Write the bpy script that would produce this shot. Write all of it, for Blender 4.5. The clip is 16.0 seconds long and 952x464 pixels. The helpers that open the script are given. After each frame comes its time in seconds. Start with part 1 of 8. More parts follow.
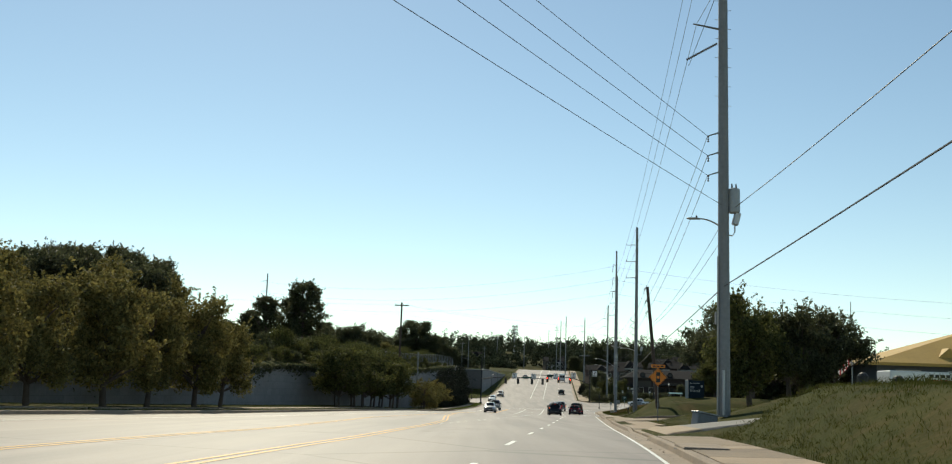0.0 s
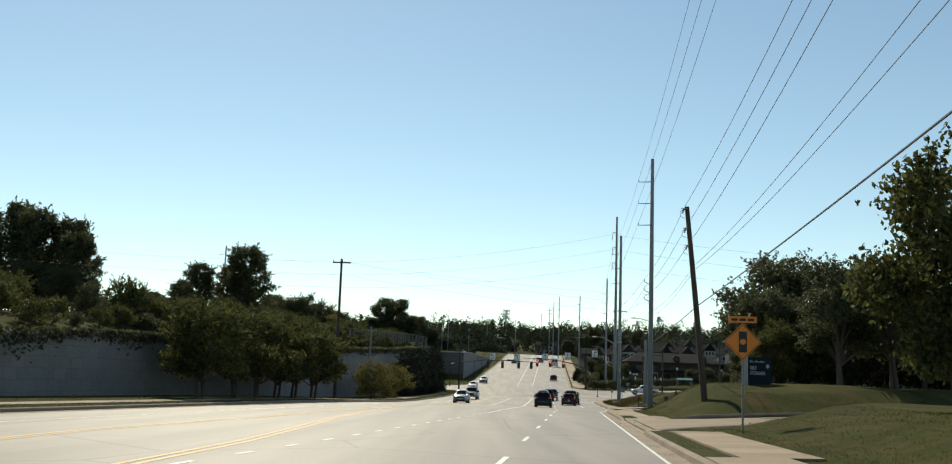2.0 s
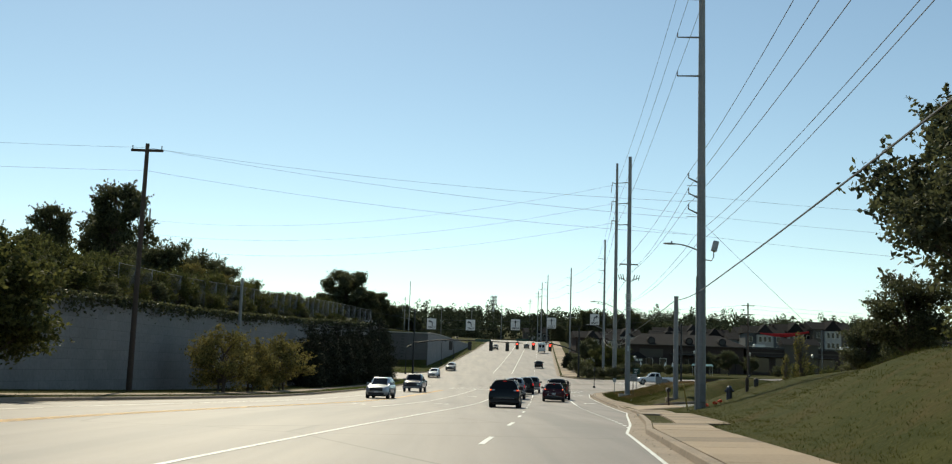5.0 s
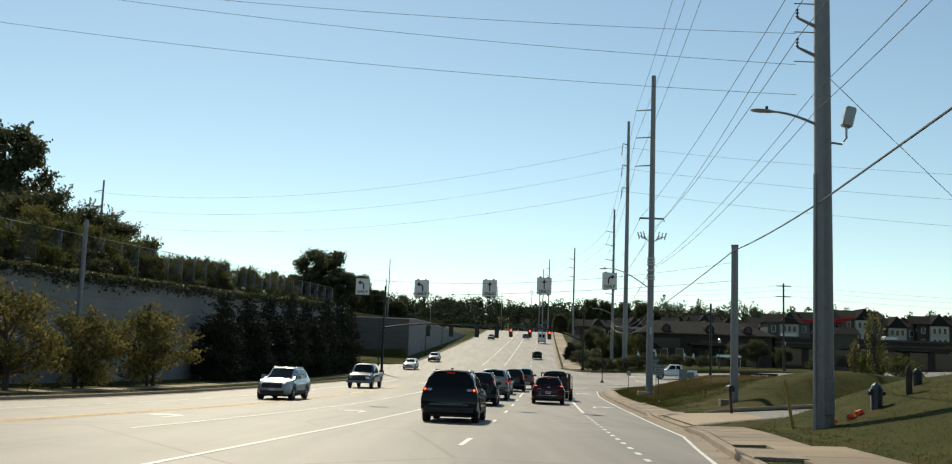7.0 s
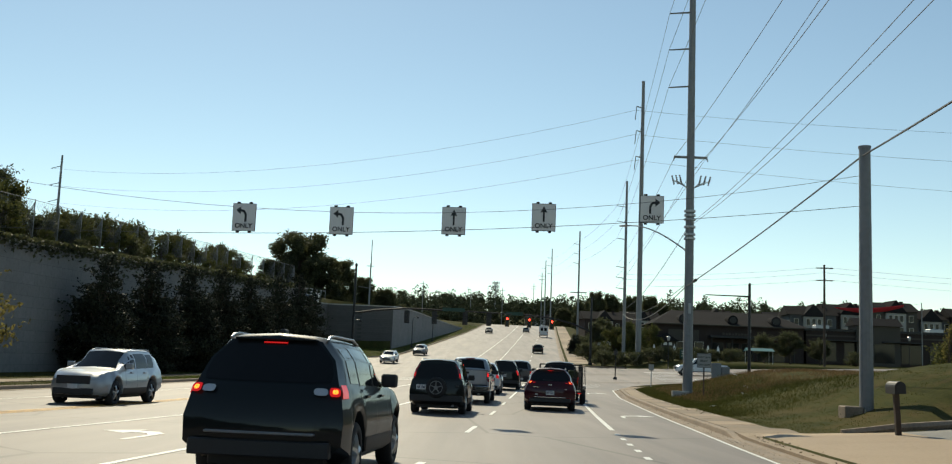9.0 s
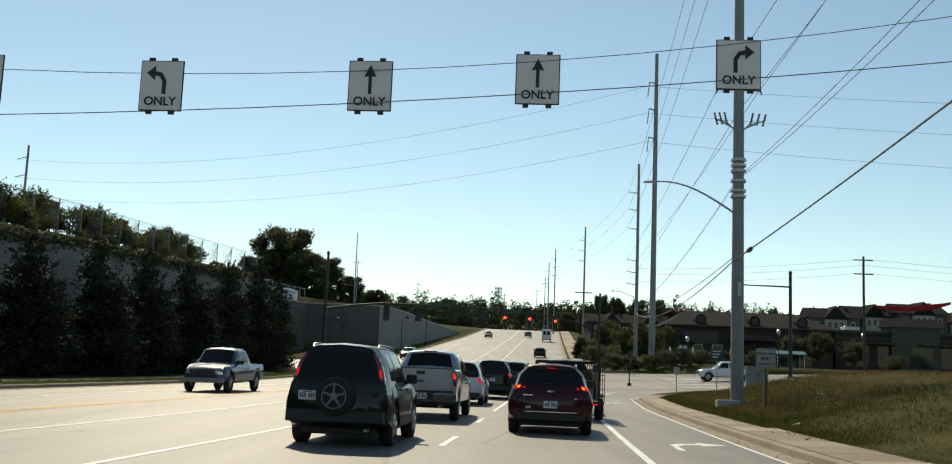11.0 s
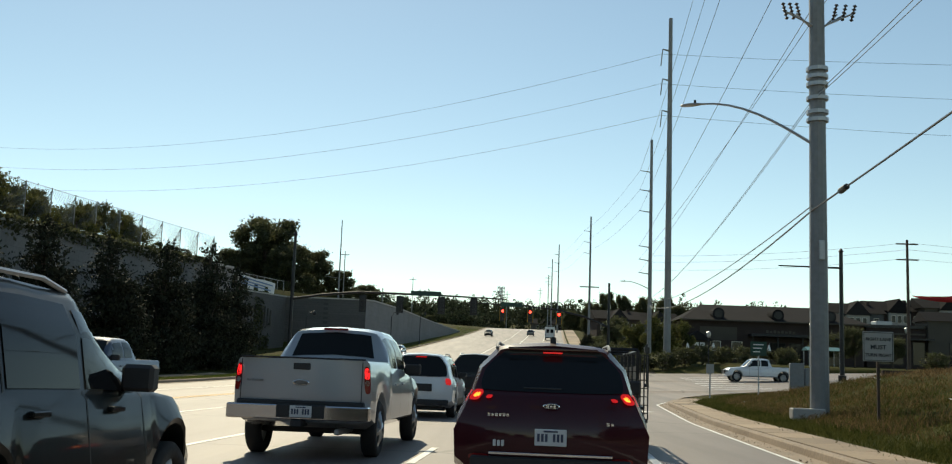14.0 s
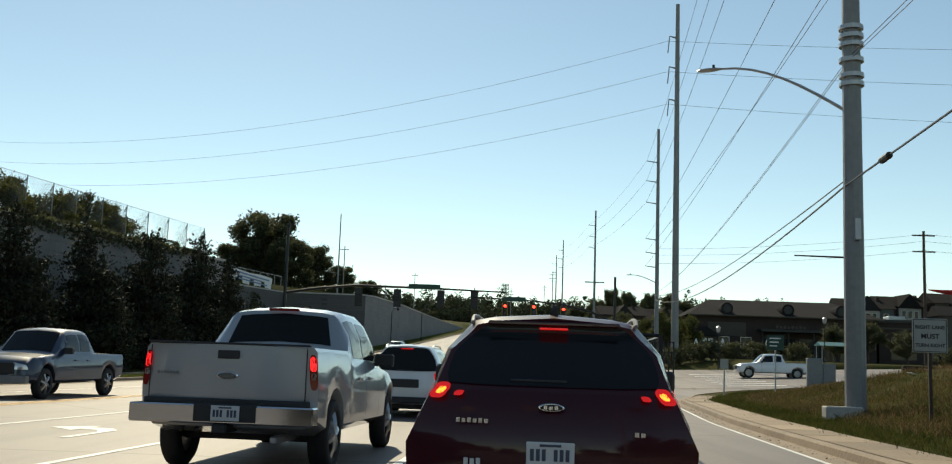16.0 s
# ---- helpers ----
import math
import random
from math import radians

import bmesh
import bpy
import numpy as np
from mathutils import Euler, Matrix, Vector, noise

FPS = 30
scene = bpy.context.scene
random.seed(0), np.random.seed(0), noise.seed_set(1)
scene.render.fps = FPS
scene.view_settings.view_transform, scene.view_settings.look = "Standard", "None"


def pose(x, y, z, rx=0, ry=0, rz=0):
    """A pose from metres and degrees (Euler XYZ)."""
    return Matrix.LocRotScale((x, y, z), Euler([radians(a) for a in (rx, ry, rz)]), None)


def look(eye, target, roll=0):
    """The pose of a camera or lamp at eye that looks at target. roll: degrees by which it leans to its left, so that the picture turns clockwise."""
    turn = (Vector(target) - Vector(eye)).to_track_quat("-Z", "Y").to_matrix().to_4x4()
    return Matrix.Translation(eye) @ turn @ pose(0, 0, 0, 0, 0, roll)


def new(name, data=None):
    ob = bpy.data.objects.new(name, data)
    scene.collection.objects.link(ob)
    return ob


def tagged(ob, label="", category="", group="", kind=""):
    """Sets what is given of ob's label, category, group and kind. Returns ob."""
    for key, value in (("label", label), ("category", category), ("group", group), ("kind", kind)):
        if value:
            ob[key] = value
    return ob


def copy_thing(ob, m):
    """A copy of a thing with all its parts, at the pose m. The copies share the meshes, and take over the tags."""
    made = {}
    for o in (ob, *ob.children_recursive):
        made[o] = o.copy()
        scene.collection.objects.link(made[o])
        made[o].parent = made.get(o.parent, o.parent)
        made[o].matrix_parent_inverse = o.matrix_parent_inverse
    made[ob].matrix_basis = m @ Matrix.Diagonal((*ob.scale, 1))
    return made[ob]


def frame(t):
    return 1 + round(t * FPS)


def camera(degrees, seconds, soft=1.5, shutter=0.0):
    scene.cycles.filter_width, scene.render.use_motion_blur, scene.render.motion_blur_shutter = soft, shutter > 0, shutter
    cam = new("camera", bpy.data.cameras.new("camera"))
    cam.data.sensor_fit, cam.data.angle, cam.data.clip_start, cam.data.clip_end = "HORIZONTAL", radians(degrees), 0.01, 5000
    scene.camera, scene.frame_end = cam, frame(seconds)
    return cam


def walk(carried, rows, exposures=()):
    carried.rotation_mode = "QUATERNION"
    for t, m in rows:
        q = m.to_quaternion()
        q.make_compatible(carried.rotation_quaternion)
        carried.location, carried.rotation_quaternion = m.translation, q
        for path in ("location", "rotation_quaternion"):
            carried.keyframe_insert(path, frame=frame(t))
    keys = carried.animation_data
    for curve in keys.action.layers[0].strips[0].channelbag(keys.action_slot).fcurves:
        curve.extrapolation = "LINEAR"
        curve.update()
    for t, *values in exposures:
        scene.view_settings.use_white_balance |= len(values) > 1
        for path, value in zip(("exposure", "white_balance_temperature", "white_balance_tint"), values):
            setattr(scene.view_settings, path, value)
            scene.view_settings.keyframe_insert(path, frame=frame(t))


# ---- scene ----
cam = camera(50.0, 16.0, 1.15)

PATH = [
    (0, (1.312, -5.993, -0.83), (1.286, -4.017, -0.522), 2.0),
    (0.5, (1.929, 3.311, -0.668), (1.908, 5.288, -0.368), 2.2),
    (1, (2.772, 12.402, -0.699), (2.753, 14.38, -0.406), 2.1),
    (1.5, (3.663, 21.407, -0.809), (3.646, 23.387, -0.523), 1.9),
    (2, (4.386, 30.523, -0.955), (4.373, 32.503, -0.672), 2.0),
    (2.5, (5.251, 39.446, -1.123), (5.242, 41.427, -0.845), 2.0),
    (3, (6.139, 48.065, -1.311), (6.135, 50.047, -1.037), 2.0),
    (3.5, (6.954, 56.68, -1.341), (6.955, 58.662, -1.072), 1.9),
    (4, (7.721, 64.784, -1.433), (7.727, 66.766, -1.166), 1.9),
    (6.5, (11.619, 102.173, -1.851), (11.618, 104.156, -1.589), 2.0),
    (7, (12.197, 108.681, -1.907), (12.195, 110.665, -1.654), 2.1),
    (7.5, (12.754, 114.91, -1.889), (12.75, 116.894, -1.641), 2.1),
    (8, (13.147, 120.636, -2.11), (13.142, 122.62, -1.854), 2.1),
    (8.5, (13.494, 125.735, -2.267), (13.488, 127.719, -2.015), 2.2),
    (9, (13.828, 130.379, -2.389), (13.821, 132.364, -2.141), 2.3),
    (11.5, (15.193, 148.784, -2.755), (15.178, 150.766, -2.49), 2.3),
    (12, (15.308, 151.427, -2.749), (15.293, 153.41, -2.483), 2.3),
    (12.5, (15.588, 153.782, -2.805), (15.571, 155.764, -2.54), 2.2),
    (13, (15.757, 155.861, -2.813), (15.738, 157.844, -2.549), 2.2),
    (13.5, (15.914, 157.741, -2.813), (15.894, 159.724, -2.554), 2.0),
    (14, (16.03, 159.211, -2.874), (16.009, 161.194, -2.61), 2.1),
    (14.5, (16.096, 160.286, -2.887), (16.073, 162.269, -2.624), 2.0),
    (15, (16.175, 161.278, -2.947), (16.15, 163.261, -2.683), 2.2),
    (15.5, (16.245, 162.031, -2.941), (16.218, 164.014, -2.681), 2.0),
    (16, (16.29, 162.591, -2.964), (16.261, 164.574, -2.705), 2.0),
]
walk(cam, [(t, look(e, g, r)) for t, e, g, r in PATH], [(0, 0.0, 6900, -4), (9, 0.0, 7100, -4), (12.5, 0.05, 7250, -4), (16, 0.08, 7300, -4)])

# ---- light ----
SUN_DIR = Vector((-0.30, 1.19, 1.0)).normalized()
sun_data = bpy.data.lights.new("sun", "SUN")
sun_data.energy, sun_data.angle, sun_data.color = 4.4, radians(0.55), (1.0, 0.87, 0.74)
sun = new("sun", sun_data)
sun.rotation_mode = "QUATERNION"
sun.rotation_quaternion = SUN_DIR.to_track_quat("Z", "Y")
world = bpy.data.worlds.new("sky")
scene.world = world
world.use_nodes = True
wn = world.node_tree.nodes
sky = wn.new("ShaderNodeTexSky")
sky.sky_type, sky.sun_disc = "NISHITA", False
sky.sun_elevation = math.asin(SUN_DIR.z)
sky.sun_rotation = math.atan2(SUN_DIR.x, SUN_DIR.y)
sky.altitude, sky.air_density, sky.dust_density, sky.ozone_density = 250, 0.9, 0.1, 0.0
world.node_tree.links.new(sky.outputs[0], wn["Background"].inputs[0])
wn["Background"].inputs[1].default_value = 0.122
scene.view_settings.exposure = 0.0

# ---- materials ----
def material(name, color, rough=0.8, metal=0.0, vary=0.25, grain=12.0, stain=0.6, bump=0.15, coat=0.0, spec=0.5, island=False, per_object=False, color2=None, translucent=0.0):
    """A procedural surface: fine grain, broad stains, relief."""
    m = bpy.data.materials.new(name)
    m.use_nodes = True
    nt = m.node_tree
    n, link = nt.nodes, nt.links.new
    bsdf = n["Principled BSDF"]
    geo = n.new("ShaderNodeTexCoord")
    fine = n.new("ShaderNodeTexNoise")
    fine.inputs["Scale"].default_value, fine.inputs["Detail"].default_value = grain, 6
    broad = n.new("ShaderNodeTexNoise")
    broad.inputs["Scale"].default_value, broad.inputs["Detail"].default_value = stain, 4
    link(geo.outputs["Object"], fine.inputs["Vector"])
    link(geo.outputs["Object"], broad.inputs["Vector"])
    mixv = n.new("ShaderNodeMath")
    mixv.operation = "ADD"
    link(fine.outputs["Fac"], mixv.inputs[0])
    link(broad.outputs["Fac"], mixv.inputs[1])
    last = mixv.outputs[0]
    if island or per_object:
        rnd = n.new("ShaderNodeNewGeometry" if island else "ShaderNodeObjectInfo")
        add = n.new("ShaderNodeMath")
        add.operation = "ADD"
        link(last, add.inputs[0])
        link(rnd.outputs["Random Per Island" if island else "Random"], add.inputs[1])
        half = n.new("ShaderNodeMath")
        half.operation = "SUBTRACT"
        link(add.outputs[0], half.inputs[0])
        half.inputs[1].default_value = 0.5
        last = half.outputs[0]
    ramp = n.new("ShaderNodeValToRGB")
    c = Vector(color)
    d = Vector(color2) if color2 else None
    lo = c * (1 - vary)
    hi = d if d else c * (1 + vary)
    ramp.color_ramp.elements[0].position, ramp.color_ramp.elements[1].position = 0.25, 0.75
    ramp.color_ramp.elements[0].color = (*lo, 1)
    ramp.color_ramp.elements[1].color = (*hi, 1)
    scale = n.new("ShaderNodeMath")
    scale.operation = "MULTIPLY"
    scale.inputs[1].default_value = 0.5
    link(last, scale.inputs[0])
    link(scale.outputs[0], ramp.inputs["Fac"])
    link(ramp.outputs["Color"], bsdf.inputs["Base Color"])
    bsdf.inputs["Roughness"].default_value = rough
    bsdf.inputs["Metallic"].default_value = metal
    bsdf.inputs["Specular IOR Level"].default_value = spec
    bsdf.inputs["Coat Weight"].default_value = coat
    bsdf.inputs["Coat Roughness"].default_value = 0.06
    if bump > 0:
        b = n.new("ShaderNodeBump")
        b.inputs["Strength"].default_value, b.inputs["Distance"].default_value = bump, 0.02
        link(fine.outputs["Fac"], b.inputs["Height"])
        link(b.outputs["Normal"], bsdf.inputs["Normal"])
    if translucent > 0:
        t = n.new("ShaderNodeBsdfTranslucent")
        link(ramp.outputs["Color"], t.inputs["Color"])
        mx = n.new("ShaderNodeMixShader")
        mx.inputs[0].default_value = translucent
        link(bsdf.outputs[0], mx.inputs[1])
        link(t.outputs[0], mx.inputs[2])
        link(mx.outputs[0], n["Material Output"].inputs["Surface"])
    return m


def glowing(name, color, strength, base=(0.3, 0.02, 0.02)):
    m = material(name, base, 0.2, vary=0.05, bump=0)
    b = m.node_tree.nodes["Principled BSDF"]
    b.inputs["Emission Color"].default_value = (*color, 1)
    b.inputs["Emission Strength"].default_value = strength
    return m


def paint(name, color, metal=0.3, rough=0.35, coat=1.0, spec=0.5):
    return material(name, color, rough, metal, vary=0.1, grain=300, stain=1.2, bump=0.0, coat=coat, spec=spec)


def road_surface():
    """Worn grey asphalt: aggregate, wheel-path polish, long seams and patches."""
    m = material("asphalt", (0.205, 0.174, 0.158), 0.62, vary=0.16, grain=22, stain=0.25, bump=0.25, spec=0.42)
    nt = m.node_tree
    n, link = nt.nodes, nt.links.new
    bsdf = n["Principled BSDF"]
    tc = n["Texture Coordinate"]
    mp = n.new("ShaderNodeMapping")
    mp.inputs["Scale"].default_value = (0.9, 0.03, 1.0)
    mp.inputs["Rotation"].default_value = (0, 0, radians(5))
    link(tc.outputs["Object"], mp.inputs["Vector"])
    streak = n.new("ShaderNodeTexNoise")
    streak.inputs["Scale"].default_value, streak.inputs["Detail"].default_value = 1.0, 5
    link(mp.outputs["Vector"], streak.inputs["Vector"])
    ramp = n.new("ShaderNodeValToRGB")
    ramp.color_ramp.elements[0].position, ramp.color_ramp.elements[1].position = 0.35, 0.7
    ramp.color_ramp.elements[0].color, ramp.color_ramp.elements[1].color = (0.66, 0.66, 0.67, 1), (1.14, 1.11, 1.06, 1)
    link(streak.outputs["Fac"], ramp.inputs["Fac"])
    vor = n.new("ShaderNodeTexVoronoi")
    vor.feature = "DISTANCE_TO_EDGE"
    vor.inputs["Scale"].default_value = 0.11
    warp = n.new("ShaderNodeMixRGB")
    warp.inputs["Fac"].default_value = 0.06
    nz = n.new("ShaderNodeTexNoise")
    nz.inputs["Scale"].default_value, nz.inputs["Detail"].default_value = 0.8, 5
    link(tc.outputs["Object"], nz.inputs["Vector"])
    link(tc.outputs["Object"], warp.inputs[1])
    link(nz.outputs["Color"], warp.inputs[2])
    link(warp.outputs[0], vor.inputs["Vector"])
    crack = n.new("ShaderNodeValToRGB")
    crack.color_ramp.elements[0].position, crack.color_ramp.elements[1].position = 0.002, 0.007
    crack.color_ramp.elements[0].color = (0.35, 0.35, 0.35, 1)
    link(vor.outputs["Distance"], crack.inputs["Fac"])
    a = n.new("ShaderNodeMixRGB")
    a.blend_type, a.inputs["Fac"].default_value = "MULTIPLY", 1.0
    b = n.new("ShaderNodeMixRGB")
    b.blend_type, b.inputs["Fac"].default_value = "MULTIPLY", 0.7
    old = bsdf.inputs["Base Color"].links[0].from_socket
    link(old, a.inputs[1])
    link(ramp.outputs["Color"], a.inputs[2])
    link(a.outputs[0], b.inputs[1])
    link(crack.outputs["Color"], b.inputs[2])
    link(b.outputs[0], bsdf.inputs["Base Color"])
    return m


def turf():
    """Mown grass: green and dry patches at three scales, mowing lanes, fine relief."""
    m = material("grass", (0.034, 0.046, 0.010), 0.95, vary=0.4, grain=7, stain=0.35, bump=1.0, color2=(0.076, 0.074, 0.022), spec=0.04)
    nt = m.node_tree
    n, link = nt.nodes, nt.links.new
    bsdf = n["Principled BSDF"]
    tc = n["Texture Coordinate"]

    def spots(scale, stretch, lo, hi):
        mp = n.new("ShaderNodeMapping")
        mp.inputs["Scale"].default_value = stretch
        mp.inputs["Rotation"].default_value = (0, 0, radians(5))
        nz = n.new("ShaderNodeTexNoise")
        nz.inputs["Scale"].default_value, nz.inputs["Detail"].default_value, nz.inputs["Roughness"].default_value = scale, 7, 0.65
        link(tc.outputs["Object"], mp.inputs["Vector"])
        link(mp.outputs["Vector"], nz.inputs["Vector"])
        mr = n.new("ShaderNodeMapRange")
        mr.inputs["From Min"].default_value, mr.inputs["From Max"].default_value = lo, hi
        link(nz.outputs["Fac"], mr.inputs["Value"])
        return mr.outputs["Result"]

    def over(base, fac, color, amount):
        mul = n.new("ShaderNodeMath")
        mul.operation = "MULTIPLY"
        mul.inputs[1].default_value = amount
        link(fac, mul.inputs[0])
        mx = n.new("ShaderNodeMixRGB")
        mx.inputs[2].default_value = (*color, 1)
        link(mul.outputs[0], mx.inputs["Fac"])
        link(base, mx.inputs[1])
        return mx.outputs[0]

    c = bsdf.inputs["Base Color"].links[0].from_socket
    c = over(c, spots(1.3, (1.0, 0.25, 1.0), 0.45, 0.75), (0.030, 0.042, 0.012), 0.7)
    c = over(c, spots(0.45, (1, 1, 1), 0.50, 0.72), (0.10, 0.068, 0.030), 0.7)
    c = over(c, spots(0.13, (1, 0.5, 1), 0.52, 0.70), (0.13, 0.10, 0.045), 0.45)
    c = over(c, spots(9.0, (1, 1, 1), 0.56, 0.74), (0.15, 0.12, 0.05), 0.5)
    link(c, bsdf.inputs["Base Color"])
    return m


def blockwork(name, color, w, h):
    """Concrete blocks: joints in bump and tone."""
    m = material(name, color, 0.9, vary=0.22, grain=5, stain=0.22, bump=0.4)
    nt = m.node_tree
    n, link = nt.nodes, nt.links.new
    bsdf = n["Principled BSDF"]
    tc = n["Texture Coordinate"]
    mp = n.new("ShaderNodeMapping")
    mp.inputs["Rotation"].default_value = (radians(90), 0, 0)
    sep = n.new("ShaderNodeSeparateXYZ")
    com = n.new("ShaderNodeCombineXYZ")
    link(tc.outputs["Object"], sep.inputs[0])
    link(sep.outputs["Y"], com.inputs["X"])
    link(sep.outputs["Z"], com.inputs["Y"])
    br = n.new("ShaderNodeTexBrick")
    br.inputs["Scale"].default_value = 1.0
    br.inputs["Brick Width"].default_value, br.inputs["Row Height"].default_value = w, h
    br.inputs["Mortar Size"].default_value = 0.012
    br.inputs["Color1"].default_value, br.inputs["Color2"].default_value = (1, 1, 1, 1), (0.86, 0.86, 0.86, 1)
    br.inputs["Mortar"].default_value = (0.6, 0.6, 0.6, 1)
    link(com.outputs[0], br.inputs["Vector"])
    a = n.new("ShaderNodeMixRGB")
    a.blend_type, a.inputs["Fac"].default_value = "MULTIPLY", 0.8
    link(bsdf.inputs["Base Color"].links[0].from_socket, a.inputs[1])
    link(br.outputs["Color"], a.inputs[2])
    link(a.outputs[0], bsdf.inputs["Base Color"])
    return m


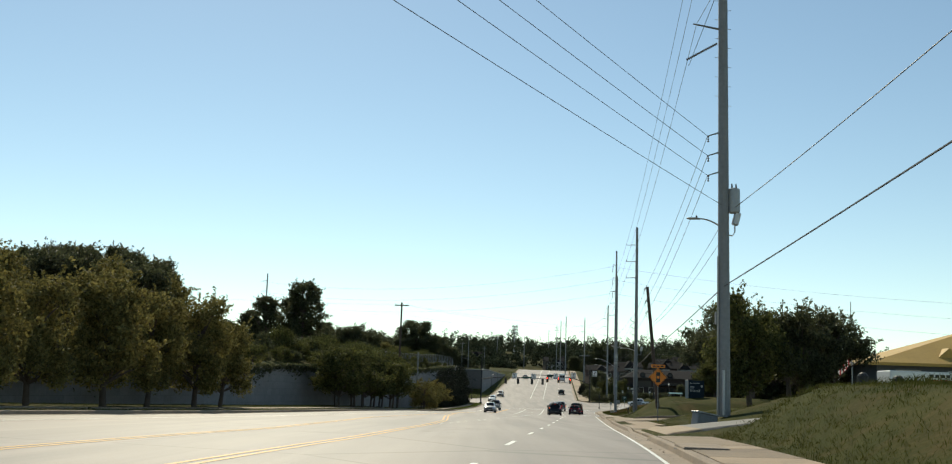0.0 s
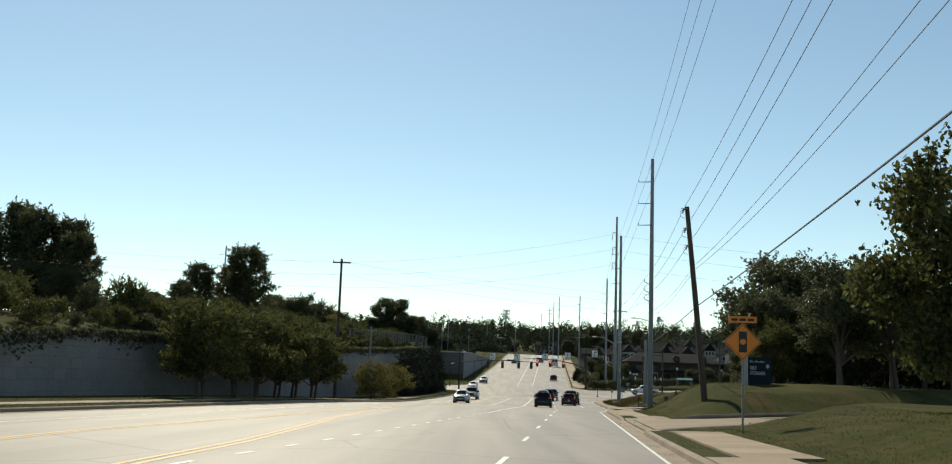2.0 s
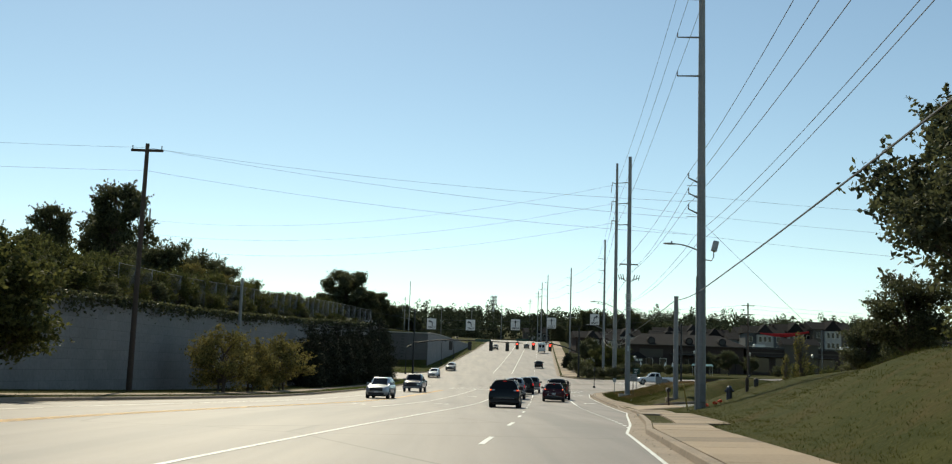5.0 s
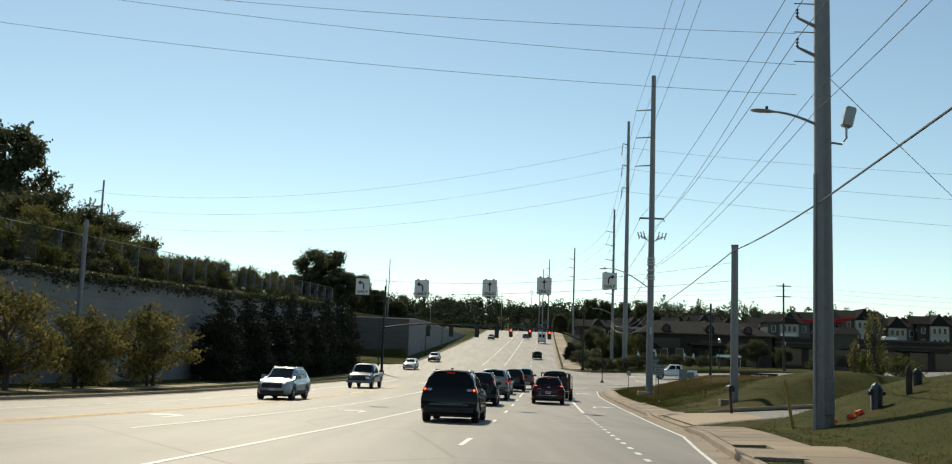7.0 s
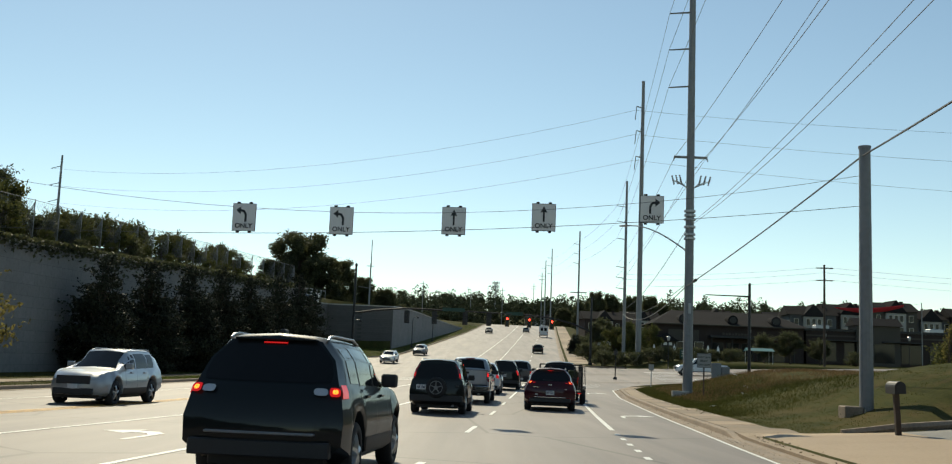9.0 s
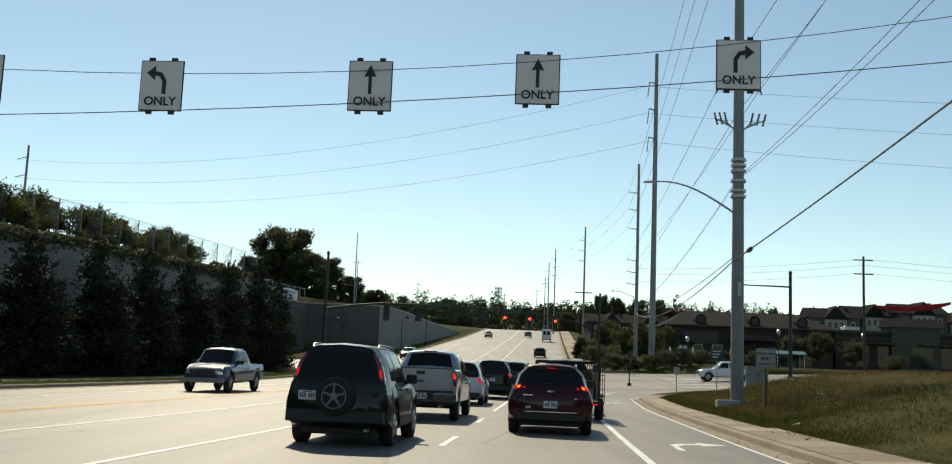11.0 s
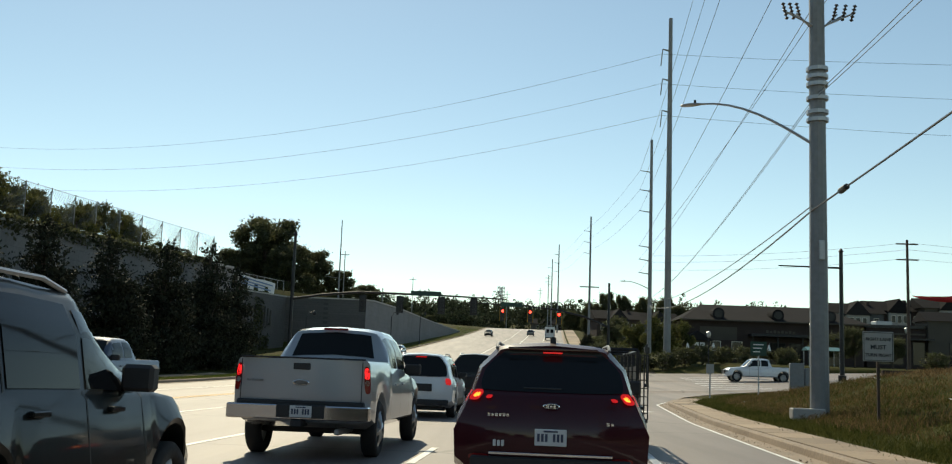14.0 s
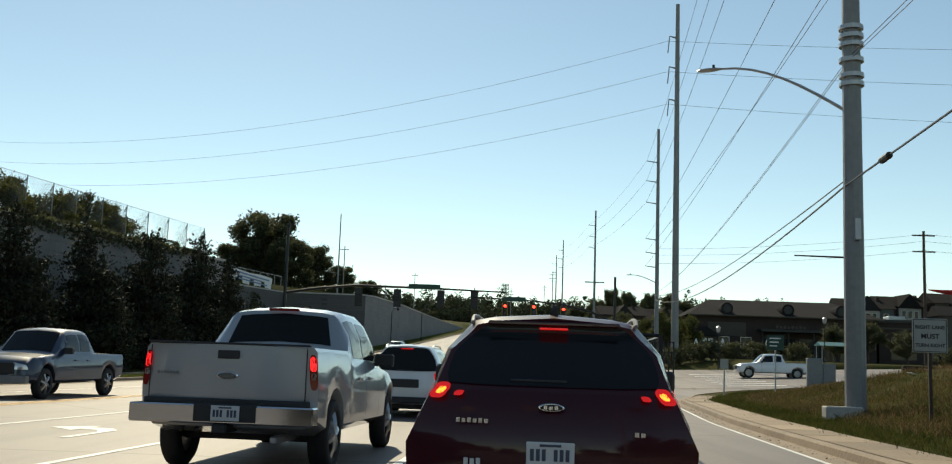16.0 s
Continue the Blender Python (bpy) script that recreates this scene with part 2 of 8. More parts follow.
M = {
    "asphalt": road_surface(),
    "grass": turf(),
    "litter": material("dry_litter", (0.16, 0.11, 0.06), 0.9, vary=0.6, grain=2, stain=0.4, bump=0, island=True, color2=(0.40, 0.31, 0.20), spec=0.1),
    "dirt": material("dirt", (0.30, 0.22, 0.14), 0.95, vary=0.3, grain=8, stain=0.5, bump=0.6),
    "concrete": material("concrete", (0.27, 0.20, 0.132), 0.85, vary=0.32, grain=14, stain=0.5, bump=0.25, per_object=True),
    "kerb": material("kerb_concrete", (0.26, 0.20, 0.145), 0.85, vary=0.42, grain=14, stain=0.7, bump=0.25),
    "gravel": material("gravel", (0.22, 0.21, 0.19), 0.9, vary=0.25, grain=25, stain=0.5, bump=0.6),
    "white_line": material("white_road_paint", (0.72, 0.72, 0.68), 0.6, vary=0.2, grain=10, stain=1.5, bump=0.2),
    "yellow_line": material("yellow_road_paint", (0.62, 0.33, 0.06), 0.6, vary=0.2, grain=10, stain=1.5, bump=0.2),
    "wall": blockwork("retaining_wall_blocks", (0.215, 0.21, 0.208), 1.2, 0.6),
    "wall_dark": blockwork("stained_wall_blocks", (0.105, 0.10, 0.095), 0.6, 0.3),
    "coping": material("coping_concrete", (0.42, 0.40, 0.37), 0.85, vary=0.2, bump=0.2),
    "steel": material("weathered_steel", (0.23, 0.235, 0.24), 0.6, 0.35, vary=0.18, grain=6, stain=0.6, bump=0.06),
    "galv": material("galvanised_steel", (0.42, 0.43, 0.44), 0.45, 0.7, vary=0.12, grain=20, stain=1, bump=0.05),
    "black_metal": material("black_metal", (0.02, 0.02, 0.021), 0.45, 0.3, vary=0.2, grain=20, bump=0.05),
    "wood": material("pole_wood", (0.065, 0.047, 0.036), 0.9, vary=0.35, grain=18, stain=1.2, bump=0.4),
    "wire": material("wire", (0.11, 0.11, 0.115), 0.6, 0.3, vary=0.1, bump=0),
    "insulator": material("insulator", (0.10, 0.08, 0.075), 0.7, spec=0.15, vary=0.2, bump=0),
    "transformer": material("transformer_grey", (0.36, 0.38, 0.39), 0.5, 0.2, vary=0.15, grain=10, bump=0.05),
    # sign white with the grey of a backlit face put into the colour
    "sign_shaded": material("sign_shaded_white", (0.34, 0.335, 0.32), 0.6, vary=0.15, grain=6, stain=0.3, bump=0.02),
    "sign_white": material("sign_white", (0.74, 0.74, 0.72), 0.45, vary=0.08, grain=6, bump=0.02),
    "sign_black": material("sign_black", (0.015, 0.015, 0.015), 0.5, vary=0.1, bump=0),
    "sign_back": material("sign_aluminium", (0.4, 0.4, 0.4), 0.4, 0.8, vary=0.1, bump=0.02),
    "orange": material("sign_orange", (0.80, 0.25, 0.02), 0.5, vary=0.08, bump=0.02),
    "green_sign": material("sign_green", (0.01, 0.05, 0.034), 0.5, vary=0.08, bump=0.02),
    "yellow_sign": material("post_yellow", (0.30, 0.23, 0.06), 0.6, vary=0.2, bump=0.05),
    "blue_sign": material("sign_teal_blue", (0.006, 0.015, 0.024), 0.7, spec=0.15, vary=0.15, bump=0.02),
    "red_cone": material("safety_orange", (0.75, 0.10, 0.04), 0.7, vary=0.2, bump=0.05),
    "signal": material("signal_housing", (0.018, 0.018, 0.017), 0.5, vary=0.1, bump=0),
    "signal_yellow": material("signal_backplate_edge", (0.45, 0.26, 0.02), 0.6, vary=0.1, bump=0),
    "lens_dark": material("signal_lens_dark", (0.03, 0.035, 0.03), 0.25, vary=0.1, bump=0),
    "red_light": glowing("signal_red", (1.0, 0.03, 0.02), 9.0),
    "tail_on": glowing("tail_lamp_lit", (1.0, 0.015, 0.02), 0.45, (0.35, 0.01, 0.01)),
    "tail_hot": glowing("tail_lamp_bulb", (1.0, 0.22, 0.03), 3.2, (0.4, 0.05, 0.02)),
    "tail_red": glowing("tail_lamp_led", (1.0, 0.02, 0.03), 1.6, (0.4, 0.02, 0.02)),
    "tail_off": material("tail_lamp_lens", (0.20, 0.006, 0.008), 0.12, vary=0.15, bump=0, coat=1.0),
    "head_lamp": material("headlamp_lens", (0.55, 0.57, 0.58), 0.06, 0.4, vary=0.1, bump=0, coat=1.0),
    "car_glass": material("car_glass", (0.010, 0.011, 0.012), 0.05, vary=0.1, bump=0, coat=0.0, spec=0.2),
    "tyre": material("tyre_rubber", (0.018, 0.018, 0.018), 0.85, vary=0.15, grain=40, bump=0.15),
    "rim": material("alloy_rim", (0.42, 0.43, 0.44), 0.3, 0.9, vary=0.1, bump=0),
    "trim": material("black_plastic", (0.022, 0.022, 0.023), 0.6, vary=0.15, grain=60, bump=0.08),
    "chrome": material("chrome", (0.62, 0.63, 0.64), 0.12, 1.0, vary=0.05, bump=0),
    "plate": material("plate_white", (0.6, 0.62, 0.63), 0.4, vary=0.1, grain=30, bump=0.02),
    "plate_ink": material("plate_ink", (0.05, 0.06, 0.10), 0.5, vary=0.1, bump=0),
    "paint_red": paint("dark_red_paint", (0.040, 0.003, 0.008), 0.0, 0.5, 0.55, 0.12),
    "paint_teal": paint("dark_teal_grey_paint", (0.006, 0.009, 0.0095), 0.0, 0.5, 0.5, 0.1),
    "paint_black": paint("black_green_paint", (0.004, 0.006, 0.0055), 0.0, 0.5, 0.5, 0.1),
    "paint_silver": paint("silver_paint", (0.34, 0.36, 0.385), 0.4),
    "paint_white": paint("white_paint", (0.70, 0.71, 0.71), 0.0),
    "paint_blue": paint("dark_blue_paint", (0.012, 0.022, 0.05), 0.0, 0.5),
    "paint_grey": paint("grey_paint", (0.10, 0.105, 0.11), 0.5),
    "paint_tan": paint("tan_paint", (0.34, 0.29, 0.20), 0.4),
    "bark": material("bark", (0.085, 0.065, 0.05), 0.95, vary=0.35, grain=16, stain=2, bump=0.6),
    "leaf": material("leaf_green", (0.07, 0.088, 0.03), 0.7, vary=0.5, grain=1.5, stain=0.4, bump=0, island=True, color2=(0.15, 0.15, 0.05), translucent=0.45, spec=0.15),
    "leaf_dark": material("leaf_dark_green", (0.06, 0.07, 0.036), 0.6, vary=0.4, grain=1.5, stain=0.4, bump=0, island=True, color2=(0.12, 0.125, 0.06), translucent=0.5, spec=0.3),
    "leaf_gold": material("leaf_olive_gold", (0.16, 0.15, 0.05), 0.75, vary=0.45, grain=1.5, stain=0.4, bump=0, island=True, color2=(0.30, 0.25, 0.085), translucent=0.36, spec=0.15),
    "leaf_holly": material("leaf_glossy_dark", (0.030, 0.034, 0.025), 0.75, vary=0.4, grain=1.5, stain=0.4, bump=0, island=True, color2=(0.052, 0.058, 0.036), translucent=0.05, spec=0.08),
    "leaf_far": material("leaf_far_woods", (0.05, 0.06, 0.035), 0.8, vary=0.4, grain=0.2, stain=0.05, bump=0, island=True, color2=(0.09, 0.10, 0.055), translucent=0.12, spec=0.05),
    "weed": material("weed_straw", (0.17, 0.12, 0.06), 0.9, vary=0.4, grain=2, stain=0.25, bump=0, island=True, color2=(0.26, 0.17, 0.085), translucent=0.4, spec=0.1),
    "blade": material("grass_blade", (0.055, 0.072, 0.016), 0.95, vary=0.35, grain=2, stain=0.25, bump=0, island=True, color2=(0.12, 0.115, 0.035), translucent=0.4, spec=0.03),
    "lush": material("lush_grass", (0.085, 0.12, 0.025), 0.9, vary=0.3, grain=2, stain=0.3, bump=0, island=True, color2=(0.17, 0.20, 0.05), translucent=0.45, spec=0.05),
    "brick": material("dark_brick", (0.052, 0.04, 0.036), 0.95, spec=0.1, vary=0.3, grain=10, stain=0.4, bump=0.3),
    "stucco": material("tan_stucco", (0.09, 0.08, 0.068), 0.95, spec=0.1, vary=0.15, grain=20, stain=0.4, bump=0.15),
    "siding": material("pale_siding", (0.33, 0.325, 0.31), 0.9, spec=0.1, vary=0.15, grain=5, stain=0.3, bump=0.1, per_object=True),
    "siding_grey": material("grey_siding", (0.11, 0.115, 0.12), 0.9, spec=0.1, vary=0.25, grain=5, stain=0.3, bump=0.1, per_object=True),
    "shingle": material("dark_shingles", (0.024, 0.023, 0.024), 1.0, spec=0.05, vary=0.3, grain=9, stain=0.4, bump=0.4, per_object=True),
    "gold_roof": material("gold_roof", (0.46, 0.29, 0.07), 0.7, vary=0.2, grain=6, stain=0.4, bump=0.3),
    "window": material("building_glass", (0.012, 0.014, 0.016), 0.12, vary=0.2, bump=0, spec=0.25),
    "cream": material("cream_trim", (0.60, 0.56, 0.48), 0.7, vary=0.1, bump=0.05),
    "canvas": material("white_canvas", (0.75, 0.75, 0.73), 0.8, vary=0.08, bump=0.1),
    "teal_canvas": material("teal_canvas", (0.04, 0.17, 0.2), 0.8, vary=0.15, bump=0.1),
    "flag_red": material("flag_red", (0.45, 0.03, 0.04), 0.8, vary=0.1, bump=0.05, translucent=0.3),
    "flag_white": material("flag_white", (0.7, 0.7, 0.7), 0.8, vary=0.08, bump=0.05, translucent=0.3),
    "flag_blue": material("flag_blue", (0.02, 0.03, 0.14), 0.8, vary=0.1, bump=0.05, translucent=0.3),
    "banner_ink": material("banner_ink", (0.16, 0.25, 0.42), 0.7, vary=0.2, bump=0.0),
    "mesh_wire": material("fence_wire", (0.17, 0.175, 0.18), 0.5, 0.6, vary=0.1, bump=0),
}

# ---- mesh helpers ----
def mesh_of(name, verts, faces, mat=None, smooth=False):
    me = bpy.data.meshes.new(name)
    me.from_pydata([tuple(v) for v in verts], [], [tuple(f) for f in faces])
    me.update()
    if mat:
        me.materials.append(mat)
    if smooth:
        me.polygons.foreach_set("use_smooth", [True] * len(me.polygons))
    return me


def thing(name, label, category, group="", kind="", at=None):
    """An Empty at the base of a thing that is built of parts."""
    ob = new(name)
    ob.empty_display_size = 0.2
    if at is not None:
        ob.matrix_basis = at
    return tagged(ob, label, category, group, kind)


def part(name, bm, mat, parent=None, label="", smooth=False, at=None):
    """Links a bmesh or mesh as one object under its thing."""
    if isinstance(bm, bmesh.types.BMesh):
        me = bpy.data.meshes.new(name)
        bm.normal_update()
        bm.to_mesh(me)
        bm.free()
        me.materials.append(mat)
        if smooth:
            me.polygons.foreach_set("use_smooth", [True] * len(me.polygons))
    else:
        me = bm
    ob = new(name, me)
    if parent is not None:
        ob.parent = parent
    if at is not None:
        ob.matrix_basis = at
    return tagged(ob, label)


def box(bm, x0, x1, y0, y1, z0, z1, bevel=0.0, m=None):
    r = bmesh.ops.create_cube(bm, size=1.0)
    vs = r["verts"]
    for v in vs:
        v.co = Vector(((x0 + x1) / 2 + v.co.x * (x1 - x0), (y0 + y1) / 2 + v.co.y * (y1 - y0), (z0 + z1) / 2 + v.co.z * (z1 - z0)))
    if bevel:
        es = list({e for v in vs for e in v.link_edges})
        bmesh.ops.bevel(bm, geom=es, offset=bevel, segments=1, affect="EDGES")
    if m is not None:
        bmesh.ops.transform(bm, matrix=m, verts=vs if not bevel else bm.verts)
    return bm


def new_box(x0, x1, y0, y1, z0, z1, bevel=0.0):
    return box(bmesh.new(), x0, x1, y0, y1, z0, z1, bevel)


def tube(points, radii, sides=8, bm=None, cap=True):
    """A tapering tube along points."""
    bm = bm or bmesh.new()
    pts = [Vector(p) for p in points]
    if not isinstance(radii, (list, tuple)):
        radii = [radii] * len(pts)
    rings = []
    for i, p in enumerate(pts):
        d = (pts[min(i + 1, len(pts) - 1)] - pts[max(i - 1, 0)]).normalized()
        a = d.orthogonal().normalized() if abs(d.z) > 0.9 else d.cross(Vector((0, 0, 1))).normalized()
        b = d.cross(a)
        rings.append([bm.verts.new(p + (a * math.cos(k * math.tau / sides) + b * math.sin(k * math.tau / sides)) * radii[i]) for k in range(sides)])
    for r, s in zip(rings, rings[1:]):
        for k in range(sides):
            bm.faces.new((r[k], r[(k + 1) % sides], s[(k + 1) % sides], s[k]))
    if cap:
        bm.faces.new(rings[0][::-1])
        bm.faces.new(rings[-1])
    return bm


def smoothstep(a, b, x):
    t = np.clip((x - a) / (b - a), 0, 1)
    return t * t * (3 - 2 * t)


# ---- the lie of the land ----
PY = [-300, -60, -6, 12, 30, 48, 65, 102, 115, 130, 149, 162, 175, 190, 215, 235, 255, 280, 320, 400, 450, 480, 500, 525, 560, 640, 800, 1100, 1600, 4500]
PZ = [-1, -1.9, -2.0, -1.97, -2.2, -2.5, -2.7, -3.1, -3.28, -3.62, -4.0, -4.18, -4.24, -4.27, -4.27, -4.0, -3.3, -2.1, 0, 4.5, 7.7, 9.7, 10.5, 10.9, 11.0, 11.5, 22, 42, 50, 50]


def road_z(y):
    k = np.array([-9, -6, -3, 0, 3, 6, 9])
    return float(np.interp(y + k, PY, PZ).mean())


def ref(y):
    return 0.094 * y if y < 115 else 10.81 + 0.07 * (y - 115)


def right_kerb(y):
    return float(np.interp(y, [108, 131, 138, 160, 190, 207, 215, 220, 224, 226.5, 228, 257, 259, 262, 266, 272, 600], [3.95, 5.7, 6.3, 6.7, 6.7, 7.4, 9, 11.6, 16, 26, 62, 62, 26, 12, 7, 4.4, 4.4]))


def left_kerb(y):
    return float(np.interp(y, [226, 240, 243, 245.5, 247, 263, 264.5, 267, 271, 276, 600], [-18.2, -18.5, -20.6, -25.4, -90, -90, -26.6, -22, -20, -19.4, -19.4]))


def wall_top(y):
    return float(np.interp(y, [20, 60, 88, 110, 140, 165, 185, 200, 210, 223, 246], [-1.2, -0.3, 0.7, 1.2, 1.7, 2.1, 2.75, 3.2, 3.6, 4.0, 4.8]))


def wall2_top(y):
    return float(np.interp(y, [262, 290, 297, 321, 354, 400, 424, 467], [5.0, 5.2, 5.55, 5.9, 5.9, 6.1, 6.35, 8.9]))


DRIVES = [(33.0, 3.2, 0.15), (75.5, 5.5, 0.45), (149.5, 4.0, 0.55)]


def drive_at(y, s):
    best = 0.0
    for centre, half, skew in DRIVES:
        d = abs(y - centre - skew * max(0.0, s)) - half - 2.2 * max(0.0, 1 - s / 4)
        best = max(best, 1 - smoothstep(0.0, 2.6, d))
    return best


def ground_z(y, v):
    """Height of the land at y, v metres to the right of the road's reference line."""
    z = road_z(y)
    r, l = right_kerb(y), left_kerb(y)
    if l <= v <= r:
        z -= 0.14
        z += 0.045 * max(0.0, v - 8) + 0.02 * max(0.0, -v - 22)
        return z
    if v > r:
        s = v - r
        if y < 245:
            amp = float(np.interp(y, [-60, 10, 30, 44, 52, 68, 86, 95, 125, 150, 165, 180, 200, 215, 226], [1.5, 1.5, 1.7, 1.7, 1.15, 1.1, 1.5, 2.2, 2.4, 2.1, 2.3, 1.8, 1.75, 1.1, 0.5]))
            berm = 0.13 + amp * float(smoothstep(1.95, float(np.interp(y, [24, 38, 44, 52, 86, 94, 104, 120], [5.0, 9.5, 8.5, 8.5, 8.5, 6.0, 7.0, 10.5])), s)) + 0.10 * math.sin(y * 0.21 + s * 0.5) * float(smoothstep(2.5, 8, s))
            w = drive_at(y, s)
            flat = 0.07 + min(float(np.interp(y, [45, 62, 100, 130], [0.13, 0.045, 0.045, 0.06])) * s, 2.2)
            berm = berm * (1 - w) + flat * w
            if s < 0.3:
                berm = 0.13 * (1 - min(1.0, 2 * w)) - 0.01
            far = float(np.interp(y, [0, 90, 120, 150, 175, 200, 245], [-0.2, -0.3, -0.8, -2.2, -2.8, -2.8, -2.7]))
            k = float(smoothstep(16, 40, s))
            edge = z + berm + 0.045 * max(0.0, r - 8) * (1 if y > 215 else 0)
            return edge * (1 - k) + far * k
        base = float(np.interp(y, [258, 290, 350, 420, 560, 700, 1100, 1600], [-1.6, -1.1, 0.4, 3, 8, 14, 44, 52]))
        k = float(smoothstep(5, 14, s))
        return (z + 0.14) * (1 - k) + base * k
    s = l - v
    if y < 250:
        if v > -25.58:
            return z + 0.13 + 0.02 * s
        top = wall_top(y)
        return top - 0.15 + min(1.35, 0.30 * (-25.5 - v)) + min(3.0, 0.03 * max(0.0, -36 - v)) + min(4.0, 0.02 * max(0.0, -60 - v))
    if y < 470:
        if v > (-33.0 if y < 292 else -22.64):
            return z + 0.13 + 0.02 * s
        return max(wall2_top(y) - 0.2, z + 0.3) + min(5.0, 0.1 * (-22.6 - v))
    return z + 0.13 + 0.04 * min(s, 60)


def gx(y, v):
    return ref(y) + v


def on_ground(x, y):
    return ground_z(y, x - ref(y))


def grid_mesh(name, ys, cols, zf, mat):
    """A sheet in road coordinates; cols(y) gives the v values of a row."""
    verts, faces, n = [], [], None
    for y in ys:
        row = cols(y)
        n = len(row)
        verts += [(gx(y, v), y, zf(y, v)) for v in row]
    for i in range(len(ys) - 1):
        for j in range(n - 1):
            a = i * n + j
            faces.append((a, a + 1, a + n + 1, a + n))
    return mesh_of(name, verts, faces, mat, True)


LEFT = [-1800, -900, -500, -320, -220, -150, -110, -85, -70, -60, -52, -46, -41, -37, -35, -33.1, -32.95, -31.5, -29.5, -28, -27.08]
RIGHT = [0.17, 0.6, 1.2, 2.0, 2.6, 3.3, 4.2, 5.2, 6.3, 7.6, 9, 10.5, 12.5, 15, 18, 22, 27, 33, 41, 52, 66, 85, 110, 145, 190, 260, 380, 560, 900, 1800]


def ground_cols(y):
    l, r = left_kerb(y), right_kerb(y)
    row = [v if v < l - 1 else l - 1 - 0.001 * (i + 1) for i, v in enumerate(LEFT)] if l < -26 else list(LEFT)
    if l < -26:
        row = sorted(min(v, l - 0.3 - 0.01 * (len(LEFT) - i)) for i, v in enumerate(LEFT))
        mid = [l - 0.25, l - 0.24, l - 0.23, l - 0.22, l - 0.2, l - 0.17]
    elif y < 250:
        mid = [-25.66, -25.55, -24, -22, -20 if l > -19.8 else l - 0.3, l - 0.17]
    else:
        mid = [-25, -22.7, -22.6, -21.2, l - 0.4, l - 0.17]
    return row + sorted(mid) + list(np.linspace(l, r, 9)) + [r + s for s in RIGHT]


ROWS = list(np.arange(-160, -20, 10.0)) + list(np.arange(-20, 210, 1.6)) + list(np.arange(210, 274, 0.8)) + list(np.arange(275, 520, 4.0)) + list(np.arange(525, 1000, 25.0)) + [1050, 1150, 1300, 1600, 2200, 3200, 4500]
ground = tagged(new("ground", grid_mesh("ground", ROWS, ground_cols, ground_z, M["grass"])), "grassy ground with dry patches, berms and distant hills", "ground", kind="structure")


def street_z(y, v):
    return road_z(y) + 0.045 * max(0.0, v - 8) + 0.02 * max(0.0, -v - 22)


road = tagged(new("road", grid_mesh("road", [y for y in ROWS if y < 700], lambda y: list(np.linspace(left_kerb(y), right_kerb(y), 15)), street_z, M["asphalt"])),
              "wide pale worn asphalt road dipping to an intersection and climbing a hill", "road", kind="structure")


def strip(name, y0, y1, v0, v1, mat, parent, lift=0.006, step=3.0):
    """Paint on the road between y0 and y1; v0 and v1 are functions of y."""
    ys = list(np.linspace(y0, y1, max(2, int((y1 - y0) / step) + 1)))
    return part(name, grid_mesh(name, ys, lambda y: [v0(y), v1(y)], lambda y, v: street_z(y, v) + lift, mat), mat, parent)


def line_at(y0, y1, v, mat="white_line", width=0.12, name="lane_line"):
    f = v if callable(v) else (lambda y: v)
    return strip(name, y0, y1, lambda y: f(y) - width / 2, lambda y: f(y) + width / 2, M[mat], road)


# right edge line, lane dashes, turn lanes
line_at(-60, 222, lambda y: right_kerb(y) - 0.47, width=0.13, name="edge_line")
for y in [-41, -31, -21, -11, -0.5, 9.7, 19.9, 30.1, 40.3, 50.5, 60.6, 71, 81.7, 92.4, 102.5, 112.2, 121.8, 131.5, 144.3, 155.8, 166.1, 175.3]:
    line_at(y - 1.5, y + 1.5, 0.15, name="lane_dash")
line_at(182, 214, 0.15)
line_at(92, 214, -3.6)
line_at(132, 214, -7.4)
for k in range(17):
    y = 44 + k * 3.0
    line_at(y, y + 0.9, lambda t: float(np.interp(t, [44, 92], [-4.9, -3.75])), name="lane_dash")
for k in range(24):
    y = 112 + k * 1.9
    line_at(y, y + 0.65, 3.75, name="lane_dash")
line_at(158, 213, 3.75, width=0.14)
for off in (-0.13, 0.13):
    line_at(-60, 205, lambda y: off + float(np.interp(y, [20, 40, 55, 75, 100], [-3.75, -4.9, -6.1, -8.6, -10.8])), "yellow_line", 0.11, "yellow_line")
    line_at(-60, 205, lambda y: off + float(np.interp(y, [25, 56, 90], [-7.4, -10.8, -11.0])), "yellow_line", 0.11, "yellow_line")
line_at(-60, 226, -14.6, width=0.11)
line_at(275, 520, -4.6)
line_at(275, 520, -8.1)
for k in range(18):
    line_at(276 + k * 12, 279 + k * 12, -0.4, name="lane_dash")
strip("stop_line", 214.6, 215.2, lambda y: -11, lambda y: 6.2, M["white_line"], road)
strip("crosswalk_line", 218.0, 218.3, lambda y: -11, lambda y: 6.5, M["white_line"], road)
strip("crosswalk_line", 221.0, 221.3, lambda y: -11, lambda y: 8, M["white_line"], road)
for k in range(7):
    strip("crosswalk_line", 232 + k * 3.4, 232.5 + k * 3.4, lambda y: 13.5, lambda y: 17.5, M["white_line"], road)


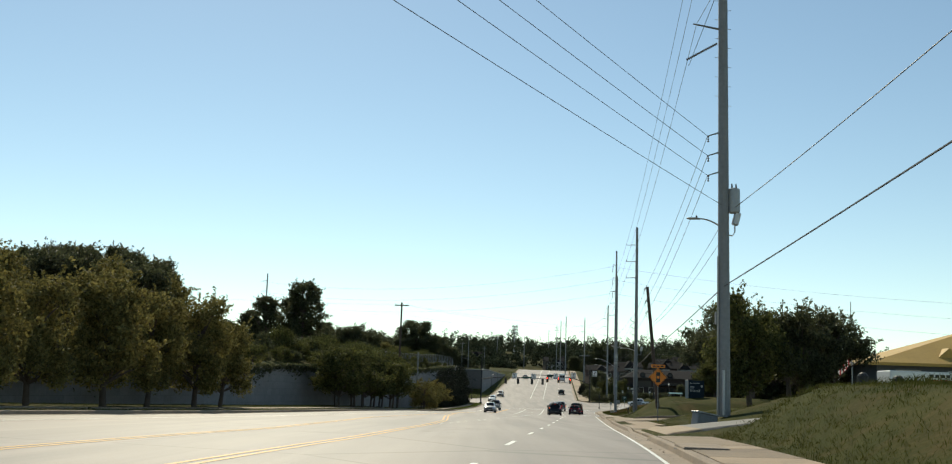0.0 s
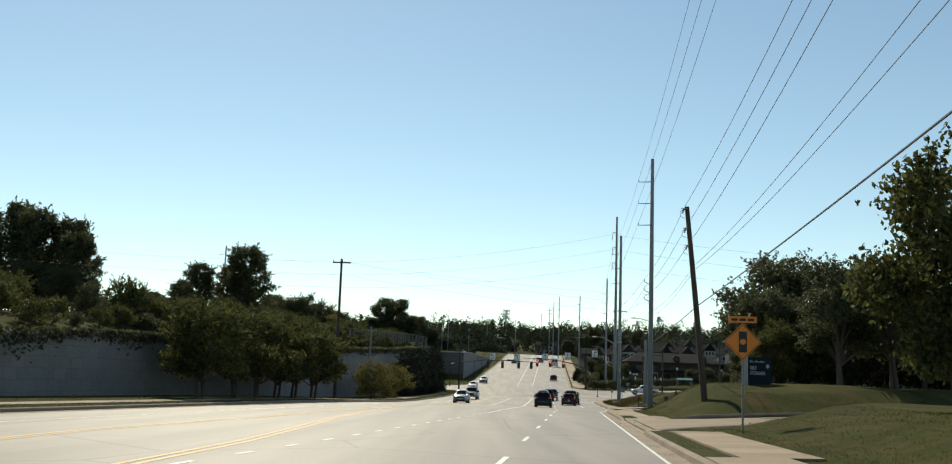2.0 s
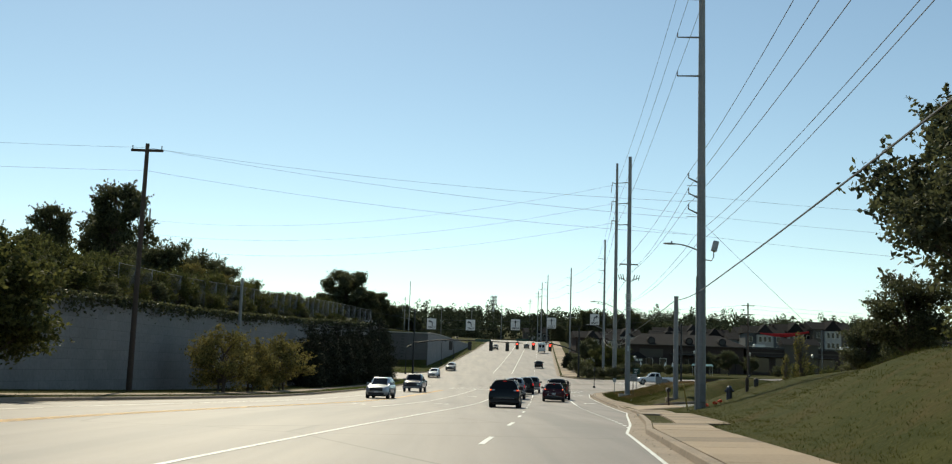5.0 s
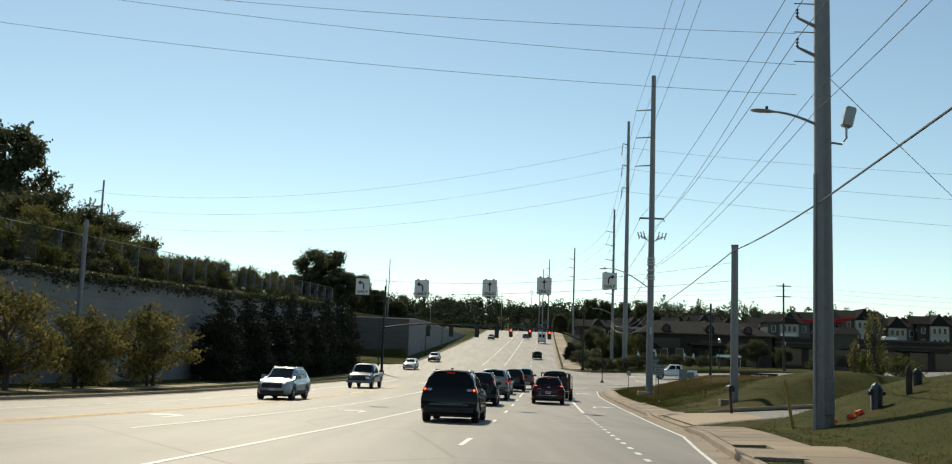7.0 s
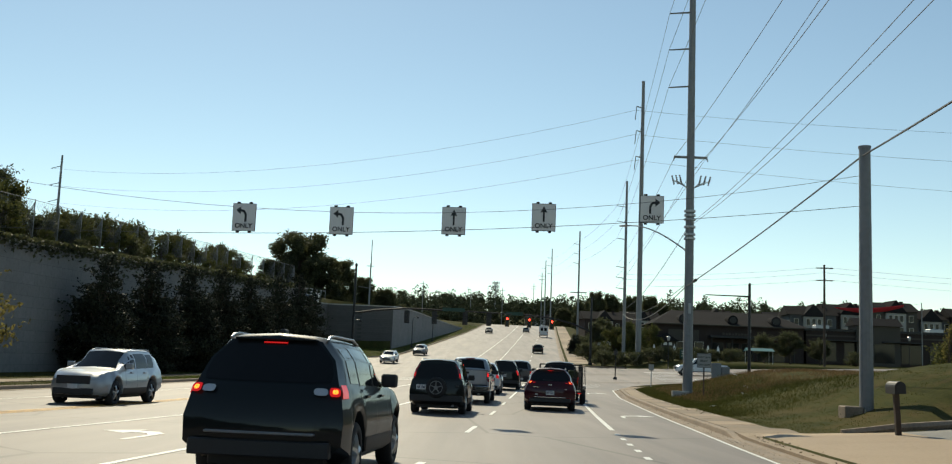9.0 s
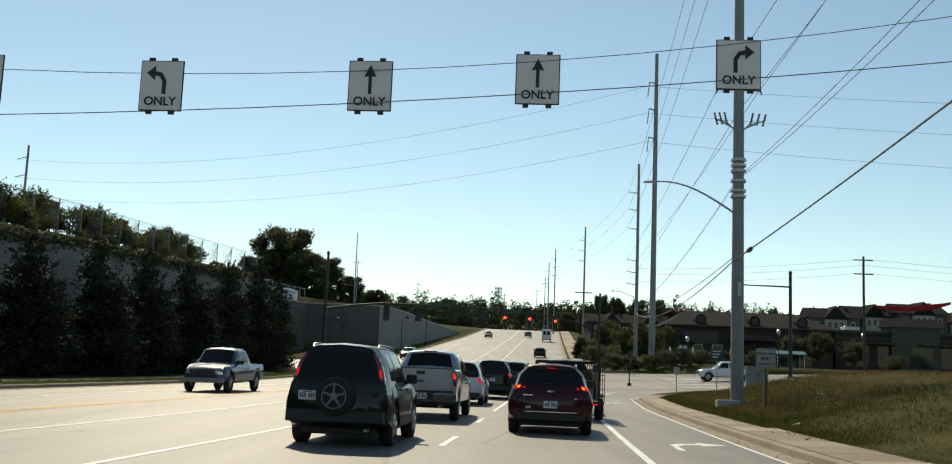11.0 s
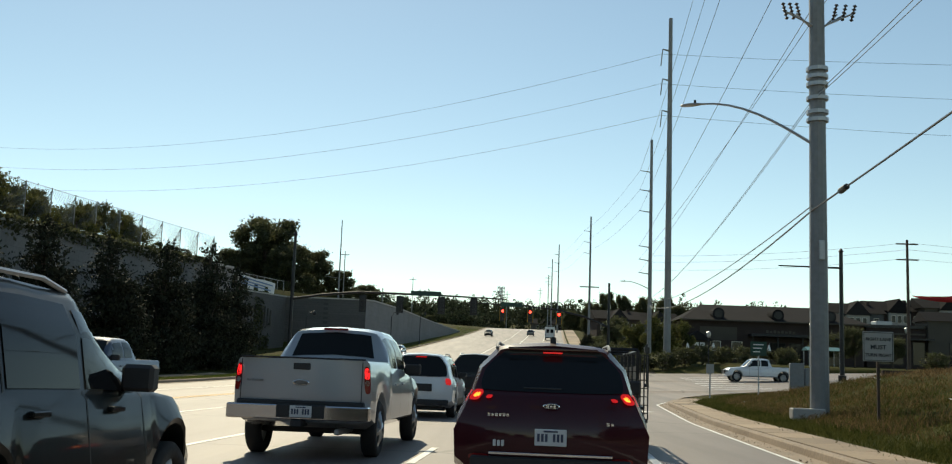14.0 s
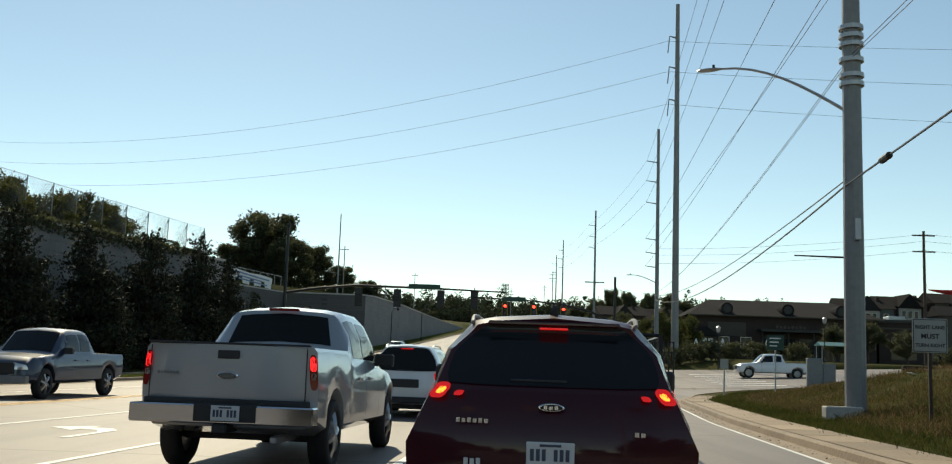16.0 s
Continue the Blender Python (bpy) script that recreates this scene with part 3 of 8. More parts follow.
def arrow(y, v, side):
    """A painted turn arrow; side -1 points left, 1 right."""
    pts = [(-0.07, 0), (0.07, 0), (0.07, 1.3), (0.28, 1.75), (0.62, 1.9), (0.62, 1.55), (1.25, 2.15), (0.62, 2.75), (0.62, 2.32), (0.2, 2.2), (-0.05, 1.8)]
    verts = [(gx(y + b, v + a * side), y + b, street_z(y + b, v) + 0.006) for a, b in pts]
    faces = [tuple(range(len(pts)))] if side < 0 else [tuple(range(len(pts)))[::-1]]
    return part("turn_arrow", mesh_of("turn_arrow", verts, [f[::-1] for f in faces], M["white_line"]), M["white_line"], road)


arrow(148, -5.2, -1)
arrow(178, -5.2, -1)
arrow(138, -9.0, -1)
arrow(166, 4.7, 1)
arrow(196, 4.7, 1)


# kerbs and gutters
def kerb(name, y0, y1, edge, side, step=1.5):
    ys = list(np.arange(y0, y1, step)) + [y1]
    prof = [(-0.45, 0.008), (0.0, 0.012), (0.02, 0.13), (0.05, 0.16), (0.19, 0.16), (0.19, -0.1)]
    me = grid_mesh(name, ys, lambda y: [edge(y) + side * a for a, _ in prof] if side > 0 else [edge(y) + side * a for a, _ in prof][::-1],
                   lambda y, v: 0.0, M["kerb"])
    n = len(prof)
    zs = [b for _, b in prof] if side > 0 else [b for _, b in prof][::-1]
    for i, y in enumerate(ys):
        for j in range(n):
            vv = me.vertices[i * n + j]
            low = drive_at(y, 0.0) if side > 0 and y < 200 else 0.0
            e = zs[j]
            vv.co.z = street_z(y, edge(y)) + (min(e, 0.03) if low > 0.5 and e > 0.05 else e)
    me.polygons.foreach_set("use_smooth", [False] * len(me.polygons))
    return tagged(new(name, me), "pale stained concrete kerb and gutter", "kerb", kind="structure")


kerb("kerb_right", -60, 226.5, right_kerb, 1)
kerb("kerb_left", -60, 245.5, left_kerb, -1)
kerb("kerb_right_hill", 262, 520, right_kerb, 1, 4)
kerb("kerb_left_hill", 267, 520, left_kerb, -1, 4)

# pavements, slab by slab
pavement = tagged(new("pavement"), "pale sandy concrete pavement slabs with worn joints", "pavement", kind="structure")


def slab(y0, y1, s0, s1, edge, side, parent):
    vs, h = [], 0.145
    for y in (y0 + 0.008, y1 - 0.008):
        for s in (s0, s1):
            v = edge(y) + side * s
            low = drive_at(y, 1.0) if side > 0 and y < 200 else 0.0
            z = road_z(y) + h * (1 - 0.55 * low) + 0.018 * s + random.uniform(-0.004, 0.004)
            vs.append((gx(y, v), y, z + 0.02))
    lo = [(x, y, z - 0.12) for x, y, z in vs]
    me = mesh_of("slab", vs + lo, [(0, 1, 3, 2), (0, 4, 5, 1), (2, 3, 7, 6), (0, 2, 6, 4), (1, 5, 7, 3)] if side > 0 else [(0, 2, 3, 1), (0, 1, 5, 4), (2, 6, 7, 3), (0, 4, 6, 2), (1, 3, 7, 5)], M["concrete"])
    return part("slab", me, M["concrete"], parent)


for k in range(118):
    y = -4 + k * 1.85
    gap = 0.22 if not (50 < y < 68 or 84 < y < 90 or 112 < y < 131) else 0.95
    slab(y, y + 1.85, gap, gap + (1.7 if y < 158 else 1.25 if y < 172 else 0.95), right_kerb, 1, pavement)
pavement_left = tagged(new("pavement_left"), "narrow concrete pavement below a retaining wall", "pavement", kind="structure")
for k in range(60):
    y = 20 + k * 3.5
    slab(y, y + 3.5, 1.7, 3.1, left_kerb, -1, pavement_left)
pavement_hill = tagged(new("pavement_hill"), "concrete pavement climbing beside the road", "pavement", kind="structure")
for k in range(60):
    y = 270 + k * 4
    slab(y, y + 4, 0.6, 3.4, right_kerb, 1, pavement_hill)


# driveways
def driveway(name, centre, half, skew, mat, length, label, apron=4):
    ss = [0.19, 1, 2, 3, 4] + [5 + k for k in range(30)]
    ss = [s for s in ss if s <= length]
    verts, n = [], 11
    for s in ss:
        for j in range(n):
            f = max(-1.0, min(1.0, -1 + 2 * (j - 1) / (n - 3)))
            drop = 0.3 if j in (0, n - 1) else 0.0
            y = centre + skew * s + f * (half + 3.2 * max(0, 1 - s / 4.5) ** 1.6 + drop * 0.6)
            v = right_kerb(y) + s
            verts.append((gx(y, v), y, ground_z(y, v) - drop + (0.02 if s < 0.5 else 0.045)))
    faces = [(i * n + j, (i + 1) * n + j, (i + 1) * n + j + 1, i * n + j + 1) for i in range(len(ss) - 1) for j in range(n - 1)]
    me = mesh_of(name, verts, faces, M["concrete"], True)
    me.materials.append(mat)
    for p_ in me.polygons:
        p_.material_index = 1 if p_.index // (n - 1) >= apron else 0
    ob = tagged(new(name, me), label, "driveway", kind="structure")
    if apron < 3:
        return ob
    # raised kerb round the far edge
    run = []
    for s in np.linspace(2.6, 20, 26):
        y = centre + skew * s + half + 3.2 * max(0, 1 - s / 4.5) ** 1.6 + 0.1
        v = right_kerb(y) + s
        run.append(Vector((gx(y, v), y, ground_z(y, v) + 0.03 + 0.12 * min(1.0, (s - 2.6) / 1.5))))
    part("kerb", tube(run, 0.11, 6), M["kerb"], ob)
    return ob


driveway("driveway_1", *DRIVES[0], M["gravel"], 34, "grey gravel driveway crossing the verge with pale apron", 2)
driveway("driveway_2", *DRIVES[1], M["gravel"], 34, "wide sandy concrete driveway apron with asphalt beyond", 8)
driveway("driveway_3", *DRIVES[2], M["gravel"], 34, "concrete driveway apron with asphalt beyond")


# retaining walls
def wall(name, pts, label, coping=True, mat="wall"):
    """pts: x, y, foot, top along the face; the wall is 0.4 m thick to its left."""
    verts, cop = [], []
    for i, (x, y, z0, z1) in enumerate(pts):
        a, b = pts[max(0, i - 1)], pts[min(len(pts) - 1, i + 1)]
        d = Vector((b[0] - a[0], b[1] - a[1], 0)).normalized()
        nrm = Vector((-d.y, d.x, 0)) * 0.4
        verts += [(x, y, z0 - 0.4), (x, y, z1), (x + nrm.x, y + nrm.y, z1), (x + nrm.x, y + nrm.y, z0 - 0.4)]
        o = nrm * 0.2
        cop += [(x - o.x, y - o.y, z1 + 0.003), (x - o.x, y - o.y, z1 + 0.16), (x + nrm.x + o.x, y + nrm.y + o.y, z1 + 0.16), (x + nrm.x + o.x, y + nrm.y + o.y, z1 + 0.003)]
    n = len(pts)
    faces = [(4 * i + j, 4 * i + (j + 1) % 4, 4 * i + 4 + (j + 1) % 4, 4 * i + 4 + j) for i in range(n - 1) for j in range(4)] + [(0, 3, 2, 1), (4 * n - 4, 4 * n - 3, 4 * n - 2, 4 * n - 1)]
    ob = tagged(new(name, mesh_of(name, verts, [f[::-1] for f in faces], M[mat])), label, "retaining wall", kind="structure")
    if coping:
        part("coping", mesh_of("coping", cop, [f[::-1] for f in faces], M["coping"]), M["coping"], ob)
    return ob


left_line = [(gx(y, -25.5), y, road_z(y), wall_top(y)) for y in np.arange(16, 244, 4.0)] + [(gx(246, -25.5), 246, road_z(246), wall_top(246))]
wall("retaining_wall_left", left_line, "long grey concrete block retaining wall with coping")
wall("retaining_wall_corner", [(-5.9, 246.2, -3.9, 4.75), (-30, 245.6, -3.3, 4.9), (-60, 245, -2.6, 5.1)], "grey concrete retaining wall turning along the side street")
hill_line = [(gx(y, -22.5), y, road_z(y), wall2_top(y)) for y in np.arange(292, 427, 6.0)]
wall("retaining_wall_hill", hill_line, "tall grey block retaining wall tapering up the hill")
wall("retaining_wall_shops", [(-70, 263.0, -2.2, 4.3), (-30, 263.1, -2.6, 4.4), (gx(264, -32.8), 263.2, -2.9, 4.5)] + [(gx(y, -32.8), y, -3.0, 4.5 + 0.03 * (y - 264)) for y in (266, 272, 278, 284, 291.4)] + [(gx(292, -22.5), 291.8, -2.4, 5.3)], "dark stepped retaining wall below a shop", mat="wall_dark")

# ---- poles, wires, signals and signs ----
def shaft(parent, h, r0, r1, mat, sides=12, top=(0, 0), name="shaft"):
    pts = [(top[0] * k / 6, top[1] * k / 6, h * k / 6 - (0.3 if k == 0 else 0)) for k in range(7)]
    return part(name, tube(pts, [r0 + (r1 - r0) * k / 6 for k in range(7)], sides), M[mat], parent, smooth=False)


def arm(parent, z, dx, dy, rise, r=0.045, mat="steel", start=0.15):
    l = math.hypot(dx, dy)
    ux, uy = dx / l, dy / l
    return part("cross_arm", tube([(ux * start, uy * start, z - rise), (dx, dy, z)], [r * 1.3, r * 0.8], 6), M[mat], parent)


def insulator(parent, x, y, z, length=0.5, direction=(0, 0, -1), r=0.06):
    d = Vector(direction).normalized()
    n = max(3, int(length / 0.1))
    pts, rad = [], []
    for k in range(n):
        for f, rr in ((0.0, 0.35), (0.35, 1.0), (0.7, 0.4)):
            pts.append(Vector((x, y, z)) + d * length * (k + f) / n)
            rad.append(r * rr)
    return part("insulator", tube(pts, rad, 8), M["insulator"], parent, "dark ribbed insulator")


def street_light(parent, z, dx, dy, rise):
    """A curved arm with a flat cobra-head luminaire."""
    pts = []
    for k in range(9):
        f = k / 8
        pts.append((dx * f, dy * f, z + rise * math.sin(f * math.pi / 2)))
    a = part("lamp_arm", tube(pts, [0.05 - 0.018 * k / 8 for k in range(9)], 8), M["galv"], parent)
    l = math.hypot(dx, dy)
    ux, uy = dx / l, dy / l
    bm = bmesh.new()
    secs = [(-0.05, 0.04, 0.03), (0.1, 0.09, 0.05), (0.35, 0.15, 0.06), (0.6, 0.12, 0.05), (0.7, 0.05, 0.02)]
    rings = []
    for s, w, h in secs:
        c = Vector((dx + ux * s, dy + uy * s, z + rise))
        side = Vector((-uy, ux, 0))
        rings.append([bm.verts.new(c + side * w * math.cos(t) + Vector((0, 0, h * math.sin(t)))) for t in np.linspace(0, math.tau, 10, endpoint=False)])
    for r, q in zip(rings, rings[1:]):
        for k in range(10):
            bm.faces.new((r[k], r[(k + 1) % 10], q[(k + 1) % 10], q[k]))
    bm.faces.new(rings[0])
    bm.faces.new(rings[-1][::-1])
    h = part("lamp_head", bm, M["galv"], parent, "flat pale grey street lamp head")
    part("photocell", tube([(dx + ux * 0.2, dy + uy * 0.2, z + rise + 0.05), (dx + ux * 0.2, dy + uy * 0.2, z + rise + 0.15)], 0.04, 8), M["trim"], h)


def flood_light(parent, z, dx):
    part("flood_arm", tube([(0.15, 0, z - 0.5), (dx * 0.8, 0, z - 0.55), (dx, 0, z - 0.35), (dx, 0, z)], 0.035, 8), M["galv"], parent)
    bm = bmesh.new()
    box(bm, -0.16, 0.16, -0.14, 0.14, -0.02, 0.62, 0.05)
    bmesh.ops.transform(bm, matrix=Matrix.Translation((dx, 0, z)) @ Matrix.Rotation(radians(14), 4, "Y"), verts=bm.verts)
    part("flood_head", bm, M["galv"], parent, "boxy grey floodlight head")


def pole(name, x, y, z0, z1, r0, r1, mat, label, top=(0, 0), sides=12):
    ob = thing(name, label, "utility pole", at=pose(x, y, z0))
    shaft(ob, z1 - z0, r0, r1, mat, sides, top)
    return ob


STEEL = "tall grey steel transmission pole with side arms"
# the big pole beside the first driveway
PB = {}
p = PB["a"] = pole("transmission_pole", 12.78, 43.5, -1.34, 26.0, 0.30, 0.20, "steel", "massive grey steel pole with transformer and street lamp")
for z in (22.8, 20.3, 17.9):
    arm(p, z + 1.34, -1.5, 0, 0.25)
for z in (12.1, 11.1, 10.1):
    arm(p, z + 1.34, -0.75, 0, -0.2, 0.035)
    insulator(p, -0.75, 0, z + 1.34, 0.35, (0, 0, -1), 0.06)
insulator(p, -0.3, 0, 16.9 + 1.34, 1.9, (-1.0, -0.15, -0.62), 0.075)
bm = bmesh.new()
tube([(0.52, 0, 9.57), (0.52, 0, 9.62), (0.52, 0, 10.68), (0.52, 0, 10.78), (0.52, 0, 10.83)], [0.2, 0.29, 0.29, 0.27, 0.15], 16, bm)
tk = part("transformer", bm, M["transformer"], p, "pale grey drum transformer", smooth=False)
for a in (-0.1, 0.1):
    part("bushing", tube([(0.52 + a, 0, 10.83), (0.52 + a, 0, 11.05)], [0.05, 0.03], 8), M["insulator"], tk)
flood_light(p, 9.0, 0.55)
street_light(p, 8.8, -1.12, 0, 0.45)
part("junction_box", new_box(-0.42, -0.27, -0.12, 0.12, 4.1, 4.7, 0.02), M["steel"], p)
for k in range(14):
    part("step_bolt", tube([(0.2 * (-1) ** k, 0, 15 + k * 0.5), (0.4 * (-1) ** k, 0, 15 + k * 0.5)], 0.012, 4), M["galv"], p)
part("conduit", tube([(-0.33, -0.1, -0.2), (-0.29, -0.1, 7.4)], 0.045, 8), M["coping"], p, "pale cable conduit")
part("cable_guard", tube([(-0.1, -0.36, -0.2), (-0.1, -0.33, 1.9)], 0.07, 8), M["galv"], p)

# leaning wooden pole
p = PB["b"] = pole("wooden_pole", 17.41, 89.5, -2.3, 9.4, 0.19, 0.13, "wood", "dark wooden utility pole leaning over a grass bank", top=(-1.1, 0.1))
for i, z in enumerate((11.45, 10.3, 9.3)):
    xx = -1.1 * z / 11.7
    insulator(p, xx - 0.2, 0, z + 0.1, 0.3, (-0.4, 0, -1), 0.06)
    part("jumper_loop", tube([(xx - 0.12, 0, z + 0.1), (xx - 0.42, 0, z - 0.05), (xx - 0.42, 0, z - 0.35), (xx - 0.15, 0, z - 0.45)], 0.016, 6), M["wire"], p)
    arm(p, z + 0.12, xx - 0.38, 0.0, 0.0, 0.03, "galv", start=-xx)

# lamp pole
p = PB["c"] = pole("transmission_pole", 22.5, 138.8, -3.45, 23.15, 0.29, 0.17, "steel", "tall grey steel pole with street lamp and floodlight")
for z in (20.5, 18.15, 15.8):
    arm(p, z + 3.45, -1.5, -0.3, -0.12)
    insulator(p, -1.5, -0.3, z + 3.45, 0.3, (0, 0, 1), 0.05)
for z in (9.8, 8.9, 7.97):
    arm(p, z + 3.45, -0.75, 0, 0.28, 0.045)
    insulator(p, -0.75, 0, z + 3.45, 0.32, (0, 0, 1), 0.055)
    part("rod", tube([(0, 0, z + 3.0), (-0.85, 0, z + 3.0)], 0.018, 6), M["galv"], p)
street_light(p, 8.95, -1.55, -0.2, 0.38)
flood_light(p, 9.0, 0.72)
part("meter_box", new_box(-0.16, 0.16, -0.42, -0.27, 0.4, 1.4, 0.02), M["steel"], p)
part("conduit", tube([(-0.33, -0.08, -0.2), (-0.27, -0.08, 7.5)], 0.04, 8), M["coping"], p, "pale cable conduit")

# plain pole at the mail box
p = PB["d"] = pole("span_pole", 25.6, 161.3, -3.6, 4.55, 0.21, 0.17, "steel", "plain grey steel pole on a concrete footing")
part("footing", new_box(-0.75, -0.2, -0.3, 0.3, -0.2, 0.28, 0.03), M["kerb"], p, "pale concrete footing")
for k in range(6):
    a = k * math.tau / 6
    part("bolt", tube([(0.27 * math.cos(a), 0.27 * math.sin(a), 0), (0.27 * math.cos(a), 0.27 * math.sin(a), 0.2)], 0.03, 6), M["galv"], p)
part("base_plate", tube([(0, 0, -0.05), (0, 0, 0.06)], 0.36, 8), M["steel"], p)
part("cap", tube([(0, 0, 8.14), (0, 0, 8.22)], 0.19, 12), M["steel"], p)

# pole at the turn lane
p = PB["e"] = pole("transmission_pole", 26.34, 190.75, -4.0, 22.1, 0.29, 0.18, "steel", "tall pale grey steel pole with crossarm and street lamp")
for z in (19.1, 16.8, 14.45):
    arm(p, z + 4.0, -1.4, 0, -0.12)
part("cross_arm", new_box(-1.0, 1.0, -0.06, 0.06, 14.12, 14.26, 0.01), M["steel"], p)
for sx in (-1, 1):
    insulator(p, sx * 0.95, 0, 14.22, 0.3, (sx * 0.3, 0, -1), 0.06)
    for k in range(3):
        part("cutout_bracket", tube([(sx * 0.2, -0.1 * k, 12.3), (sx * (0.65 + 0.25 * k), -0.12 * k, 12.75)], 0.03, 6), M["galv"], p)
        insulator(p, sx * (0.65 + 0.25 * k), -0.12 * k, 13.1 - 0.05 * k, 0.6, (-sx * 0.25, 0, -1), 0.07)
for z in (9.2, 9.45, 9.9, 10.35, 10.6, 10.85):
    part("collar", tube([(0, 0, z), (0, 0, z + 0.12)], 0.34, 12), M["galv"], p)
street_light(p, 8.4, -3.3, 1.8, 1.75)
bm = new_box(-0.95, 0.05, -0.45, -0.05, -0.3, 0.28, 0.03)
part("footing", bm, M["coping"], p, "pale tilted concrete block")
part("junction_box", new_box(-0.08, 0.08, -0.36, -0.26, 4.8, 5.4, 0.01), M["galv"], p)

# poles beyond the crossing
p = PB["f"] = pole("transmission_pole", 36.94, 275.9, -1.4, 39.0, 0.42, 0.22, "steel", STEEL)
for z in (35.2, 31.6, 27.8):
    arm(p, z + 1.4, -0.9, 0, 0.2, 0.08)
    part("arm_hanger", tube([(-0.9, 0, z + 1.4), (-1.1, 0, z - 0.6)], 0.06, 6), M["steel"], p)
p = PB["g"] = pole("transmission_pole", 34.46, 273.2, -1.4, 23.6, 0.25, 0.15, "steel", STEEL)
for z in (20.0, 17.8, 15.4, 11.4, 9.9, 8.4):
    arm(p, z + 1.4, -1.3, 0, 0.15, 0.05)
street_light(p, 7.9, -2.6, 0.5, 0.9)
p = PB["h"] = pole("transmission_pole", 34.87, 342.6, 0.6, 25.1, 0.24, 0.14, "steel", STEEL)
for z in (22.5, 20.5, 18.5):
    arm(p, z - 0.6, -1.2, 0, 0.15, 0.05)
part("cross_arm", new_box(-1.7, 1.7, -0.07, 0.07, 11.6, 11.8), M["steel"], p)
p = PB["i"] = pole("transmission_pole", 37.43, 456.6, 6.5, 33.9, 0.26, 0.14, "steel", STEEL)
for z in (31, 28.5, 26):
    arm(p, z - 6.5, -1.5, 0, 0.15, 0.06)
p = PB["j"] = pole("transmission_pole", 39.8, 521, 8.6, 36.5, 0.28, 0.15, "steel", STEEL)
for z in (33.5, 30.5, 27.5):
    arm(p, z - 8.6, -1.7, 0, 0.15, 0.06)
for x, y, top in ((46, 640, 42.0), (28, 700, 38.0), (-20, 520, 24.0), (10, 760, 40.0), (52, 820, 50.0), (-46, 430, 21.0)):
    z0 = on_ground(x, y)
    p = pole("distant_pole", x, y, z0 - 0.5, top, 0.28, 0.16, "steel", "thin distant grey utility pole with crossarms")
    for k in range(2):
        part("cross_arm", new_box(-1.6, 1.6, -0.08, 0.08, top - z0 - 1.2 - 1.8 * k, top - z0 - 1.0 - 1.8 * k), M["steel"], p)
p = PB["right"] = pole("wooden_pole", 58.7, 262.3, -1.2, 11.6, 0.17, 0.12, "wood", "brown wooden utility pole behind the grass bank")
for z in (11.2, 9.6):
    part("cross_arm", new_box(-1.1, 1.1, -0.06, 0.06, z + 1.1, z + 1.22), M["wood"], p)
p = PB["l1"] = pole("transmission_pole", -73.7, 339.7, 7.0, 36.4, 0.36, 0.2, "steel", STEEL)
for z in (33.5, 30.0, 26.5):
    arm(p, z - 7.0, -2.0, -0.4, -0.6, 0.07)
p = PB["l2"] = pole("wooden_pole", -11.1, 142.85, -3.75, 11.6, 0.18, 0.12, "wood", "slim wooden utility pole in front of the retaining wall")
part("cross_arm", new_box(-1.0, 1.0, -0.06, 0.06, 14.85, 15.0), M["wood"], p)
for dx in (-0.9, 0.0, 0.9):
    insulator(p, dx, 0, 15.0, 0.25, (0, 0, 1), 0.05)
p = PB["l3"] = pole("slim_pole", -3.66, 296.6, 4.8, 16.4, 0.11, 0.06, "steel", "slim dark lamp pole above the wall")
part("lamp_arm", tube([(0, 0, 3.4), (0.35, 0, 3.5)], 0.05, 6), M["steel"], p)
part("cross_arm", tube([(-1.9, 0, 3.9), (0, 0, 3.65)], 0.04, 6), M["steel"], p)
for x, y, top in ((2.0, 318, 14.5), (9.0, 372, 15.5)):
    p = pole("slim_pole", x - 8, y, wall2_top(y) - 0.4, top, 0.1, 0.06, "steel", "slim dark pole above the wall")
    part("cross_arm", new_box(-0.7, 0.7, -0.04, 0.04, top - wall2_top(y) - 0.2, top - wall2_top(y) - 0.1), M["steel"], p)
p = PB["span_left"] = pole("span_pole", -9.9, 166, -4.1, 5.3, 0.16, 0.12, "steel", "slim dark span wire pole at the wall")
p = PB["rear"] = pole("wooden_pole", 11.2, -12, -1.2, 11, 0.18, 0.13, "wood", "wooden utility pole beside the pavement")
p = PB["rear_left"] = pole("wooden_pole", -23.5, -15, -1.5, 14.5, 0.18, 0.13, "wood", "wooden utility pole across the road")


def wire(name, a, b, sag, r=0.014, label="thin dark overhead conductor", group="overhead wires"):
    a, b = Vector(a), Vector(b)
    n = 22
    pts = [a.lerp(b, k / n) - Vector((0, 0, 4 * sag * (k / n) * (1 - k / n))) for k in range(n + 1)]
    ob = part(name, tube(pts, r, 5), M["wire"])
    return tagged(ob, label, "cable", group)


wire("guy_wire", (22.7, 138.8, 7.05), (32.2, 139.4, on_ground(32.2, 139.4)), 0.05, 0.01, "taut steel guy wire", "guy wires")
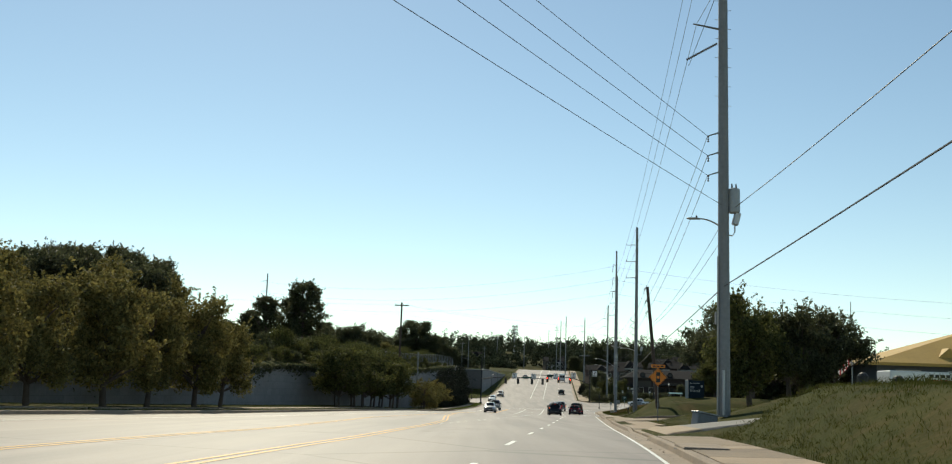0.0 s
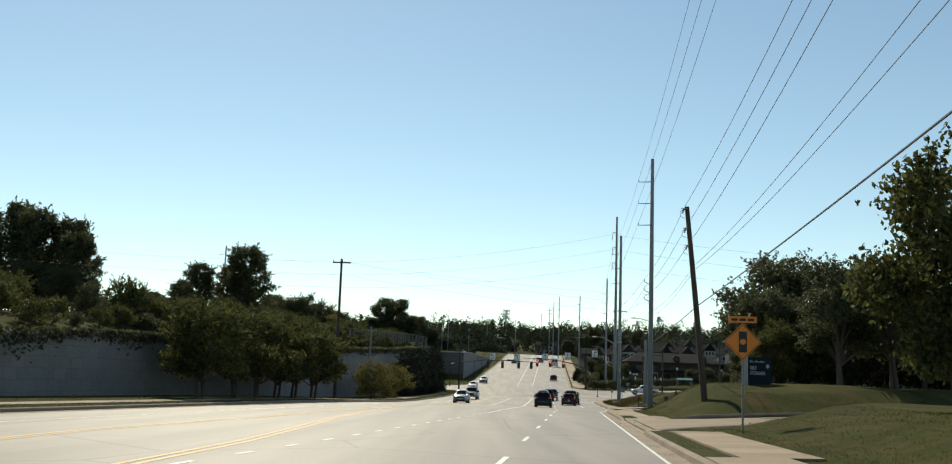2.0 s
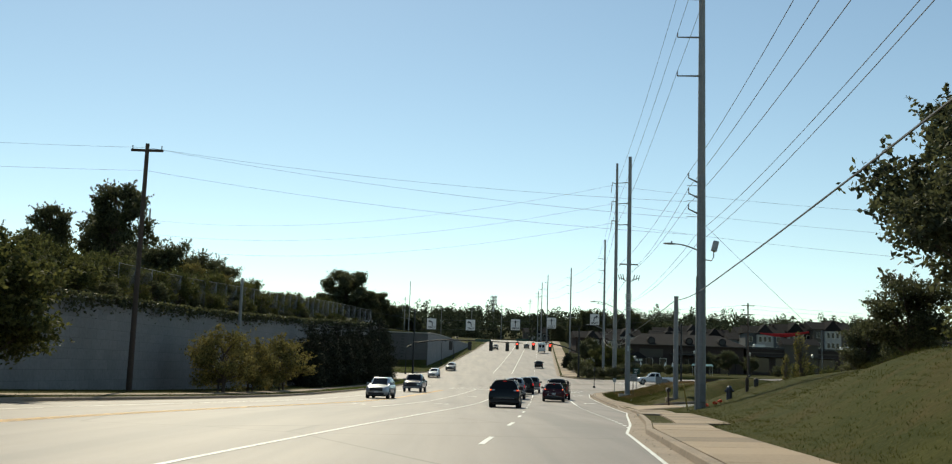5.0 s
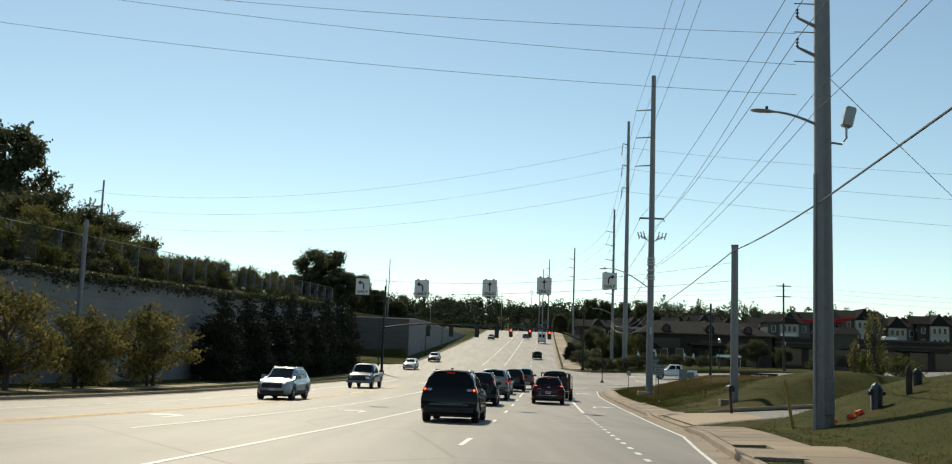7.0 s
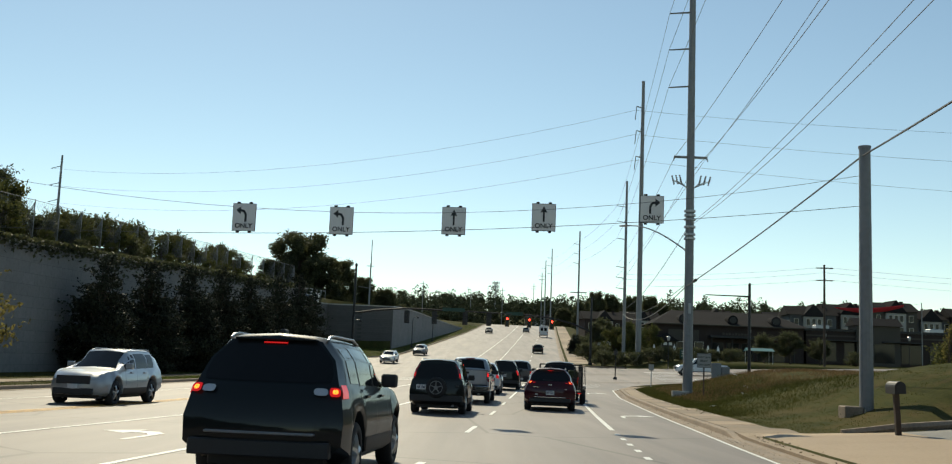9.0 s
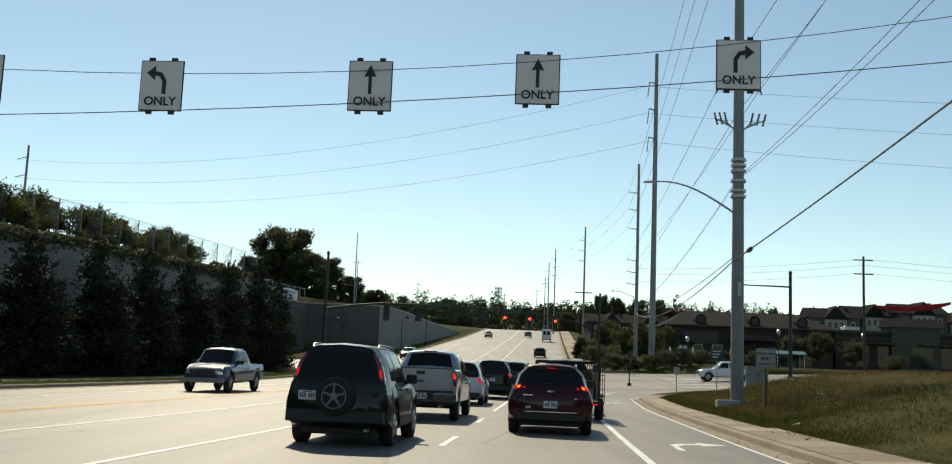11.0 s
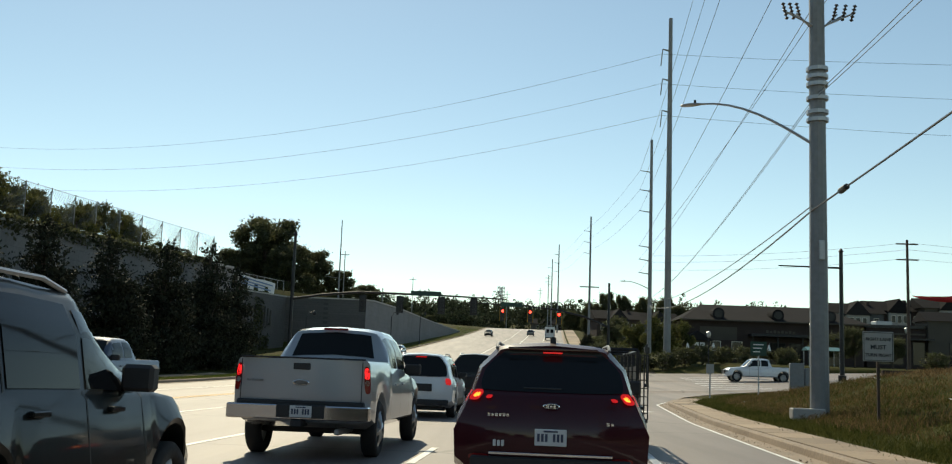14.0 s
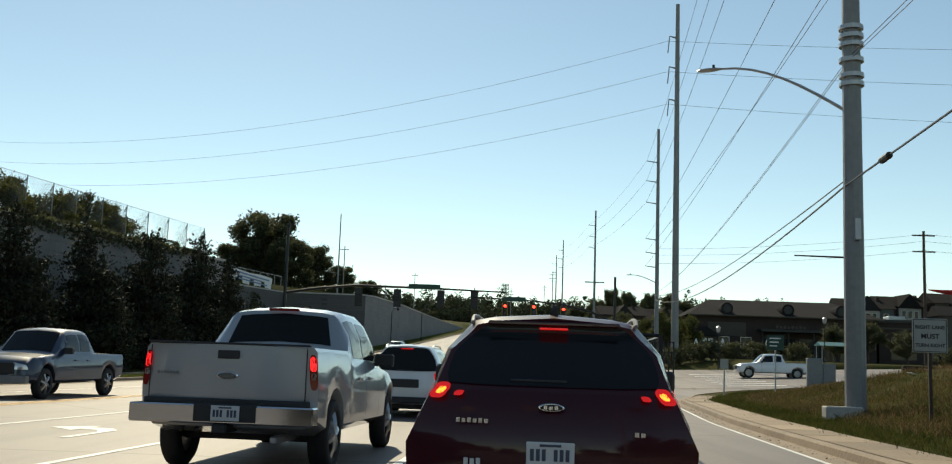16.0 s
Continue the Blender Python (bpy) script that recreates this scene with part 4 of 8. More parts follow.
# transmission conductors from pole to pole
runs = [
    [(11.45, 43.5, 22.8), (21.0, 138.5, 20.8), (24.94, 190.75, 19.1), (33.2, 273.2, 20.0), (33.7, 342.6, 22.5), (35.9, 456.6, 31)],
    [(11.45, 43.5, 20.3), (21.0, 138.5, 18.45), (24.94, 190.75, 16.8), (33.2, 273.2, 17.8), (33.7, 342.6, 20.5), (35.9, 456.6, 28.5)],
    [(11.45, 43.5, 17.9), (21.0, 138.5, 16.1), (24.94, 190.75, 14.45), (33.2, 273.2, 15.4), (33.7, 342.6, 18.5), (35.9, 456.6, 26)],
]
for run in runs:
    back = (9.5, -40, run[0][2] + 0.5)
    for a, b in zip([back] + run, run):
        wire("conductor", a, b, 0.00018 * (Vector(b) - Vector(a)).length_squared ** 0.5 * 60, 0.013)
# distribution conductors
dist = [
    [(12.0, 43.5, 12.1), (16.1, 89.6, 9.25), (21.75, 138.8, 10.1), (25.39, 190.75, 10.2), (33.2, 273.2, 11.4)],
    [(12.0, 43.5, 11.1), (16.2, 89.6, 8.1), (21.75, 138.8, 9.2), (27.29, 190.75, 10.2), (33.2, 273.2, 9.9)],
    [(12.0, 43.5, 10.1), (16.35, 89.6, 7.1), (21.75, 138.8, 8.25), (26.34, 190.6, 9.2), (33.2, 273.2, 8.4)],
]
for run in dist:
    for a, b in zip(run, run[1:]):
        wire("conductor", a, b, 0.5, 0.013)
    wire("conductor", run[0], (-23.5, -15, run[0][2] + 3.4), 0.25, 0.013)
wire("conductor", (12.75, 43.5, 8.6), (-23.5, -15, 11.8), 0.25, 0.013)
wire("conductor", (11.0, 43.2, 15.6), (4.5, -60, 21), 0.6, 0.013)
for z0, z1, z2, z3 in ((6.4, 5.95, 6.6, 6.1), (5.6, 5.7, 6.0, 6.0)):
    wire("conductor", (12.75, 43.5, z0 + 1.4), (16.75, 89.5, z1), 0.5, 0.011)
    wire("conductor", (16.75, 89.5, z1), (22.3, 138.8, z2), 0.5, 0.011)
    wire("conductor", (22.3, 138.8, z2), (26.3, 190.7, z3), 0.6, 0.011)
    wire("conductor", (26.3, 190.7, z3), (34.4, 273.2, 5.5), 0.9, 0.011)
# heavy telephone cable
cable = [(11.2, -12, 6.3), (12.75, 43.4, 4.6), (16.9, 89.4, 3.6), (22.3, 138.6, 3.15), (25.5, 161.2, 4.3), (26.1, 190.6, 2.35), (34.3, 273.1, 4.7)]
for a, b in zip(cable, cable[1:]):
    wire("telephone_cable", a, b, 0.1 if (Vector(a) - Vector(b)).length < 60 else 1.3, 0.028, "thick black lashed telephone cable")
wire("telephone_cable", (26.1, 190.6, 2.5), (34.3, 273.1, 5.2), 0.9, 0.02, "thick black lashed telephone cable")
wire("service_drop", (13.3, 43.5, 8.5), (11.6, -12, 9.0), 0.4, 0.018, "black service drop cable")
splice = thing("splice_case", "black cylindrical splice case on a cable", "splice case", at=look((26.03, 187.6, 2.5), (25.5, 161.2, 4.3)))
part("body", tube([(0, 0, -0.3), (0, 0, -0.26), (0, 0, 0.26), (0, 0, 0.3)], [0.05, 0.09, 0.09, 0.05], 10), M["trim"], splice)
# lines crossing the road high up
for z, zl in ((35.2, 33.5), (31.6, 30.0), (27.8, 26.5)):
    wire("conductor", (35.84, 275.9, z - 0.6), (-75.5, 339.3, zl), 4.2, 0.018)
    wire("conductor", (35.84, 275.9, z - 0.6), (150, 210, z - 14.4), 2.6, 0.018)
for z, zr_ in ((11.35, 8.4), (11.35, 7.42), (9.9, 6.48)):
    wire("conductor", (-11.1, 142.8, z), (21.7, 138.8, zr_), 0.45, 0.007)
    wire("conductor", (-11.1, 142.8, z), (-60, 131, z + 0.6), 0.9, 0.007)
for z in (11.3, 10.6, 9.7):
    wire("conductor", (58.7, 262.3, z), (140, 275, z + 1), 1.2, 0.013)
    wire("conductor", (58.7, 262.3, z), (34.5, 273.2, z - 1.0), 0.4, 0.013)

# lane signs on the span wire
wire("span_wire", (-9.9, 166, 4.6), (25.5, 161.3, 3.7), 1.9, 0.007, "thin steel span wire", "span wires")
wire("span_wire", (-9.9, 166, 1.75), (25.5, 161.3, 2.75), 0.75, 0.009, "thin steel span wire", "span wires")


def text_part(body, size, parent, mat, at, name="lettering", align="CENTER", extrude=0.002):
    cu = bpy.data.curves.new(name, "FONT")
    cu.body, cu.size, cu.align_x, cu.align_y, cu.extrude, cu.offset = body, size, align, "CENTER", 0.004, size * 0.02
    tmp = bpy.data.objects.new(name, cu)
    scene.collection.objects.link(tmp)
    me = bpy.data.meshes.new_from_object(tmp.evaluated_get(bpy.context.evaluated_depsgraph_get()))
    bpy.data.objects.remove(tmp)
    me.materials.clear()
    me.materials.append(M[mat])
    ob = new(name, me)
    ob.parent, ob.matrix_basis = parent, at
    return ob




def flat_shape(pts, mat, parent, name, y=-0.02):
    me = mesh_of(name, [(x, y, z) for x, z in pts] + [(x, y + 0.004, z) for x, z in pts],
                 [tuple(range(len(pts)))] + [(i, i + len(pts), (i + 1) % len(pts) + len(pts), (i + 1) % len(pts)) for i in range(len(pts))], M[mat])
    return part(name, me, M[mat], parent)


def lane_sign(x, z, bend):
    """bend: -1 left, 0 ahead, 1 right."""
    word = {-1: "curved turn", 0: "straight upward", 1: "curved turn"}[bend]
    ob = thing("lane_sign", f"white hanging lane sign with black {word} arrow", "road sign", "lane signs", at=pose(x, 163.0, z, 0, 0, -4))
    part("border", new_box(-0.385, 0.385, 0, 0.025, 0, 0.9, 0.01), M["sign_black"], ob)
    part("panel", new_box(-0.365, 0.365, -0.012, 0.0, 0.02, 0.88), M["sign_white"], ob)
    if bend == 0:
        pts = [(-0.03, 0.3), (0.03, 0.3), (0.03, 0.62), (0.11, 0.6), (0, 0.82), (-0.11, 0.6), (-0.03, 0.62)]
    else:
        b = bend
        pts = [(-0.09 * b, 0.3), (-0.02 * b, 0.3), (-0.02 * b, 0.52), (0.03 * b, 0.61), (0.11 * b, 0.625), (0.11 * b, 0.54), (0.27 * b, 0.67), (0.11 * b, 0.8), (0.11 * b, 0.705), (-0.01 * b, 0.68), (-0.09 * b, 0.55)]
        if b < 0:
            pts = pts[::-1]
    flat_shape(pts, "sign_black", ob, "arrow")
    text_part("ONLY", 0.21, ob, "sign_black", pose(0, -0.02, 0.165, 90, 0, 0))
    for k in (-0.2, 0.2):
        part("clamp", new_box(k - 0.05, k + 0.05, 0.0, 0.05, 0.88, 0.95), M["sign_black"], ob)
        part("clamp", new_box(k - 0.05, k + 0.05, 0.0, 0.05, -0.05, 0.02), M["sign_black"], ob)
    return ob


for x, z, b in ((6.22, 1.42, -1), (9.36, 1.43, -1), (12.98, 1.57, 0), (15.88, 1.8, 0), (19.36, 2.2, 1)):
    lane_sign(x, z, b)


# traffic signals
def signal_head(x, y, z, lit, back):
    ob = thing("traffic_signal", "black three-lens traffic signal showing red" if lit else "black three-lens traffic signal seen from behind", "traffic light", "traffic signals", at=pose(x, y, z, 0, 0, 180 if back else 0))
    part("backplate", new_box(-0.28, 0.28, -0.01, 0.02, -0.68, 0.68), M["signal"], ob)
    if lit:
        for s in (-1, 1):
            part("plate_edge", new_box(s * 0.28 - 0.025, s * 0.28 + 0.025, -0.018, -0.011, -0.68, 0.68), M["signal_yellow"], ob)
    for k, zz in enumerate((0.36, 0.0, -0.36)):
        part("housing", new_box(-0.17, 0.17, -0.12, 0.2, zz - 0.17, zz + 0.17, 0.03), M["signal"], ob)
        part("lens", tube([(0, -0.125, zz), (0, -0.14, zz)], [0.14, 0.11], 14), M["red_light" if (lit and k == 0) else "lens_dark"], ob)
        bm = bmesh.new()
        r = 0.155
        a = [bm.verts.new((r * math.cos(t), -0.12, zz + r * math.sin(t))) for t in np.linspace(-0.5, math.pi + 0.5, 9)]
        b = [bm.verts.new((r * math.cos(t), -0.34, zz + r * math.sin(t))) for t in np.linspace(-0.2, math.pi + 0.2, 9)]
        for i in range(8):
            bm.faces.new((a[i], a[i + 1], b[i + 1], b[i]))
        part("visor", bm, M["signal"], ob)
    part("hanger", tube([(0, 0.05, 0.68), (0, 0.05, 0.95)], 0.03, 6), M["signal"], ob)
    return ob


mast = thing("signal_mast", "black signal pole with a long curved mast arm", "signal pole", at=pose(0.6, 241, road_z(241) - 0.05))
zb = road_z(241) - 0.05
part("pole", tube([(0, 0, 0), (0, 0, 0.5), (0, 0, 0.52), (0, 0, 11.0)], [0.3, 0.3, 0.17, 0.11], 12), M["black_metal"], mast)
part("mast_arm", tube([(0, 0, 2.1 - zb), (2.5, -0.2, 2.5 - zb), (5.5, -0.6, 2.78 - zb), (11, -1, 2.72 - zb), (17.0, -1, 2.6 - zb)], [0.12, 0.11, 0.1, 0.08, 0.05], 10), M["black_metal"], mast)
part("finial", tube([(0, 0, 11.0), (0, 0, 11.15), (0, 0, 11.35)], [0.13, 0.17, 0.04], 10), M["black_metal"], mast)
part("street_plate", new_box(9.6, 12.0, -1.16, -1.12, 2.62 - zb, 3.0 - zb), M["green_sign"], mast, "dark green street name plate")
for x, z in ((6.4, 1.87), (9.35, 1.9), (12.65, 1.93), (15.2, 1.93)):
    signal_head(x, 240.1, z, False, True)
mast = thing("signal_mast", "black signal pole with a long curved mast arm", "signal pole", at=pose(29.3, 268, road_z(268)))
zb = road_z(268)
part("pole", tube([(0, 0, 0), (0, 0, 0.5), (0, 0, 0.52), (0, 0, 6.6 - zb)], [0.3, 0.3, 0.17, 0.12], 12), M["black_metal"], mast)
part("mast_arm", tube([(0, 0, 1.9 - zb), (-2.5, -0.1, 2.9 - zb), (-5.5, -0.2, 3.55 - zb), (-9, -0.2, 3.85 - zb), (-15.0, -0.2, 4.0 - zb)], [0.12, 0.11, 0.1, 0.08, 0.05], 10), M["black_metal"], mast)
part("street_plate", new_box(-11.5, -9.2, -0.33, -0.29, 3.7 - zb, 4.15 - zb), M["green_sign"], mast, "dark green street name plate")
for x, z in ((18.0, 2.84), (20.95, 2.82), (24.0, 2.68)):
    signal_head(x, 267.6, z, True, False)
mast = thing("signal_mast", "black signal pole with a thin side arm", "signal pole", at=pose(39.4, 226.2, -2.9))
part("pole", tube([(0, 0, 0), (0, 0, 0.4), (0, 0, 0.42), (0, 0, 8.4)], [0.26, 0.26, 0.15, 0.12], 12), M["black_metal"], mast)
part("finial", tube([(0, 0, 8.4), (0, 0, 8.5), (0, 0, 8.7)], [0.1, 0.17, 0.04], 10), M["black_metal"], mast)
part("mast_arm", tube([(0, 0, 7.4), (-4.2, -0.3, 7.4)], [0.07, 0.04], 8), M["black_metal"], mast)
ped = thing("pedestal_lamp", "short black pedestrian signal post", "signal post", at=pose(28.3, 236, street_z(236, 10)))
part("post", tube([(0, 0, 0), (0, 0, 0.25), (0, 0, 0.27), (0, 0, 3.2)], [0.2, 0.17, 0.06, 0.05], 10), M["black_metal"], ped)
part("signal_box", new_box(-0.18, 0.18, -0.12, 0.12, 2.5, 2.95, 0.02), M["signal"], ped)


# ground signs
def post_sign(name, x, y, h, w, hh, label, mat="sign_white", yaw=-5.0, post="galv"):
    z = on_ground(x, y)
    ob = thing(name, label, "road sign", at=pose(x, y, z, 0, 0, yaw))
    part("post", new_box(-0.035, 0.035, 0.0, 0.05, -0.3, h + hh), M[post], ob)
    part("panel", new_box(-w / 2, w / 2, -0.02, -0.002, h, h + hh, 0.006), M[mat], ob)
    return ob


sg = post_sign("turn_sign", 26.12, 185.5, 1.6, 0.76, 0.76, "white lettered turn-lane sign on a dark post", "sign_shaded", post="wood")
for k, (t, s) in enumerate((("RIGHT LANE", 0.112), ("MUST", 0.155), ("TURN RIGHT", 0.108))):
    text_part(t, s, sg, "sign_black", pose(0, -0.026, 2.16 - 0.2 * k, 90, 0, 0))
for a, b, c, d in ((-0.36, 0.36, 2.325, 2.34), (-0.36, 0.36, 1.62, 1.635), (-0.36, -0.345, 1.62, 2.34), (0.345, 0.36, 1.62, 2.34)):
    part("border", new_box(a, b, -0.025, -0.021, c, d), M["sign_black"], sg)
post_sign("small_sign", 28.43, 215.3, 1.35, 0.42, 0.5, "small pale square road sign on a thin post", "sign_shaded")
sg = post_sign("wayfinding_sign", 31.65, 217.5, 2.3, 0.9, 0.8, "dark green sign with pale lettering on a post", "green_sign")
for k in range(3):
    part("text_bar", new_box(-0.3, 0.28 - 0.1 * k, -0.026, -0.021, 2.9 - 0.2 * k, 2.96 - 0.2 * k), M["sign_white"], sg)
# orange signal-ahead diamond
zs = on_ground(13.24, 65)
sg = thing("warning_sign", "orange diamond signal-ahead sign with plate above", "road sign", at=pose(13.24, 65, zs, 0, 0, -3))
part("post", new_box(-0.03, 0.03, 0, 0.05, -0.3, 3.4), M["steel"], sg)
c = 0.55 - zs
bm = bmesh.new()
box(bm, -0.445, 0.445, -0.03, -0.005, -0.445, 0.445, 0.006)
bmesh.ops.transform(bm, matrix=Matrix.Translation((0, 0, c)) @ Matrix.Rotation(radians(45), 4, "Y"), verts=bm.verts)
part("panel", bm, M["orange"], sg)
for k in range(4):
    bm = bmesh.new()
    box(bm, -0.42, 0.42, -0.036, -0.031, 0.4, 0.42)
    bmesh.ops.transform(bm, matrix=Matrix.Translation((0, 0, c)) @ Matrix.Rotation(radians(45 + 90 * k), 4, "Y"), verts=bm.verts)
    part("border", bm, M["sign_black"], sg)
part("symbol", new_box(-0.135, 0.135, -0.04, -0.031, c - 0.35, c + 0.35), M["sign_black"], sg, "black signal symbol")
for k, mt in ((0.26, "sign_black"), (0.0, "orange"), (-0.26, "sign_black")):
    if mt == "orange":
        part("symbol_lens", tube([(0, -0.041, c + k), (0, -0.046, c + k)], 0.098, 16), M[mt], sg)
part("street_plate", new_box(-0.47, 0.47, -0.03, -0.008, c + 0.64, c + 0.86), M["orange"], sg, "orange street name plate")
for k in range(3):
    part("text_bar", new_box(-0.38 + 0.27 * k, -0.17 + 0.27 * k, -0.036, -0.031, c + 0.7, c + 0.79), M["sign_black"], sg)
# self storage sign
zs = on_ground(22.0, 95.5)
sg = thing("storage_sign", "dark blue self storage sign with pale edge on a bank", "sign", at=pose(22.0, 95.5, zs - 0.35, 0, 0, 30))
part("cabinet", new_box(-1.02, 1.02, -0.2, 0.2, 0.3, 2.05, 0.05), M["blue_sign"], sg)
part("edge", new_box(-1.09, -1.01, -0.22, 0.22, 0.28, 2.07, 0.02), M["sign_shaded"], sg, "pale cabinet edge")
part("plinth", new_box(-0.9, 0.9, -0.15, 0.15, -0.4, 0.3), M["black_metal"], sg)
# letters take the grey that carries the backlit shade
text_part("SELF", 0.3, sg, "sign_shaded", pose(-0.86, -0.216, 1.36, 90, 0, 0), align="LEFT")
text_part("STORAGE", 0.3, sg, "sign_shaded", pose(-0.86, -0.216, 1.04, 90, 0, 0), align="LEFT")
for k in range(9):
    part("text_bar", new_box(-0.84 + k * 0.15, -0.74 + k * 0.15, -0.21, -0.203, 1.72, 1.84 - 0.04 * (k % 3)), M["sign_shaded"], sg)
part("emblem", tube([(0.68, -0.2, 1.5), (0.68, -0.212, 1.5)], 0.13, 16), M["sign_shaded"], sg, "round pale emblem")
# white panel in the grass by the big pole
pn = thing("utility_pad", "pale grey tilted utility cabinet in the grass", "cabinet", at=pose(11.5, 42.0, on_ground(11.5, 42.0) + 0.05, 0, 9, 18))
part("cabinet", new_box(-0.52, 0.52, -0.3, 0.3, -0.25, 0.48, 0.04), M["steel"], pn)
part("lid", new_box(-0.56, 0.56, -0.33, 0.33, 0.48, 0.53, 0.01), M["galv"], pn)
for x, y, h, r, n, lb, mt in ((24.3, 139.5, 0.75, 0.17, "fire_hydrant", "dark blue fire hydrant in long grass", "paint_blue"), (25.4, 139.8, 0.85, 0.1, "utility_pedestal", "dark wooden marker post", "wood"), (26.4, 141.5, 0.5, 0.14, "utility_pedestal", "dark short utility pedestal", "trim"), (13.2, 26.5, 0.5, 0.16, "utility_pedestal", "dark short utility pedestal", "trim"), (14.1, 26.0, 0.45, 0.18, "utility_pedestal", "dark short utility pedestal", "trim")):
    ob = thing(n, lb, n.split("_")[-1], at=pose(x, y, on_ground(x, y)))
    part("body", tube([(0, 0, -0.2), (0, 0, h * 0.75), (0, 0, h * 0.9), (0, 0, h)], [r, r, r * 0.8, r * 0.35], 10), M[mt], ob)
    part("cap", tube([(0, 0, h * 0.7), (0, 0, h * 0.76)], r * 1.2, 10), M[mt], ob)
    if n == "fire_hydrant":
        for s in (-1, 1):
            part("nozzle", tube([(0, 0, 0.45), (s * 0.26, 0, 0.45)], 0.07, 8), M[mt], ob)
ob = thing("marker_post", "leaning yellow plastic marker post", "post", at=pose(22.15, 140.6, on_ground(22.15, 140.6), 0, -10, 0))
part("post", new_box(-0.045, 0.045, -0.02, 0.02, -0.2, 1.5, 0.008), M["yellow_sign"], ob)
for x, y in ((23.4, 139.0), (23.75, 139.3), (23.0, 139.5)):
    ob = thing("barrier_scrap", "crumpled orange safety mesh by a pole", "safety mesh", "orange scraps", at=pose(x, y, on_ground(x, y)))
    bm = bmesh.new()
    bmesh.ops.create_icosphere(bm, subdivisions=2, radius=0.2)
    for v in bm.verts:
        v.co *= 0.6 + 0.8 * noise.noise(v.co * 6 + Vector((x, y, 0)))
        v.co.z = abs(v.co.z) * 1.2
    part("mesh", bm, M["red_cone"], ob)
zs = on_ground(27.5, 160.0)
ob = thing("mailbox", "dark round-topped mailbox on a wooden post", "mailbox", at=pose(23.75, 154.5, on_ground(23.75, 154.5), 0, -3, 0))
part("post", new_box(-0.06, 0.06, -0.06, 0.06, -0.3, 1.0, 0.01), M["wood"], ob)
bm = bmesh.new()
ring = [(-0.13, 0.0)] + [(-0.13 * math.cos(t), 0.16 + 0.13 * math.sin(t)) for t in np.linspace(0, math.pi, 9)] + [(0.13, 0.0)]
fr = [bm.verts.new((x, -0.28, 1.0 + z)) for x, z in ring]
bk = [bm.verts.new((x, 0.28, 1.0 + z)) for x, z in ring]
for i in range(len(ring)):
    j = (i + 1) % len(ring)
    bm.faces.new((fr[i], fr[j], bk[j], bk[i]))
bm.faces.new(fr[::-1])
bm.faces.new(bk)
part("box", bm, M["trim"], ob)
part("door", new_box(-0.11, 0.11, -0.295, -0.282, 1.01, 1.24, 0.004), M["trim"], ob)
# storm drain inlets
for y in (16.5, 127.5):
    v = right_kerb(y)
    ob = thing("storm_drain", "concrete storm drain inlet in the kerb", "drain", at=pose(gx(y, v + 0.25), y, road_z(y), 0, 0, -5))
    part("lid", new_box(-0.2, 0.75, -1.0, 1.0, 0.13, 0.22, 0.02), M["kerb"], ob)
    part("mouth", new_box(-0.23, -0.2, -0.75, 0.75, 0.02, 0.13), M["black_metal"], ob)

